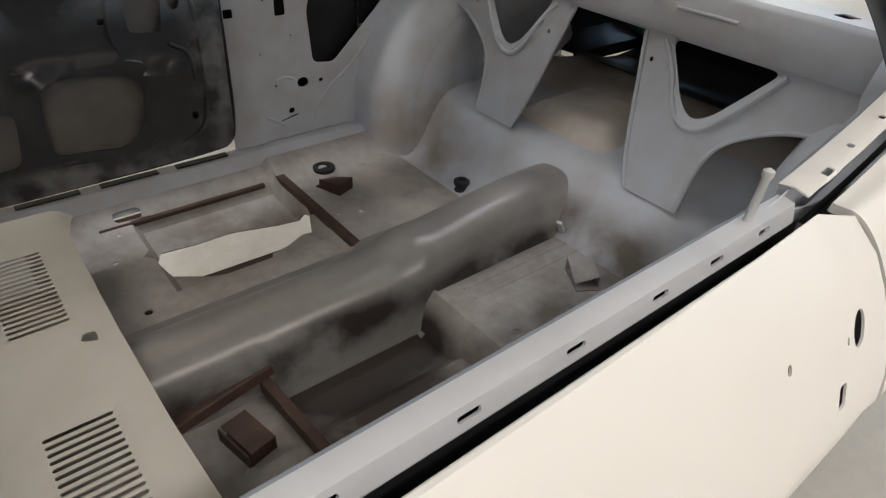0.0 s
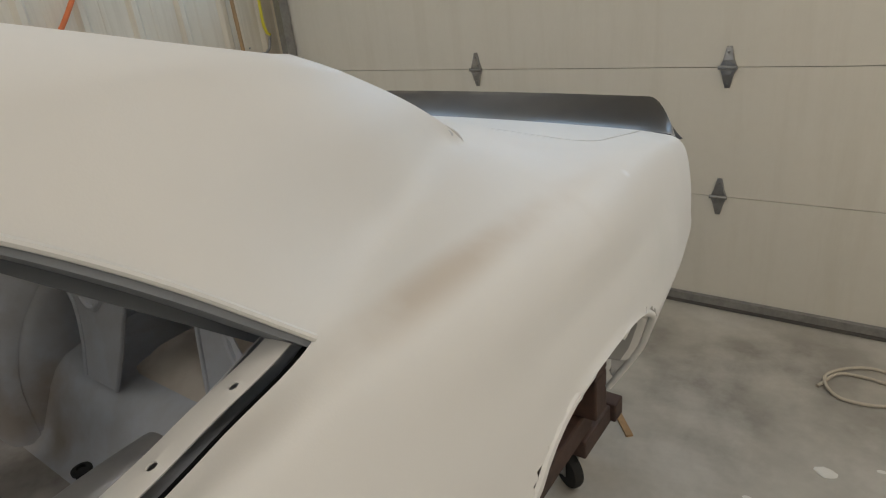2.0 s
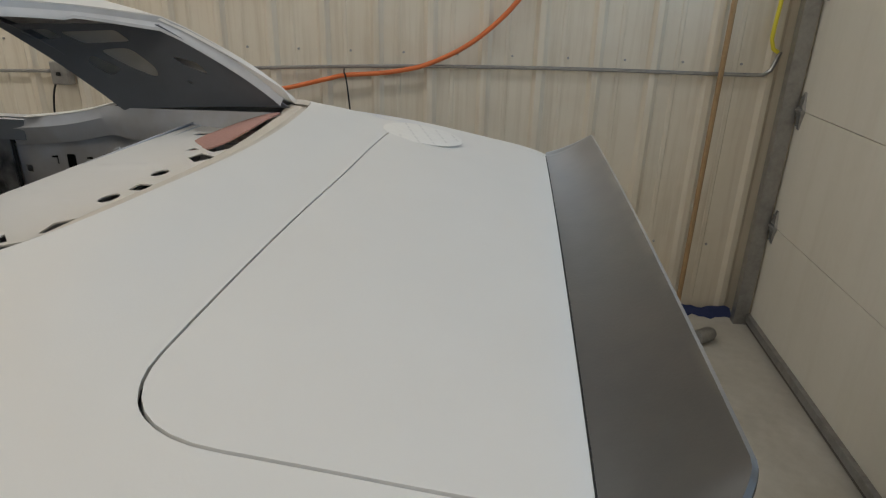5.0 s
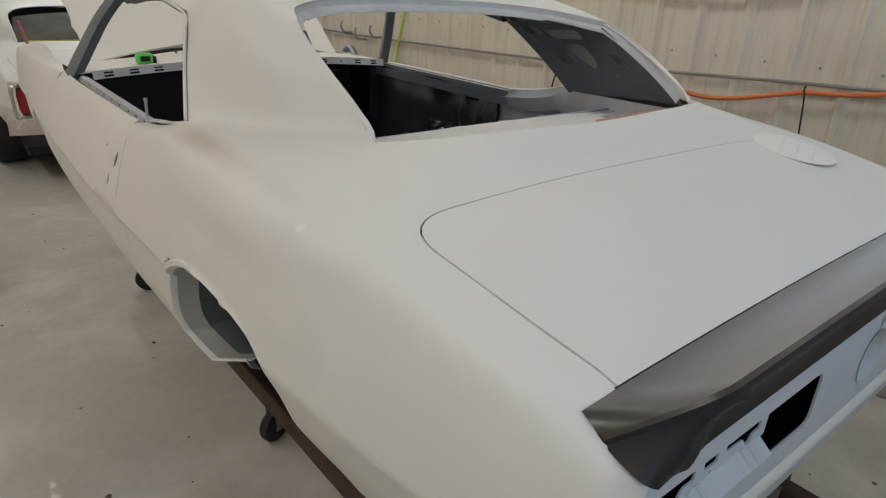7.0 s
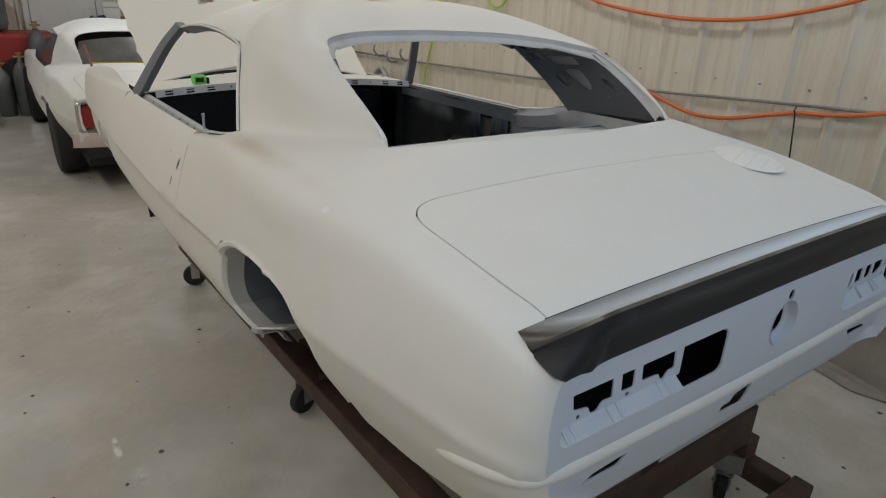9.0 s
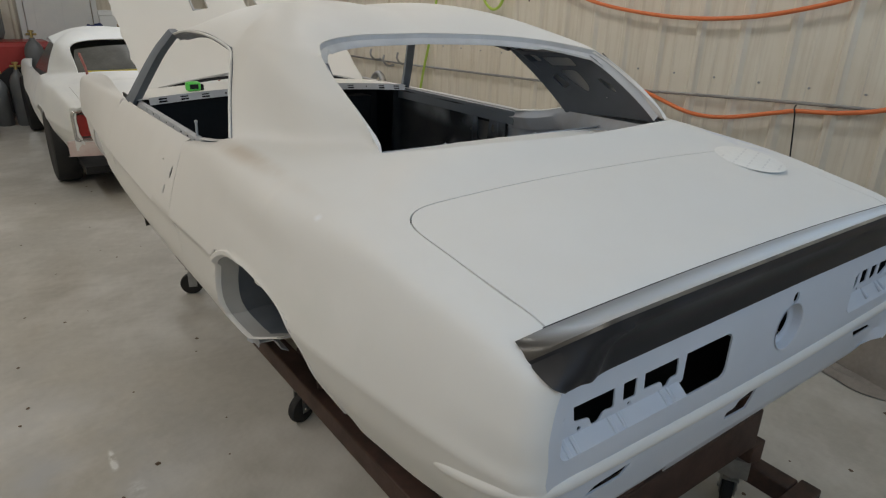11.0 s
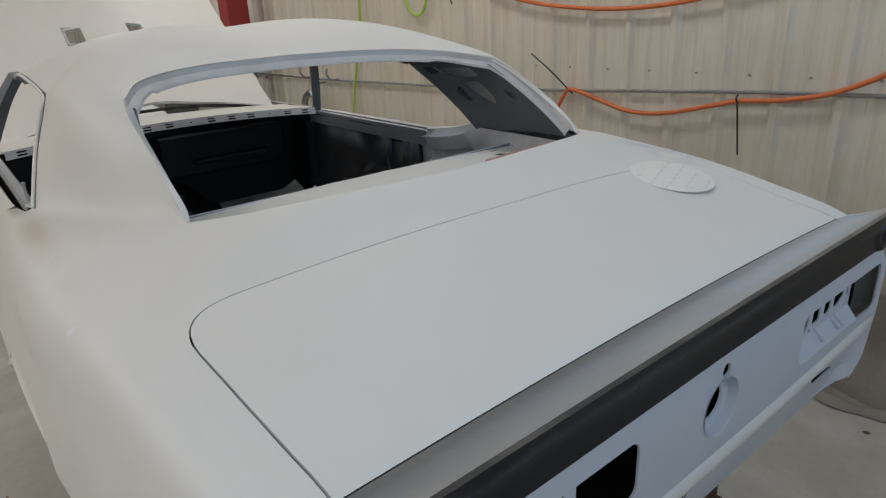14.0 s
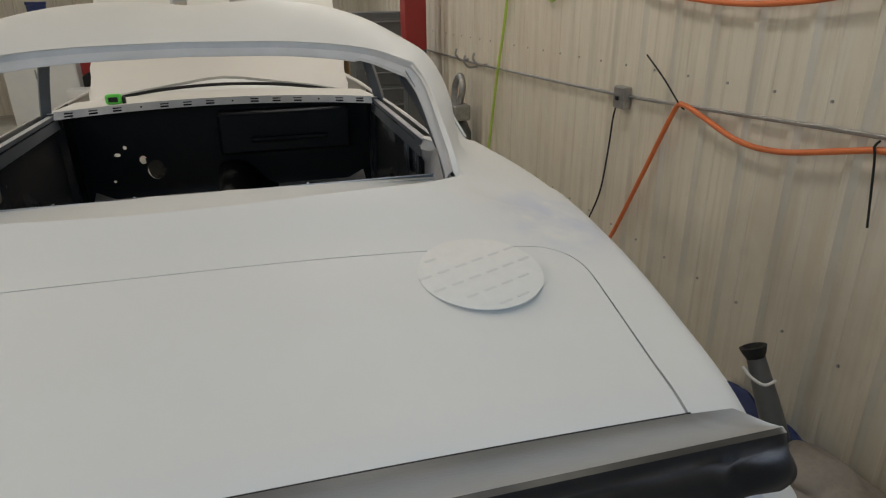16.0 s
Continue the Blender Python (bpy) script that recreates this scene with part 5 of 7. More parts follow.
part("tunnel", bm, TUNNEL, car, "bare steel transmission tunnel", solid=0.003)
bm = bmesh.new()
grid(bm, [[(x, y, z) for x in np.linspace(-0.545, 0.545, 20)] for y, z in ((0.31, 0.4975), (0.285, 0.503), (0.262, 0.522), (0.238, 0.58), (0.208, 0.642), (0.182, 0.680), (0.150, 0.704), (0.110, 0.714), (0.0, 0.722), (-0.12, 0.728), (-0.26, 0.735))])
part("seat_kickup", bm, INNER, car, "dusty grey rear seat kick-up", solid=0.003)
bm = bmesh.new()
box(bm, 0.20, 0.66, 0.676, 0.704, 0.478, 0.508)
part("cross_member", bm, RUST, car, "rusty floor cross member", smooth=False, bevel=0.004)
bm = bmesh.new()
box(bm, 0.62, 0.66, 0.74, 1.20, 0.478, 0.492)
part("patch_flange", bm, RUST, car, "rusty patch flange beside the opening", smooth=False, bevel=0.003)
for line in (((-0.125, 0.60), (-0.13, 0.40), (-0.13, 0.24)), ((-0.165, 0.60), (-0.17, 0.40), (-0.17, 0.24))):
    bm = bmesh.new()
    tube(bm, [(x, y, 0.5262) for x, y in line], 0.005, 20, 8)
    part("pressed_rib", bm, PAN, car)
bm = bmesh.new()
m = pose(-0.20, 1.075, 0.482, 0, 0, 4)
box(bm, -0.16, 0.135, -0.011, 0.011, -0.012, 0.020, m=m)
box(bm, 0.115, 0.135, -0.014, 0.014, 0.018, 0.040, m=m)
part("brace_bar", bm, RUST, car, "rusty welded brace bar", smooth=False, bevel=0.003)
bm = bmesh.new()
m = pose(-0.085, 1.20, 0.500, 0, 6, 96)
box(bm, -0.14, 0.14, -0.018, 0.018, -0.014, 0.014, m=m)
part("brace_bar", bm, RUST, car, "rusty welded brace bar", smooth=False, bevel=0.004)
for side in (-1, 1):
    bm = bmesh.new()
    grid(bm, [[(side * x, y, z) for y in np.linspace(0.22, 1.98, 26)] for x, z in ((0.66, 0.498), (0.684, 0.512), (0.695, 0.54), (0.712, 0.555), (0.752, 0.556), (0.758, 0.55), (0.760, 0.54))])
    part("sill", bm, INNER, car, "grey door sill", solid=0.003)
    bm = bmesh.new()
    for a, b in ((0.80, 0.95), (1.0, 1.15), (1.2, 1.35)):
        box(bm, side * 0.722, side * 0.746, a, b, 0.5565, 0.5600)
    part("sill_plate", bm, BLACK, car, smooth=False)

# trunk floor and rear structure
bm = sheet([(-0.50, -0.50), (0.50, -0.50), (0.50, -0.05), (-0.50, -0.05)], [], 0.06, lambda x, y: (x, y, 0.715 + 0.03 * math.exp(-((y + 0.25) / 0.12) ** 2) + 0.006 * math.sin(25 * x)))
part("trunk_floor", bm, TRUNK, car, "rust-brown dusty trunk floor", solid=0.003)
# Rear trunk floor coloured black: the trunk's shade is put into it.
bm = bmesh.new()
grid(bm, [[(x, y, z) for x in np.linspace(-0.50, 0.50, 14)] for y, z in ((-0.44, 0.728), (-0.50, 0.722), (-0.53, 0.690), (-0.70, 0.672), (-0.88, 0.690), (-0.93, 0.712), (-0.945, 0.735))])
part("trunk_well", bm, BLACK, car, "trunk well blackened for the trunk's shade", solid=0.003)
for side in (-1, 1):
    # Sides blackened too, so the lamp openings look into shade.
    bm = bmesh.new()
    grid(bm, [[(side * x, y, z) for y in np.linspace(-0.955, -0.43, 9)] for x, z in ((0.49, 0.690), (0.50, 0.726), (0.60, 0.722), (0.665, 0.74), (0.685, 0.80), (0.695, 0.92), (0.690, 1.04))])
    part("trunk_side", bm, BLACK, car, "trunk drop-off blackened for the trunk's shade", solid=0.002)
bm = bmesh.new()
rows = []
for v in np.linspace(0, 1, 22):
    row = []
    for u in np.linspace(0, 1, 30):
        rise = 0.048 * step01(min(u, 1 - u) / 0.22) * step01(min(v, 1 - v) / 0.24)
        row.append((HUMP[0] + (HUMP[1] - HUMP[0]) * u, HUMP[2] + (HUMP[3] - HUMP[2]) * v, 0.711 + rise))
    rows.append(row)
grid(bm, rows)
part("axle_hump", bm, TRUNK, car, "beige raised panel over the axle")


def tail_edge(z, side=-1):
    return side_x(-0.991, z) + lean(side, -0.991, z)


def tail_y(x, z):
    w = step01((tail_edge(z, x) - abs(x)) / 0.07)
    y = -0.991
    if z < 0.835:
        y += 0.016 * w * min(1.0, (0.835 - z) / 0.012)
    if z < 0.78:
        y += 0.16 * w * (0.78 - z)
    return y


TL = rounded(0.215, 0.688, 0.896, 1.000, 0.020, 4)
TR = rounded(0.324, 0.728, 0.884, 0.998, 0.020, 4)
tail_holes = [TR, [(-x, z) for x, z in TL][::-1], ring(0.022, 0.940, 0.054, 0.054, 32), ring(0.024, 1.010, 0.012, 0.013, 12)]
tail_holes += [soften([(s * 0.464, 0.786), (s * 0.563, 0.780), (s * 0.590, 0.763), (s * 0.487, 0.761)], 0.004) for s in (-1, 1)]
tail_holes += [soften([(-0.131, 0.741), (-0.131, 0.760), (-0.098, 0.763), (-0.094, 0.780), (-0.020, 0.790), (-0.038, 0.735)], 0.006), ring(-0.165, 0.800, 0.004, 0.005, 8), ring(-0.02, 0.812, 0.003, 0.003, 8)]
TAIL_OUT = [(-tail_edge(z), z) for z in np.linspace(0.72, 1.046, 22)]
TAIL_OUT += [(tail_edge(z, 1), z) for z in np.linspace(1.046, 0.72, 22)] + [(0.50, 0.700), (-0.50, 0.700)]
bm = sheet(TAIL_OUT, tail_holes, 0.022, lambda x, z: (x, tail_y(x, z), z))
tail = part("tail_panel", bm, TAIL_LIT_PRIMER, car, "primed tail panel with empty lamp openings", solid=0.004)
bm = bmesh.new()
dish = [(0.057, -0.001), (0.054, 0.000), (0.052, 0.006), (0.050, 0.018), (0.046, 0.021), (0.035, 0.021), (0.034, 0.024)]
grid(bm, [[(0.022 + r * math.cos(2 * math.pi * k / 40), -0.992 + d, 0.940 + r * math.sin(2 * math.pi * k / 40)) for k in range(41)] for r, d in dish])
part("lock_dish", bm, TAIL_LIT_PRIMER, tail, "primed dished surround of the lock hole")
LEFT_CUTS = [soften([(0.642, 0.990), (0.537, 0.982), (0.533, 0.932), (0.560, 0.934), (0.570, 0.918), (0.588, 0.918), (0.596, 0.936), (0.634, 0.942)], 0.006), soften([(0.514, 0.983), (0.477, 0.981), (0.474, 0.934), (0.509, 0.935)], 0.006), soften([(0.455, 0.980), (0.355, 0.979), (0.350, 0.934), (0.372, 0.934), (0.380, 0.920), (0.392, 0.920), (0.400, 0.936), (0.451, 0.938)], 0.006), ring(0.62, 0.924, 0.005, 0.005, 8), ring(0.490, 0.924, 0.005, 0.005, 8), soften([(0.684, 0.985), (0.664, 0.985), (0.666, 0.945), (0.684, 0.93)], 0.003)]
RIGHT_CUTS = [soften([(0.342, 0.968), (0.354, 0.982), (0.412, 0.984), (0.410, 0.936), (0.388, 0.918), (0.344, 0.918)], 0.008), soften([(0.430, 0.984), (0.464, 0.986), (0.464, 0.934), (0.430, 0.932)], 0.005), soften([(0.486, 0.986), (0.520, 0.987), (0.518, 0.940), (0.504, 0.932), (0.486, 0.938)], 0.005), soften([(0.534, 0.987), (0.582, 0.990), (0.586, 0.950), (0.556, 0.934), (0.536, 0.936)], 0.005), rounded(0.602, 0.612, 0.945, 0.988, 0.004, 3), ring(0.420, 0.922, 0.005, 0.005, 8), ring(0.600, 0.926, 0.005, 0.005, 8)]
for side, opening, cuts, plate, big, ribs in ((-1, TL, LEFT_CUTS, (0.328, 0.690), (0.205, 0.338), (0.66, 0.64, 0.545, 0.52, 0.40, 0.38)), (1, TR, RIGHT_CUTS, (0.322, 0.626), (0.622, 0.76), (0.45, 0.53, 0.55))):
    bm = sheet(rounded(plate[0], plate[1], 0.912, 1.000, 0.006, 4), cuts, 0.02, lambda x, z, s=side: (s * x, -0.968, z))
    part("lamp_plate", bm, TAIL_LIT_PRIMER, tail, "primed lamp mounting plate", solid=0.003)
    bm = bmesh.new()
    pl = dense(opening, 0.012)
    grid(bm, [[(side * x, -0.991, z) for x, z in pl + pl[:1]], [(side * x, -0.966, max(z, 0.916)) for x, z in pl + pl[:1]]])
    bmesh.ops.delete(bm, geom=[f for f in bm.faces if f.calc_center_median().z < 0.985 and big[0] < abs(f.calc_center_median().x) < big[1]], context='FACES')
    for rx in ribs:
        cyl(bm, (side * rx, -0.990, 0.897), (side * rx, -0.967, 0.916), 0.006, seg=8)
    part("lamp_tray", bm, TAIL_LIT_PRIMER, tail, "primed ribbed lamp tray", solid=0.002)
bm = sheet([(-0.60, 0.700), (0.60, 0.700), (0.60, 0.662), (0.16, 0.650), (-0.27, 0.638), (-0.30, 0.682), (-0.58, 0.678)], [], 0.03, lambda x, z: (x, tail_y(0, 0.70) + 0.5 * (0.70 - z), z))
part("lower_valance", bm, TAIL_LIT_PRIMER, car, "primed lower valance with a stepped lower edge", solid=0.003)


# ---- loose things in and on the car ----
def blob(bm, centre, size, seed, amp=0.25, seg=24):
    """A crumpled cloth heap: a squashed, folded dome with a flat foot."""
    g = bmesh.ops.create_icosphere(bm, subdivisions=4, radius=1.0)
    for v in g["verts"]:
        n = noise.fractal(v.co * 1.7 + Vector((seed, seed * 2, 0)), 1.0, 2.0, 4) * amp + abs(noise.noise(v.co * 3.1 + Vector((seed, 0, seed)))) * amp * 0.7
        p = v.co * (1 + n)
        p.z = max(p.z, 0.0) if p.z < 0.15 else p.z
        v.co = Vector((centre[0] + p.x * size[0], centre[1] + p.y * size[1], centre[2] + p.z * size[2]))


bm = bmesh.new()
blob(bm, (0.50, -0.905, 0.69), (0.085, 0.040, 0.25), 3.0)
tagged(part("floor_cloth", bm, GREEN_DARK, None, "crumpled dark green cloth heap on the trunk floor"), category="cloth")

# sanding discs
bm = bmesh.new()
z0 = deck_z(0.47, -0.60)
m = Matrix.Translation((0.489, -0.583, deck_z(0.489, -0.583) + 0.004)) @ Euler((math.atan2(ZT(-0.5) - ZT(-0.7), 0.2), 0.012, 0)).to_matrix().to_4x4()
lathe(bm, [(0.100, 0.0), (0.1015, 0.0005), (0.1015, 0.0015), (0.100, 0.0020)], m, 64)
disc = tagged(part("sanding_disc", bm, PAPER, None, "white backed round sanding disc lying on the trunk lid"), category="sanding disc")
PRINT = material("faint_print", (0.72, 0.71, 0.69), 0.8)
for i in range(26):
    a, b = -0.085 + 0.034 * (i % 6), -0.085 + 0.038 * (i // 6)
    if a * a + b * b < 0.0085:
        part("print_bar", boxed(a - 0.011, a + 0.011, b - 0.0025, b + 0.0025, 0.0022, 0.0025, m=m @ pose(0, 0, 0, 0, 0, 20)), PRINT, disc, smooth=False)
bm = bmesh.new()
m = pose(0.43, -0.110, 1.181, -18, 4, 0)
lathe(bm, [(0.120, 0.0), (0.122, 0.001), (0.122, 0.004), (0.120, 0.005)], m, 48)
for v in bm.verts:
    v.co.z += 0.9 * max(0, v.co.x - 0.45) ** 2 - 2.2 * max(0, 0.43 - v.co.x) ** 2
tagged(part("sanding_disc", bm, PINK, None, "worn pink sanding disc leaning in the rear window corner"), category="sanding disc")

# louvred cowl panel, sized and placed over the tunnel to fit the camera's view
COWL = material("dusty_beige_primer", (0.55, 0.53, 0.48), 0.6, grain=0.15, grain_scale=14, spots=0.5, spot_scale=5, dark=(0.44, 0.42, 0.37))
cowl = thing("fitted_cowl_panel", (0.03, 1.35, 0.655), "cream primed louvred cowl panel, placed over the tunnel to fit the view", "car panel")
lou = []
for c, s in ((0.205, 1), (-0.300, 1)):
    for i in range(17):
        x = c + (i - 8) * 0.0152
        lou.append(rounded(x - 0.0040, x + 0.0040, -0.004, 0.094, 0.0038, 3))


def cowl_z(x, y):
    z = 0.0
    for c in (0.205, -0.300):
        if abs(x - c) < 0.14 and abs(y - 0.045) < 0.062:
            z -= 0.007 * min(1, (0.14 - abs(x - c)) / 0.012) * min(1, (0.062 - abs(y - 0.045)) / 0.012)
    if y > 0.125:
        z -= 0.10 * (y - 0.125)
    if y < -0.050:
        z -= 12.0 * (-0.050 - y) ** 2
    return z


bm = sheet([(-0.50, -0.085), (-0.40, -0.078), (-0.25, -0.070), (0.0, -0.066), (0.25, -0.067), (0.36, -0.070), (0.43, -0.086), (0.47, -0.098), (0.475, 0.17), (0.2, 0.20), (-0.25, 0.20), (-0.50, 0.18)], lou + [soften([(-0.012, -0.030), (0.016, -0.032), (0.022, -0.012), (0.0, -0.004)], 0.006), ring(-0.30, 0.158, 0.010, 0.010, 10)], 0.02, lambda x, y: (x, y, cowl_z(x, y)))
part("panel_skin", bm, COWL, cowl, "cream primed louvred skin", solid=0.002)
bm = bmesh.new()
grid(bm, [[(x, 0.190 + 0.012 * math.sin(3 * x) + dy, dz) for x in np.linspace(-0.50, 0.475, 20)] for dy, dz in ((0.0, -0.004), (0.012, 0.006), (0.05, 0.004), (0.055, -0.015))])
part("front_flange", bm, COWL, cowl, solid=0.002)
for x0, x1 in ((-0.46, -0.40), (0.40, 0.44)):
    part("end_flange", boxed(x0, x1, -0.02, 0.02, -0.165, -0.004), COWL, cowl, "turned down end flange", smooth=False, bevel=0.003)

# small parts on the floor pan
bm = bmesh.new()
lathe(bm, [(0.020, 0.0), (0.021, 0.004), (0.018, 0.008), (0.018, 0.022), (0.024, 0.026), (0.024, 0.034), (0.020, 0.037), (0.012, 0.037), (0.011, 0.030), (0.002, 0.030)], pose(0.264, 0.280, 0.497), 24)
tagged(part("rubber_plug", bm, RUBBER, None, "black rubber plug with a brass ring standing on the floor pan"), category="plug")
bm = bmesh.new()
lathe(bm, [(0.032, 0.0), (0.034, 0.004), (0.034, 0.012), (0.026, 0.015), (0.020, 0.012), (0.018, 0.004)], pose(0.595, 0.556, 0.497), 24)
tagged(part("rubber_plug", bm, RUBBER, None, "flat black rubber grommet on the floor pan"), category="plug")


def belt_bracket(x, y, turn, mat, label):
    bm = bmesh.new()
    box(bm, -0.045, 0.045, -0.03, 0.03, 0, 0.003)
    box(bm, -0.045, -0.042, -0.03, 0.03, 0.003, 0.035)
    box(bm, -0.045, 0.03, 0.027, 0.030, 0.003, 0.03)
    grid(bm, [[(-0.045, -0.03, 0.036), (-0.045, 0.03, 0.036)], [(0.03, -0.03, 0.012), (0.03, 0.03, 0.028)]])
    bmesh.ops.transform(bm, matrix=pose(x, y, pan_z(x, y) + 0.003, 0, 0, turn), verts=bm.verts)
    return tagged(part("seat_bracket", bm, mat, None, label, smooth=False), category="bracket")


belt_bracket(0.485, 0.585, 20, RUST, "bent rusty steel seat bracket on the floor pan")
belt_bracket(-0.26, 0.34, 150, PAN, "bent grey steel seat bracket on the floor pan")
bm = bmesh.new()
m = pose(-0.185, 1.165, 0.466, 0, 0, 12)
for a in ((-0.045, 0.045, -0.03, 0.03, 0, 0.003), (-0.045, 0.045, -0.03, -0.027, 0.003, 0.03), (-0.045, 0.045, 0.027, 0.03, 0.003, 0.03), (-0.045, 0.045, -0.03, 0.022, 0.030, 0.033)):
    box(bm, *a, m=m)
tagged(part("rusty_bracket", bm, RUST, None, "rusty folded steel bracket lying on the floor pan", smooth=False), category="bracket")
# tape measure on the cowl
tape = thing("tape_measure", (-0.47, 1.76, 1.145), "bright green tape measure standing on the cowl", "tape measure")
bm = boxed(-0.035, 0.035, -0.02, 0.02, 0.0, 0.046)
part("case", bm, GREEN, tape, "bright green case", smooth=True, bevel=0.012)
part("grip", boxed(0.0355, 0.048, -0.016, 0.016, 0.0, 0.032), RUBBER, tape, "black grip", smooth=False, bevel=0.004)
part("side_plate", boxed(-0.02, 0.02, -0.0225, -0.0205, 0.012, 0.034), RUBBER, tape, "black side plate", smooth=False, bevel=0.001)

# ---- the rolling cart ----
cart = thing("body_cart", (0, 0, FLOOR), "rusty brown welded steel body cart on casters under the shell", "cart")


def beam(x0, x1, y0, y1, z0, z1, name="beam"):
    return part(name, boxed(x0, x1, y0, y1, z0, z1), RUST, cart, smooth=False, bevel=0.006)


for sx in (-1, 1):
    bm = boxed(-0.04, 0.04, -1.41, 1.41, 0.215, 0.295, m=pose(sx * 0.540, 0.61, 0, 0, 0, -sx * 1.05))
    part("beam", bm, RUST, cart, smooth=False, bevel=0.006)
    bm = bmesh.new()
    cyl(bm, (sx * 0.47, 0.25, 0.312), (sx * 0.545, 0.27, 0.312), 0.016, seg=14)
    part("tube_stub", bm, RUST, cart)
for y in (0.55, 1.92):
    beam(-0.49, 0.49, y - 0.04, y + 0.04, 0.217, 0.293, "cross_beam")
beam(-0.60, 0.485, -0.80, -0.72, 0.300, 0.443, "cross_beam")
beam(-0.60, -0.11, -0.80, -0.72, 0.446, 0.493, "spacer")
beam(-0.565, -0.495, -0.795, -0.725, 0.496, 0.70, "post")
beam(0.41, 0.48, -0.795, -0.725, 0.446, 0.70, "post")
for sx in (-1, 1):
    beam(sx * 0.46 - 0.03, sx * 0.46 + 0.03, 1.62, 1.70, 0.296, 0.53, "post")
    beam(sx * 0.53 - 0.035, sx * 0.53 + 0.035, -0.92, -0.72, 0.145, 0.212, "outrigger")
beam(-0.58, 0.58, -0.985, -0.922, 0.145, 0.214, "cross_beam")


def caster(x, y, turn, top):
    c = new("caster")
    c.parent = cart
    c.matrix_basis = pose(x, y, 0, 0, 0, turn)
    bm = bmesh.new()
    lathe(bm, [(0.030, -0.018), (0.058, -0.016), (0.062, -0.008), (0.062, 0.008), (0.058, 0.016), (0.030, 0.018)], pose(0.03, 0, 0.062, 90, 0, 0), 26)
    part("wheel", bm, RUBBER, c, "black caster wheel")
    bm = bmesh.new()
    for s in (-1, 1):
        box(bm, 0.0, 0.045, s * 0.024 - 0.002, s * 0.024 + 0.002, 0.05, 0.135)
    box(bm, -0.035, 0.045, -0.026, 0.026, 0.135, 0.141)
    cyl(bm, (0.0, 0, 0.14), (0.0, 0, 0.165), 0.026)
    box(bm, -0.05, 0.05, -0.045, 0.045, 0.165, top - FLOOR)
    cyl(bm, (0.03, -0.032, 0.062), (0.03, 0.032, 0.062), 0.008)
    part("fork", bm, GALV, c, "worn steel fork and plate", smooth=False)


for x, y, a, top in ((-0.485, 0.52, 200, 0.214), (-0.52, 1.95, 160, 0.214), (0.53, 0.52, 20, 0.214), (0.53, 1.95, 75, 0.214), (0.50, -0.74, 30, 0.214), (-0.47, -0.76, 150, 0.214)):
    caster(x, y, a, top)

# ---- the white coupe parked in front ----
PINK_PRIMER = material("pinkish_primer", (0.58, 0.42, 0.39), 0.6, grain=0.2, spots=0.7, spot_scale=5, dark=(0.66, 0.60, 0.57))
coupe = thing("parked_coupe", (-0.05, 5.1, FLOOR), "white two-door coupe with red tail lamp housing parked nose away", "car")
DZ = -0.30


def again(src, name, mat, label="", parent=None):
    me = src.data.copy()
    me.materials.clear()
    me.materials.append(mat)
    ob = new(name, me)
    for md in src.modifiers:
        q = ob.modifiers.new(md.name, 'SOLIDIFY')
        q.thickness, q.offset = 0.008, -1
    ob.parent = parent or coupe
    ob.location = (0, 0, DZ - FLOOR)
    if label:
        tagged(ob, label)
    return ob


again(shell, "body", WHITE_PAINT, "blotchy white painted body")
again(left_door, "door", WHITE_PAINT)
again(right_door, "door", WHITE_PAINT)
for f in [o for o in car.children if o.name.startswith("fender")]:
    again(f, "fender", WHITE_PAINT)
bm = sheet(lid, [], 0.05, lambda u, v: (u, v, deck_z(u, v) + DZ - FLOOR))
part("trunk_lid", bm, WHITE_PAINT, coupe, solid=0.01)
bm = bmesh.new()
gl = spline([(0.56, -0.21, 1.225), (0.556, -0.08, 1.325), (0.53, 0.055, 1.41)], 12)
grid(bm, [[(p[0] * u, p[1] + 0.10 * (1 - u * u) * (i / 11), p[2] + 0.035 * (1 - u * u) + DZ - FLOOR) for u in np.linspace(-1, 1, 16)] for i, p in enumerate(gl)])
part("rear_glass", bm, GLASS_DARK, coupe, "dusty dark rear window")
part("yellow_strip", boxed(-0.5, 0.5, -0.225, -0.215, 1.236 + DZ - FLOOR, 1.252 + DZ - FLOOR), YELLOW, coupe, "yellow masking strip", smooth=False)
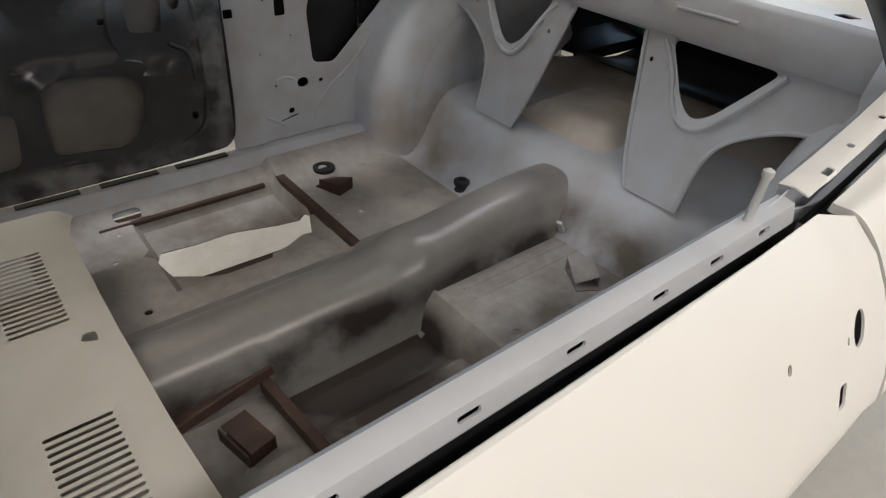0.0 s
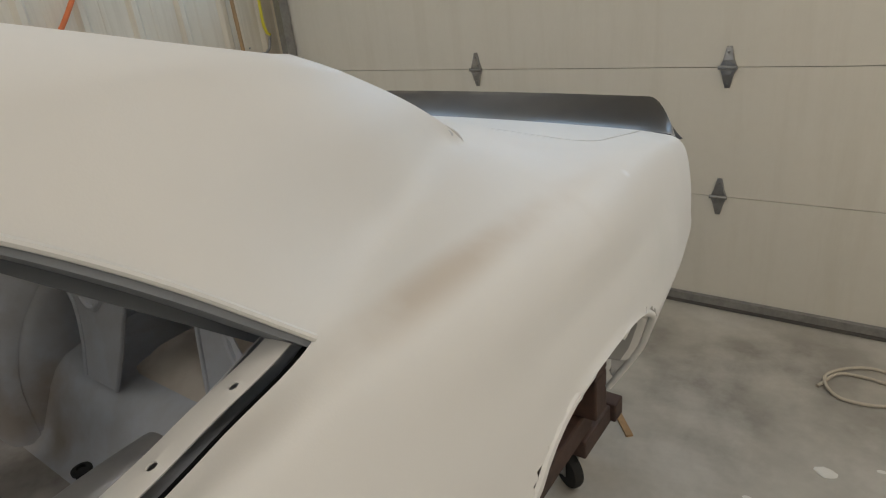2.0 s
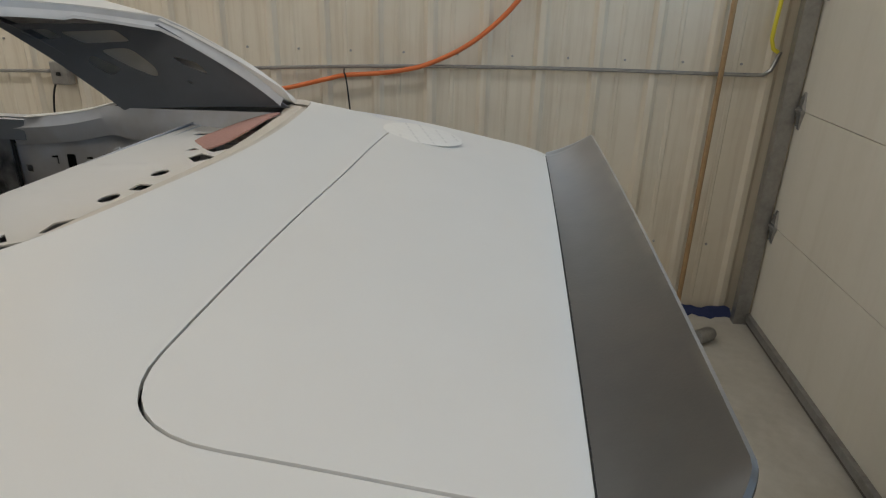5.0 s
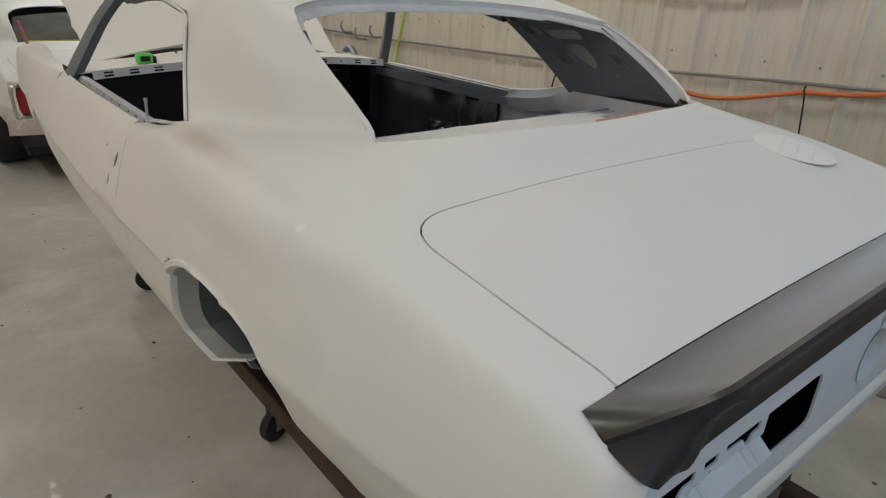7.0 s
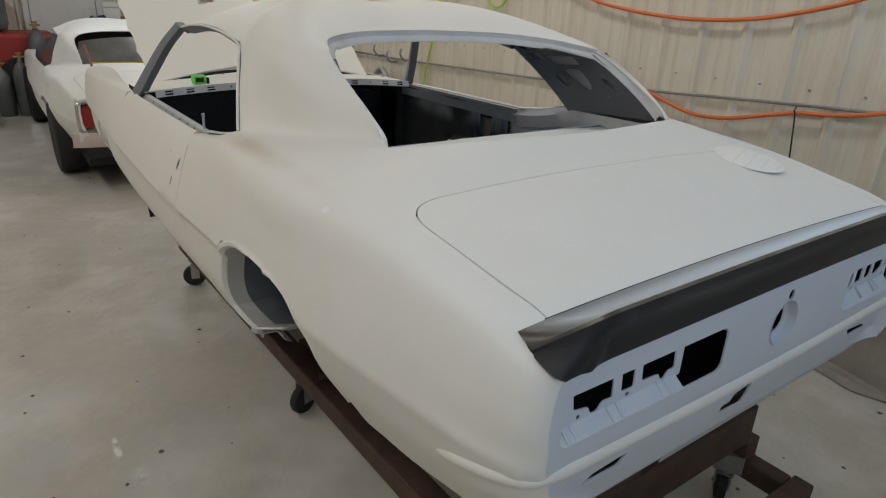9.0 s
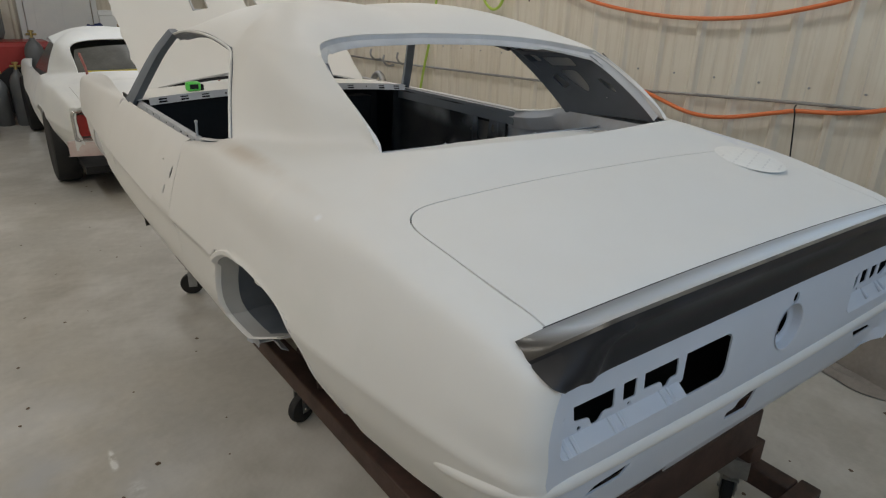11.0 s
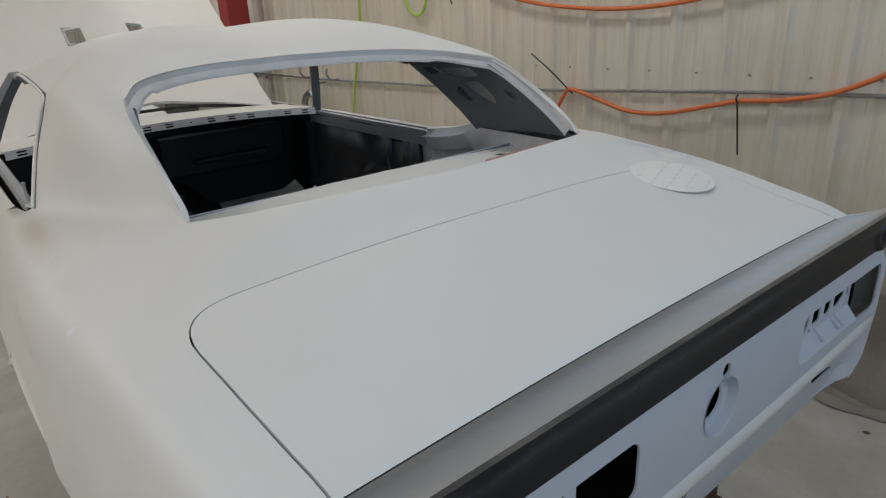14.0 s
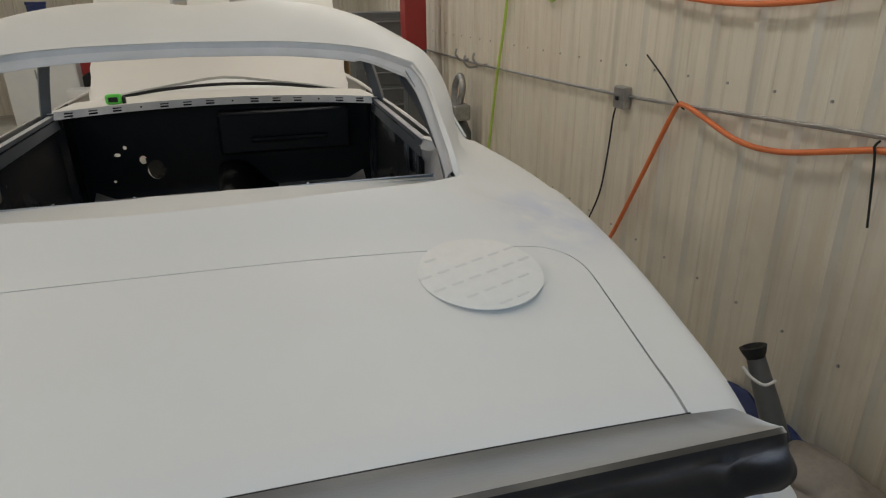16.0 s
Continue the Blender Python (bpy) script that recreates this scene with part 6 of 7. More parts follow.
for sx in (-1, 1):
    bm = bmesh.new()
    f = [bm.verts.new((sx * x, y, z + DZ - FLOOR)) for x, y, z in ((0.735, 0.34, 1.18), (0.745, 1.66, 1.12), (0.60, 1.30, 1.41), (0.615, 0.62, 1.41))]
    bm.faces.new(f)
    part("side_glass", bm, GLASS_DARK, coupe, "dark side window", solid=0.004)
    bm = bmesh.new()
    tube(bm, [(sx * 0.53, -0.60, 1.165 + DZ - FLOOR), (sx * 0.54, -0.58, 1.30 + DZ - FLOOR), (sx * 0.56, -0.50, 1.42 + DZ - FLOOR)], 0.010, 12, 8)
    part("lid_prop", bm, RED_OLD, coupe, "thin red prop rod")
    bm = bmesh.new()
    pl = rounded(0.47, 0.735, 0.80, 1.02, 0.03, 4)
    grid(bm, [[(sx * (0.60 + (x - 0.60) * q), y, 0.91 + (z - 0.91) * q + DZ - FLOOR) for x, z in pl + pl[:1]] for q, y in ((1.12, -0.985), (1.0, -0.995), (0.92, -0.985), (0.75, -0.93))])
    lamp = part("tail_lamp", bm, CHROME, coupe, "dull metal tail lamp surround", solid=0.004)
    bm = sheet([(sx * x, z + DZ - FLOOR) for x, z in rounded(0.49, 0.715, 0.825, 0.995, 0.025, 4)], [], 0.04, lambda x, z: (x, -0.962 - 0.010 * math.cos(9 * (z - 0.62)), z))
    part("lens", bm, RED, lamp, "faded red lens", solid=0.003)
bm = sheet([(-0.75, 1.05), (0.75, 1.05), (0.75, 0.72), (-0.75, 0.72)], [rounded(0.47, 0.735, 0.80, 1.02, 0.03, 4), [(-x, z) for x, z in rounded(0.47, 0.735, 0.80, 1.02, 0.03, 4)][::-1]], 0.06, lambda x, z: (x, -0.985, z + DZ - FLOOR))
part("tail_panel", bm, WHITE_PAINT, coupe, solid=0.004)
bm = bmesh.new()
grid(bm, [[(x, -1.03 + 0.06 * (x / 0.75) ** 4 + dy, z + DZ - FLOOR) for x in np.linspace(-0.80, 0.80, 24)] for dy, z in ((0.05, 0.785), (0.0, 0.78), (-0.01, 0.73), (0.0, 0.67), (0.08, 0.655))])
part("rear_bumper_bar", bm, PINK_PRIMER, coupe, "pinkish primed rear bumper skin", solid=0.004)
part("cabin_floor", boxed(-0.70, 0.70, -0.9, 3.4, 0.50 + DZ - FLOOR, 0.56 + DZ - FLOOR), BLACK, coupe, smooth=False)
part("front_glass", boxed(-0.55, 0.55, 1.30, 1.31, 1.12 + DZ - FLOOR, 1.42 + DZ - FLOOR), GLASS_DARK, coupe, smooth=False)
for sx in (-1, 1):
    for wy in (-0.085, 2.66):
        bm = bmesh.new()
        lathe(bm, [(0.19, -0.10), (0.28, -0.105), (0.318, -0.095), (0.330, -0.07), (0.331, 0.07), (0.318, 0.095), (0.28, 0.105), (0.19, 0.10)], pose(sx * 0.765, wy, 0.331, 0, 90, 0), 44)
        tyre = part("tyre", bm, RUBBER, coupe, "black road tyre")
        bm = bmesh.new()
        lathe(bm, [(0.192, -0.085), (0.185, 0.02), (0.12, 0.03), (0.06, 0.05), (0.03, 0.05)], pose(sx * 0.765, wy, 0.331, 0, sx * 90, 0), 32)
        part("rim", bm, GALV, tyre, "steel rim")

# ---- wall fittings ----
def wall_line(name, pts, r, mat, label, category, n=80, seg=8):
    bm = bmesh.new()
    tube(bm, pts, r, n, seg)
    return tagged(part(name, bm, mat, None, label), category=category)


WX = WALL_X - 0.018
wall_line("conduit", [(WX - 0.009, -1.98, 1.30), (WX - 0.009, -1.95, 1.215), (WX - 0.009, -1.86, 1.196), (WX - 0.009, -1.0, 1.193), (WX - 0.009, -0.1, 1.172), (WX - 0.009, 1.0, 1.115), (WX - 0.009, 1.7, 1.085), (WX - 0.009, 3.0, 1.055), (WX - 0.009, 4.2, 1.035), (WX - 0.009, 6.5, 1.03), (WX - 0.009, 9.4, 1.03)], 0.009, GALV, "thin galvanised conduit clipped along the ribbed wall", "conduit", 140)
jbox = thing("junction_box", (WX, 1.52, 1.08), "grey metal junction box on the conduit", "junction box")
part("body", boxed(-0.045, 0.0, -0.05, 0.05, -0.055, 0.06), GALV, jbox, smooth=False, bevel=0.005)
part("cover_plate", boxed(-0.050, -0.0455, -0.045, 0.045, -0.05, 0.055), GALV, jbox, smooth=False, bevel=0.002)
part("knob", boxed(-0.062, -0.0505, -0.01, 0.01, -0.01, 0.01), RUBBER, jbox, smooth=False, bevel=0.003)
wall_line("power_cord", [(WX - 0.03, 1.56, 1.04), (WX - 0.02, 1.60, 0.95), (WX - 0.01, 1.64, 0.75), (WX - 0.006, 1.70, 0.5), (WX - 0.006, 1.85, 0.22), (WX - 0.006, 1.92, 0.03)], 0.005, RUBBER, "black power cord hanging from the junction box", "cord")
wall_line("air_hose", [(WX - 0.05, 1.75, 0.02), (WX - 0.03, 1.62, 0.14), (WX - 0.025, 1.48, 0.34), (WX - 0.025, 1.25, 0.75), (WX - 0.03, 1.06, 1.08), (WX - 0.03, 1.0, 1.122), (WX - 0.03, 0.85, 1.09), (WX - 0.03, 0.62, 1.035), (WX - 0.03, 0.40, 1.040), (WX - 0.03, 0.12, 1.105), (WX - 0.03, 0.02, 1.128), (WX - 0.03, -0.2, 1.15), (WX - 0.03, -0.40, 1.20), (WX - 0.03, -0.62, 1.32), (WX - 0.03, -0.82, 1.52), (WX - 0.03, -0.98, 1.80), (WX - 0.03, -1.05, 2.2)], 0.0115, ORANGE, "orange rubber air hose looped along the wall", "hose", 160, 10)
wall_line("air_hose", [(WX - 0.03, 1.95, 1.80), (WX - 0.03, 1.55, 1.655), (WX - 0.03, 1.2, 1.585), (WX - 0.03, 0.75, 1.548), (WX - 0.03, 0.35, 1.565), (WX - 0.03, 0.0, 1.63), (WX - 0.03, -0.3, 1.72)], 0.0115, ORANGE, "orange rubber air hose hanging in a shallow loop", "hose", 80, 10)
wall_line("cable_tie", [(WX - 0.045, 1.30, 1.315), (WX - 0.04, 1.15, 1.22), (WX - 0.038, 1.02, 1.125), (WX - 0.02, 1.0, 1.10)], 0.004, RUBBER, "black cable tie sticking up from the hose", "cable tie", 20)
wall_line("cable_tie", [(WX - 0.02, 0.03, 1.155), (WX - 0.044, 0.025, 1.14), (WX - 0.042, 0.015, 1.10), (WX - 0.02, 0.0, 0.88)], 0.004, RUBBER, "long black cable tie hanging from the hose", "cable tie", 20)
wall_line("cable_tie", [(WX - 0.02, 2.2, 1.95), (WX - 0.02, 2.15, 1.78), (WX - 0.02, 2.05, 1.62)], 0.005, RUBBER, "black strap hanging on the wall", "strap", 20)
wall_line("garden_hose", [(WX - 0.02, 3.2, 2.4), (WX - 0.02, 3.22, 1.6), (WX - 0.02, 3.4, 1.0), (WX - 0.02, 3.55, 0.45), (WX - 0.04, 3.6, 0.05)], 0.011, GREEN_HOSE, "yellow-green hose hanging down the wall", "hose")
wall_line("garden_hose", [(WX - 0.02, 2.62, 2.4), (WX - 0.02, 2.60, 1.75), (WX - 0.02, 2.50, 1.57), (WX - 0.02, 2.36, 1.60), (WX - 0.02, 2.30, 1.85), (WX - 0.02, 2.32, 2.4)], 0.011, GREEN_HOSE, "yellow-green hose hanging in a loop", "hose")
bm = bmesh.new()
for y in np.arange(-1.9, 9.0, 0.262):
    for z in (1.24, 2.3, 0.35):
        cyl(bm, (WX + 0.020, y + 0.07, z), (WX + 0.012, y + 0.07, z), 0.006, seg=8)
tagged(part("wall_screws", bm, GALV, None, "rows of small screw heads in the wall lining", smooth=False), category="screws", kind="stuff")
wall_line("pole", [(1.90, -1.70, 0.0), (1.96, -1.72, 0.9), (2.01, -1.74, 1.9)], 0.012, WOOD, "thin brown wooden pole leaning on the wall", "pole", 12)
wall_line("extension_cord", [(2.0, -1.93, 2.3), (2.0, -1.93, 1.6), (1.99, -1.92, 1.35), (2.0, -1.96, 1.30)], 0.009, YELLOW, "yellow cord hanging beside the door track", "cord", 30)
bm = bmesh.new()
rows = []
for i in range(90):
    y = -2.0 + i * 0.0277
    a, h = 0.010 * math.sin(i * 1.13) + 0.006 * math.sin(i * 2.9), 0.034 + 0.010 * math.sin(i * 0.83) + 0.005 * math.sin(i * 2.1)
    rows.append([(1.955 + 1.6 * a, y, FLOOR + 0.001), (1.972 + a, y, FLOOR + 0.010 + 0.004 * math.sin(i * 1.7)), (1.990 + a, y, FLOOR + 0.6 * h), (2.008 + 0.5 * a, y, FLOOR + h), (2.027, y, FLOOR + 0.8 * h), (2.030, y, FLOOR + 0.002)])
grid(bm, rows)
tagged(part("masking_strip", bm, BLUE, None, "wrinkled dark blue masking strip along the wall foot"), category="masking strip")

# ---- things on the workshop floor ----
def draped_tarp(name, at, size, seed, label, hems=()):
    """A cloth bundle heaped against the wall: rolling folds over a mound, with loose hems on the floor."""
    t = thing(name, (at[0], at[1], FLOOR), label, "tarp")
    bm = bmesh.new()
    n = 84
    rows = []
    for i in range(n):
        row = []
        for j in range(n):
            u, v = i / (n - 1) * 2 - 1, j / (n - 1) * 2 - 1
            r = math.hypot(u, v)
            if r > 1.0:
                u, v, r = u / r, v / r, 1.0
            h = max(0.0, 1 - r ** 2.4) ** 0.62
            q = Vector((u * 1.6 + seed, v * 1.6, seed))
            sway = noise.noise(q * 0.8) * 3.0
            fold = 1.2 - 2.4 * abs(math.sin(2.6 * h + 1.6 * v - 0.9 * u + 0.5 * sway)) ** 0.8
            soft = noise.fractal(q * 1.6, 1.0, 2.0, 5)
            out = 1 + (0.17 * fold + 0.06 * soft) * min(1.0, 3 * h)
            z = size[2] * h * (1 + 0.09 * math.sin(4.0 * v + sway) + 0.06 * fold + 0.05 * soft)
            row.append((min(u * size[0] * out, WALL_X - 0.022 - at[0]), v * size[1] * out, 0.004 + max(0.0, z)))
        rows.append(row)
    grid(bm, rows)
    part("drape", bm, TARP, t, solid=-0.006, split=70)
    for k, line in enumerate(hems):
        pts = spline([(x - at[0], y - at[1], 0.0) for x, y in line], 40)
        d = np.gradient(pts, axis=0)
        out = np.stack([d[:, 1], -d[:, 0], 0 * d[:, 0]], 1) / np.linalg.norm(d, axis=1)[:, None]
        bm = bmesh.new()
        rows = []
        for w, z in ((-0.030, 0.004), (-0.020, 0.020), (0.0, 0.026), (0.020, 0.016), (0.030, 0.004)):
            rows.append([tuple(p + o * w * (1 + 0.25 * math.sin(0.7 * m + k)) + np.array((0, 0, z * (1 + 0.2 * math.sin(0.5 * m)))))
                         for m, (p, o) in enumerate(zip(pts, out))])
        grid(bm, rows)
        part("hem", bm, TARP, t, "loose folded hem lying on the concrete", solid=-0.004)
    return t


HEMS = [[(1.96 - 0.05 * i, -0.34 + 0.02 * i), (1.82 - 0.055 * i, -0.47), (1.765 - 0.06 * i, -0.66), (1.80 - 0.055 * i, -0.86), (1.95 - 0.03 * i, -1.06 - 0.03 * i)] for i in range(2)]
draped_tarp("tarp", (2.00, -0.77, 0), (0.24, 0.37, 0.64), 2.0, "crumpled grey-brown tarp heaped against the wall", HEMS)
bm = bmesh.new()
lathe(bm, [(0.034, 0), (0.036, 0.004), (0.036, 0.085), (0.030, 0.095), (0.026, 0.10), (0.026, 0.106), (0.010, 0.108)], pose(1.66, -1.745, FLOOR + 0.036, 90, 0, 35), 24)
tagged(part("paint_can", bm, GALV, None, "small battered metal can lying on the concrete"), category="can")
draped_tarp("tarp", (1.92, -0.20, 0), (0.15, 0.24, 0.075), 5.0, "low crumpled dusty cloth lying at the wall foot")
# vacuum nozzle leaning at the wall
nozzle = thing("vacuum_nozzle", (1.90, 0.03, FLOOR), "grey vacuum wand with a black mouth leaning by the wall", "vacuum nozzle")
nozzle.matrix_world = pose(1.925, 0.060, FLOOR + 0.014, -24, -9, 0)
bm = bmesh.new()
lathe(bm, [(0.040, 0.0), (0.046, 0.02), (0.042, 0.18), (0.036, 0.30), (0.034, 0.34)], Matrix(), 24)
part("body", bm, CYL, nozzle, "tapered grey body")
bm = bmesh.new()
lathe(bm, [(0.030, 0.335), (0.042, 0.36), (0.050, 0.385), (0.040, 0.388), (0.03, 0.37)], Matrix(), 18)
part("mouth", bm, RUBBER, nozzle, "black open mouth")
bm = bmesh.new()
tube(bm, [(-0.050, 0.02, 0.315), (-0.052, -0.02, 0.28), (-0.03, -0.05, 0.25), (0.02, -0.05, 0.25)], 0.006, 24)
part("grip", bm, PAPER, nozzle, "pale bent grip")
wall_line("rope", [(-1.08, -1.62, -0.012), (-1.15, -1.74, -0.012), (-1.32, -1.72, -0.012), (-1.30, -1.60, -0.012), (-1.15, -1.58, -0.012), (-1.10, -1.70, -0.006), (-1.25, -1.82, -0.012), (-1.5, -1.70, -0.012), (-1.8, -1.75, -0.012)], 0.006, ROPE, "pale rope lying in a loose coil on the concrete", "rope", 90)
bm = boxed(-0.10, 0.10, -0.012, 0.012, 0, 0.008, m=pose(-0.52, -1.12, FLOOR, 0, 0, -50))
tagged(part("wood_stick", bm, WOOD, None, "thin raw wooden stick on the concrete", smooth=False), category="stick")
rnd = random.Random(4)
bm = bmesh.new()
for i in range(150):
    x, y = rnd.uniform(-3.2, 1.6), rnd.uniform(-1.9, 5.0)
    if abs(x) < 0.55 and -0.9 < y < 1.9:
        continue
    s = rnd.choice((0.004, 0.006, 0.009))
    g = bmesh.ops.create_icosphere(bm, subdivisions=1, radius=s)
    for v in g["verts"]:
        v.co = Vector((x + v.co.x * rnd.uniform(0.8, 1.8), y + v.co.y * rnd.uniform(0.8, 1.8), FLOOR + 0.001 + max(0, v.co.z) * 0.5))
tagged(part("floor_debris", bm, material("brown_grit", (0.14, 0.10, 0.07), 0.9), None, "scattered brown grit and paint flakes on the concrete", smooth=False), category="debris", kind="stuff")
CHIP = material("white_chip", (0.75, 0.74, 0.70), 0.8)
for x, y, s in ((-1.16, -1.17, 0.022), (-1.25, -1.05, 0.010), (-1.30, -1.25, 0.008), (-0.98, -0.95, 0.008), (-2.1, 0.9, 0.02), (-1.9, 0.35, 0.03), (-2.0, 0.1, 0.02)):
    bm = bmesh.new()
    g = bmesh.ops.create_icosphere(bm, subdivisions=2, radius=s)
    for v in g["verts"]:
        v.co = Vector((x + v.co.x * 1.6, y + v.co.y, FLOOR + max(0, v.co.z) * 0.15 + 0.0005)) + Vector((noise.noise(v.co * 90) * s * 0.4, noise.noise(v.co * 70) * s * 0.4, 0))
    tagged(part("paint_flake", bm, CHIP, None, "dried white filler flake on the concrete"), category="paint flake")

# ---- far end of the workshop ----
def gas_cylinder(x, y, h, r):
    c = thing("gas_cylinder", (x, y, FLOOR), "tall grey welding gas cylinder with a brass valve", "gas cylinder", "gas cylinders")
    bm = bmesh.new()
    lathe(bm, [(r * 0.9, 0), (r, 0.02), (r, h - 0.16), (r * 0.92, h - 0.10), (r * 0.65, h - 0.04), (r * 0.3, h), (r * 0.28, h + 0.03)], Matrix(), 30)
    part("body", bm, CYL, c)
    bm = bmesh.new()
    cyl(bm, (0, 0, h + 0.03), (0, 0, h + 0.10), 0.018)
    cyl(bm, (-0.06, 0, h + 0.07), (0.06, 0, h + 0.07), 0.014)
    cyl(bm, (0, 0, h + 0.10), (0, 0, h + 0.12), 0.035)
    part("valve", bm, BRASS, c, "brass valve")
    return c


gas_cylinder(-0.66, 8.55, 1.02, 0.115)
gas_cylinder(-0.92, 8.2, 0.66, 0.10)
gas_cylinder(-1.14, 8.25, 0.58, 0.10)
truck = thing("pickup_truck", (-1.42, 9.15, FLOOR), "red and grey pickup truck seen behind the gas cylinders", "truck")
bm = bmesh.new()
box(bm, -1.0, 1.0, -0.35, 0.35, 0.40, 0.98)
part("body", bm, RED, truck, smooth=False, bevel=0.06)
bm = bmesh.new()
box(bm, -0.9, 0.5, -0.33, 0.33, 0.99, 1.48)
part("cab", bm, CYL, truck, smooth=False, bevel=0.10)
part("window", boxed(-0.70, 0.30, -0.345, -0.332, 1.06, 1.38), GLASS_DARK, truck, smooth=False, bevel=0.01)
for wx in (-0.6, 0.6):
    bm = bmesh.new()
    lathe(bm, [(0.2, -0.1), (0.34, -0.09), (0.35, 0), (0.34, 0.09), (0.2, 0.1)], pose(wx, -0.3, 0.35, 90, 0, 0), 30)
    part("wheel", bm, RUBBER, truck)
# Grey chest stands in for machinery of unclear shape.
chest = thing("tool_chest", (1.55, 6.2, FLOOR), "tall dull grey drawer chest standing in for machinery against the wall", "tool chest")
part("body", boxed(-0.30, 0.40, -0.25, 0.25, 0.0, 1.45), CYL, chest, smooth=False, bevel=0.01)
for i in range(7):
    z = 0.10 + i * 0.185
    d = part("drawer", boxed(-0.27, 0.37, -0.262, -0.2505, z, z + 0.17), CYL, chest, smooth=False, bevel=0.004)
    part("handle", boxed(-0.20, 0.30, -0.278, -0.2625, z + 0.13, z + 0.148), GALV, d, "steel drawer pull", smooth=False, bevel=0.003)
post = thing("lift_post", (1.75, 5.2, FLOOR), "red steel lift post beside the wall, lower half greyed to fit the view", "lift post")
part("column", boxed(-0.10, 0.12, -0.12, 0.12, 1.10, 3.2), RED, post, smooth=False, bevel=0.01)
# Lower column greyed to fit the camera's view through the side window.
part("base_column", boxed(-0.095, 0.115, -0.115, 0.115, 0.0, 1.10), CYL, post, "dull grey lower column", smooth=False, bevel=0.01)
part("foot", boxed(-0.22, 0.22, -0.22, 0.22, 0.0, 0.02), CYL, post, smooth=False)
for i, (y, z) in enumerate(((4.2, 1.10), (3.95, 1.06), (3.7, 1.10))):
    bm = bmesh.new()
    tube(bm, [(WX, y, z - 0.05), (WX - 0.08, y - 0.01, z - 0.05), (WX - 0.13, y - 0.02, z), (WX - 0.12, y - 0.02, z + 0.05)], 0.010, 20)
    tagged(part("wall_hook", bm, GALV, None, "bent steel hook on the wall"), category="hook", group="wall hooks")
rack = thing("hose_reel", (1.86, 4.0, FLOOR), "grey pump stand with coiled hoses by the wall", "pump")
bm = bmesh.new()
tube(bm, [(0, 0, 0.62), (0.02, -0.10, 0.85), (0.03, 0.0, 0.95), (0.02, 0.12, 0.85), (0.0, 0.10, 0.6)], 0.03, 30)
part("hose", bm, GALV, rack, "grey ribbed hose")
bm = bmesh.new()
lathe(bm, [(0.12, 0.0), (0.13, 0.02), (0.13, 0.45), (0.09, 0.55), (0.05, 0.58)], Matrix(), 24)
part("tank", bm, CYL, rack, "grey tank")
bm = bmesh.new()
box(bm, -0.08, 0.08, -0.16, 0.16, 0.58, 0.72)
part("motor", bm, GALV, rack, smooth=False, bevel=0.02)
bench = thing("workbench", (0.2, 8.9, FLOOR), "cluttered wooden workbench along the back wall", "workbench")
part("top", boxed(-0.6, 1.4, -0.3, 0.3, 0.86, 0.91), WOOD, bench, smooth=False, bevel=0.005)
for bx in (-0.55, 1.33):
    for by in (-0.26, 0.2):
        part("leg", boxed(bx, bx + 0.07, by, by + 0.07, 0.0, 0.86), WOOD, bench, smooth=False)
bm = bmesh.new()
blob(bm, (0.1, 8.85, 0.89), (0.22, 0.16, 0.28), 11.0)
tagged(part("floor_cloth", bm, BLUE, None, "crumpled blue tarp bundle on the workbench"), category="cloth")
door1 = thing("door_1", (-0.20, BACK_Y - 0.02, FLOOR), "white panelled door in the back wall, closed", "door", kind="structure")
part("leaf", boxed(-0.42, 0.42, -0.05, -0.01, 0.005, 2.03), WHITE_PAINT, door1, smooth=False, bevel=0.004)
for px in (-0.30, 0.05):
    for pz, ph in ((0.2, 0.7), (1.05, 0.8)):
        part("panel", boxed(px, px + 0.26, -0.056, -0.0505, pz, pz + ph), WHITE_PAINT, door1, smooth=False, bevel=0.004)
part("frame", boxed(-0.50, -0.43, -0.06, -0.005, 0.0, 2.10), WHITE_PAINT, door1, smooth=False)
part("frame", boxed(0.43, 0.50, -0.06, -0.005, 0.0, 2.10), WHITE_PAINT, door1, smooth=False)
part("door_handle", boxed(0.32, 0.38, -0.10, -0.0505, 1.0, 1.03), GALV, door1, "steel handle", smooth=False, bevel=0.004)

# clutter at the back
def storage_box(x, y, z, w, d, h, turn, mat, label, name="storage_box"):
    b = thing(name, (x, y, z), label, "box")
    b.matrix_world = pose(x, y, z, 0, 0, turn)
    part("body", boxed(-w / 2, w / 2, -d / 2, d / 2, 0, h * 0.86), mat, b, smooth=False, bevel=0.006)
    part("lid", boxed(-w / 2 - 0.008, w / 2 + 0.008, -d / 2 - 0.008, d / 2 + 0.008, h * 0.865, h), mat, b, smooth=False, bevel=0.004)
    return b


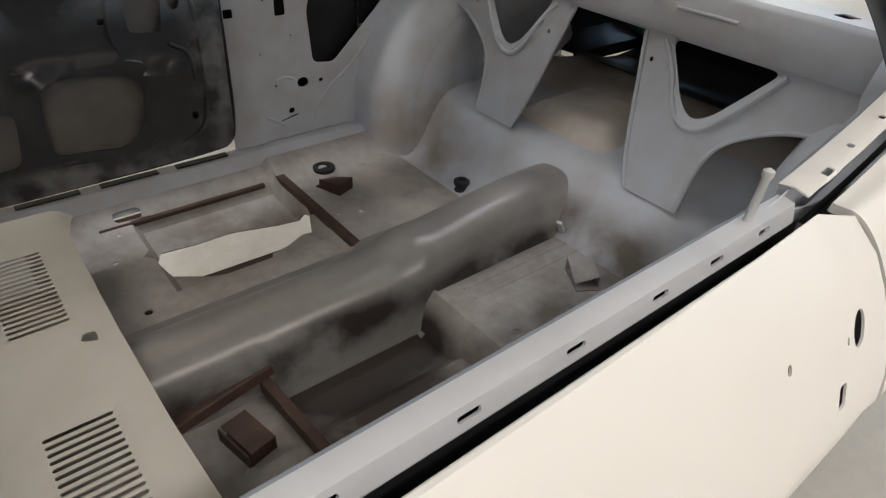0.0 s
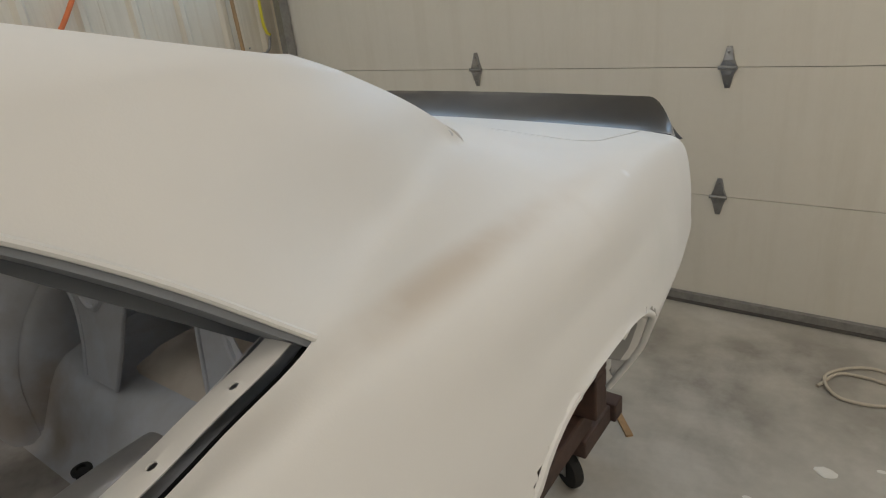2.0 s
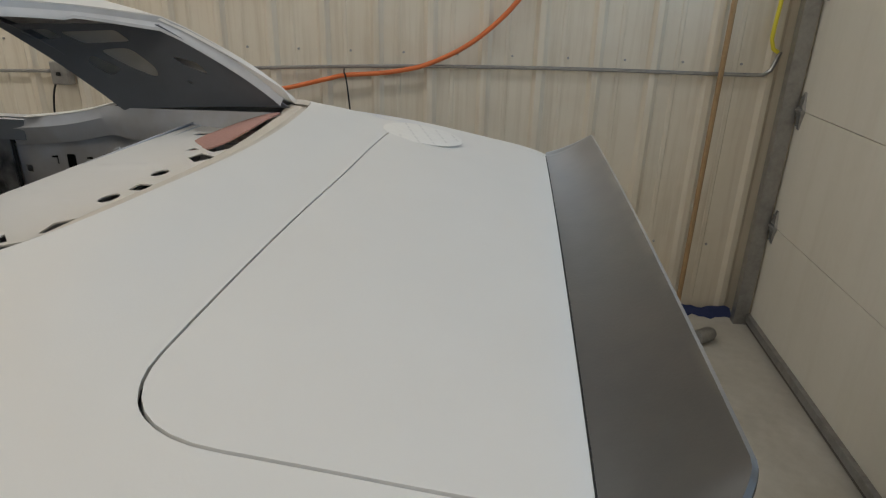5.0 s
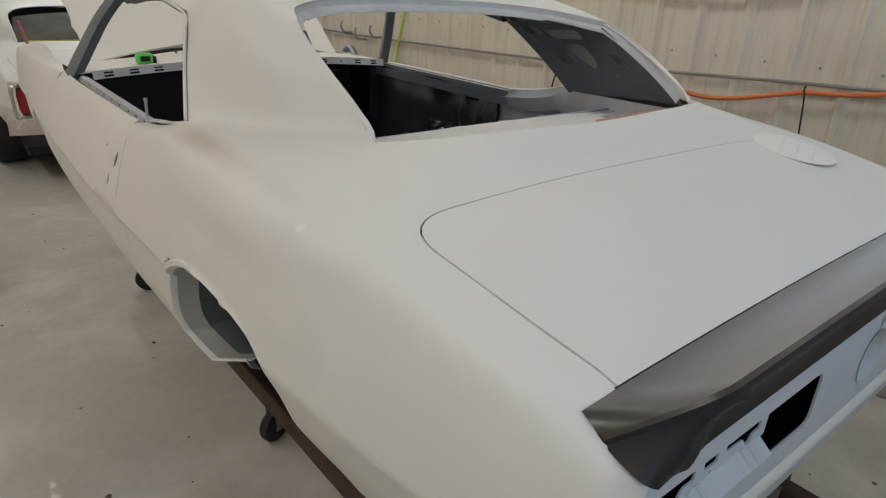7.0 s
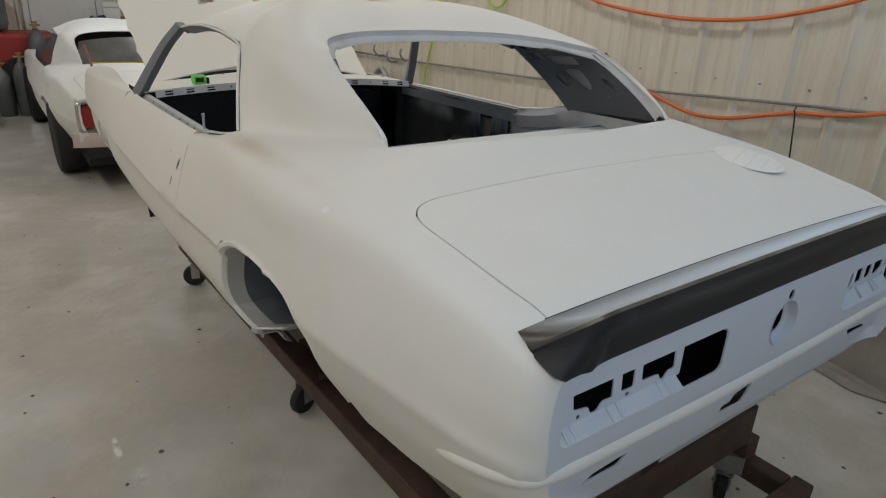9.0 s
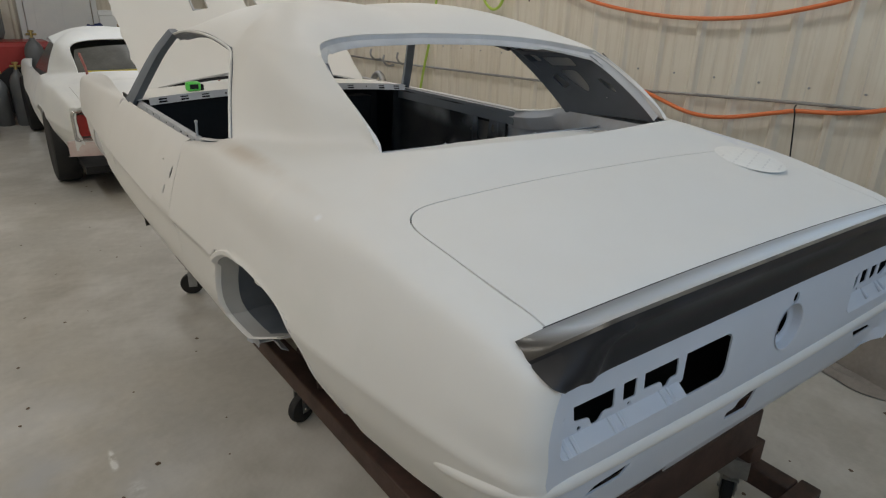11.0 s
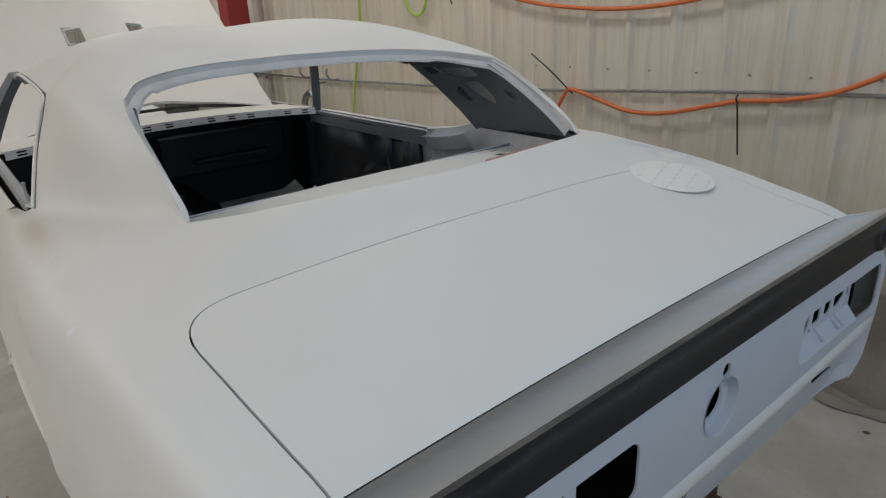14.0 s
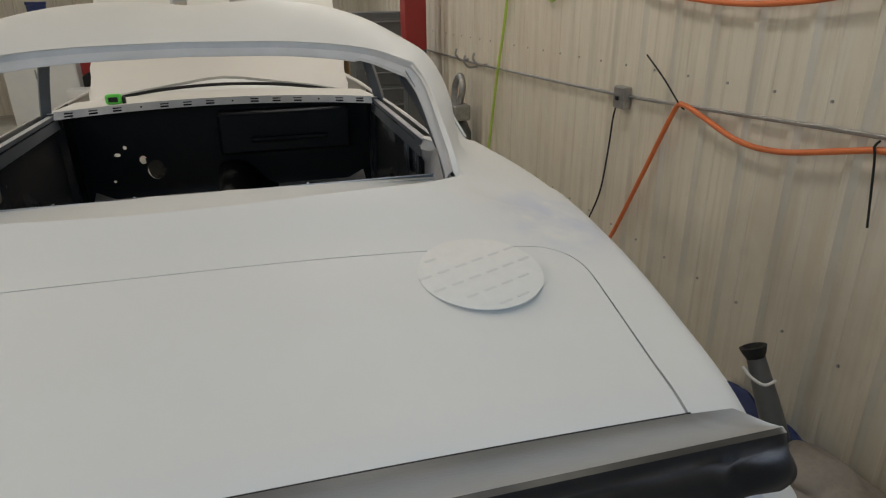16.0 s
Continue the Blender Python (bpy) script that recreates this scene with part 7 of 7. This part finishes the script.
storage_box(-1.90, 7.3, FLOOR, 0.42, 0.30, 0.30, 10, RED, "red plastic storage box on the concrete")
storage_box(-1.55, 7.5, FLOOR, 0.36, 0.30, 0.42, -8, BOX_PAPER, "brown cardboard box on the concrete")
storage_box(-1.95, 7.8, FLOOR, 0.50, 0.36, 0.55, 4, WHITE_PAINT, "white storage box behind the red one")
storage_box(0.62, 8.85, FLOOR + 0.91, 0.34, 0.28, 0.30, 12, BOX_PAPER, "brown cardboard box on the workbench")
storage_box(0.34, 9.0, FLOOR + 0.91, 0.22, 0.20, 0.48, -6, WHITE_PAINT, "tall white carton on the workbench")
storage_box(-2.62, 8.75, FLOOR + 1.30, 0.22, 0.20, 0.30, 20, BLUE, "dark blue box on the white cabinet")
bm = bmesh.new()
lathe(bm, [(0.16, 0.0), (0.17, 0.01), (0.17, 0.18), (0.176, 0.19), (0.17, 0.20), (0.17, 0.40), (0.176, 0.41), (0.17, 0.42), (0.17, 0.57), (0.165, 0.58), (0.15, 0.57)], pose(-1.60, 7.95, FLOOR), 30)
tagged(part("drum", bm, BLUE, None, "blue steel drum on the concrete"), category="drum")
cab = thing("storage_cabinet", (-2.7, 8.8, FLOOR), "white steel storage cabinet against the back", "cabinet")
part("body", boxed(-0.45, 0.45, -0.25, 0.25, 0.0, 1.30), WHITE_PAINT, cab, smooth=False, bevel=0.006)
for sx in (-1, 1):
    d = part("door", boxed(min(0.004 * sx, 0.44 * sx), max(0.004 * sx, 0.44 * sx), -0.27, -0.2505, 0.06, 1.28), WHITE_PAINT, cab, smooth=False, bevel=0.003)
    part("handle", boxed(sx * 0.05 - 0.008, sx * 0.05 + 0.008, -0.295, -0.2705, 0.62, 0.74), GALV, d, "steel handle", smooth=False, bevel=0.003)
bm = bmesh.new()
for i, (x, h) in enumerate(((0.08, 0.42), (0.16, 0.55), (0.24, 0.36))):
    box(bm, x - 0.012, x + 0.012, 9.54, 9.56, 1.25 - h * 0.3, 1.25 + h * 0.7)
    box(bm, x - 0.045, x + 0.045, 9.53, 9.57, 1.25 - h * 0.5, 1.25 - h * 0.3)
tagged(part("hanging_tool", bm, WOOD, None, "wooden-handled tools hung on the back wall", smooth=False), category="tool", kind="stuff")

# ---- lamps ----
def fixture(x, y, power, colour):
    f = thing("ceiling_light", (x, y, TOP_Z), "white fluorescent strip light under the ceiling", "light", "strip lights")
    part("housing", boxed(-0.10, 0.10, -1.22, 1.22, -0.045, -0.001), WHITE_PAINT, f, smooth=False, bevel=0.005)
    ceiling_tube(x, y, TOP_Z - 0.055, power, 2.4, colour)


WARM, COOL = (1.0, 0.95, 0.88), (0.90, 0.95, 1.0)
for lx, ly, pw, col in LAMPS(WARM, COOL):
    fixture(lx, ly, pw, col)
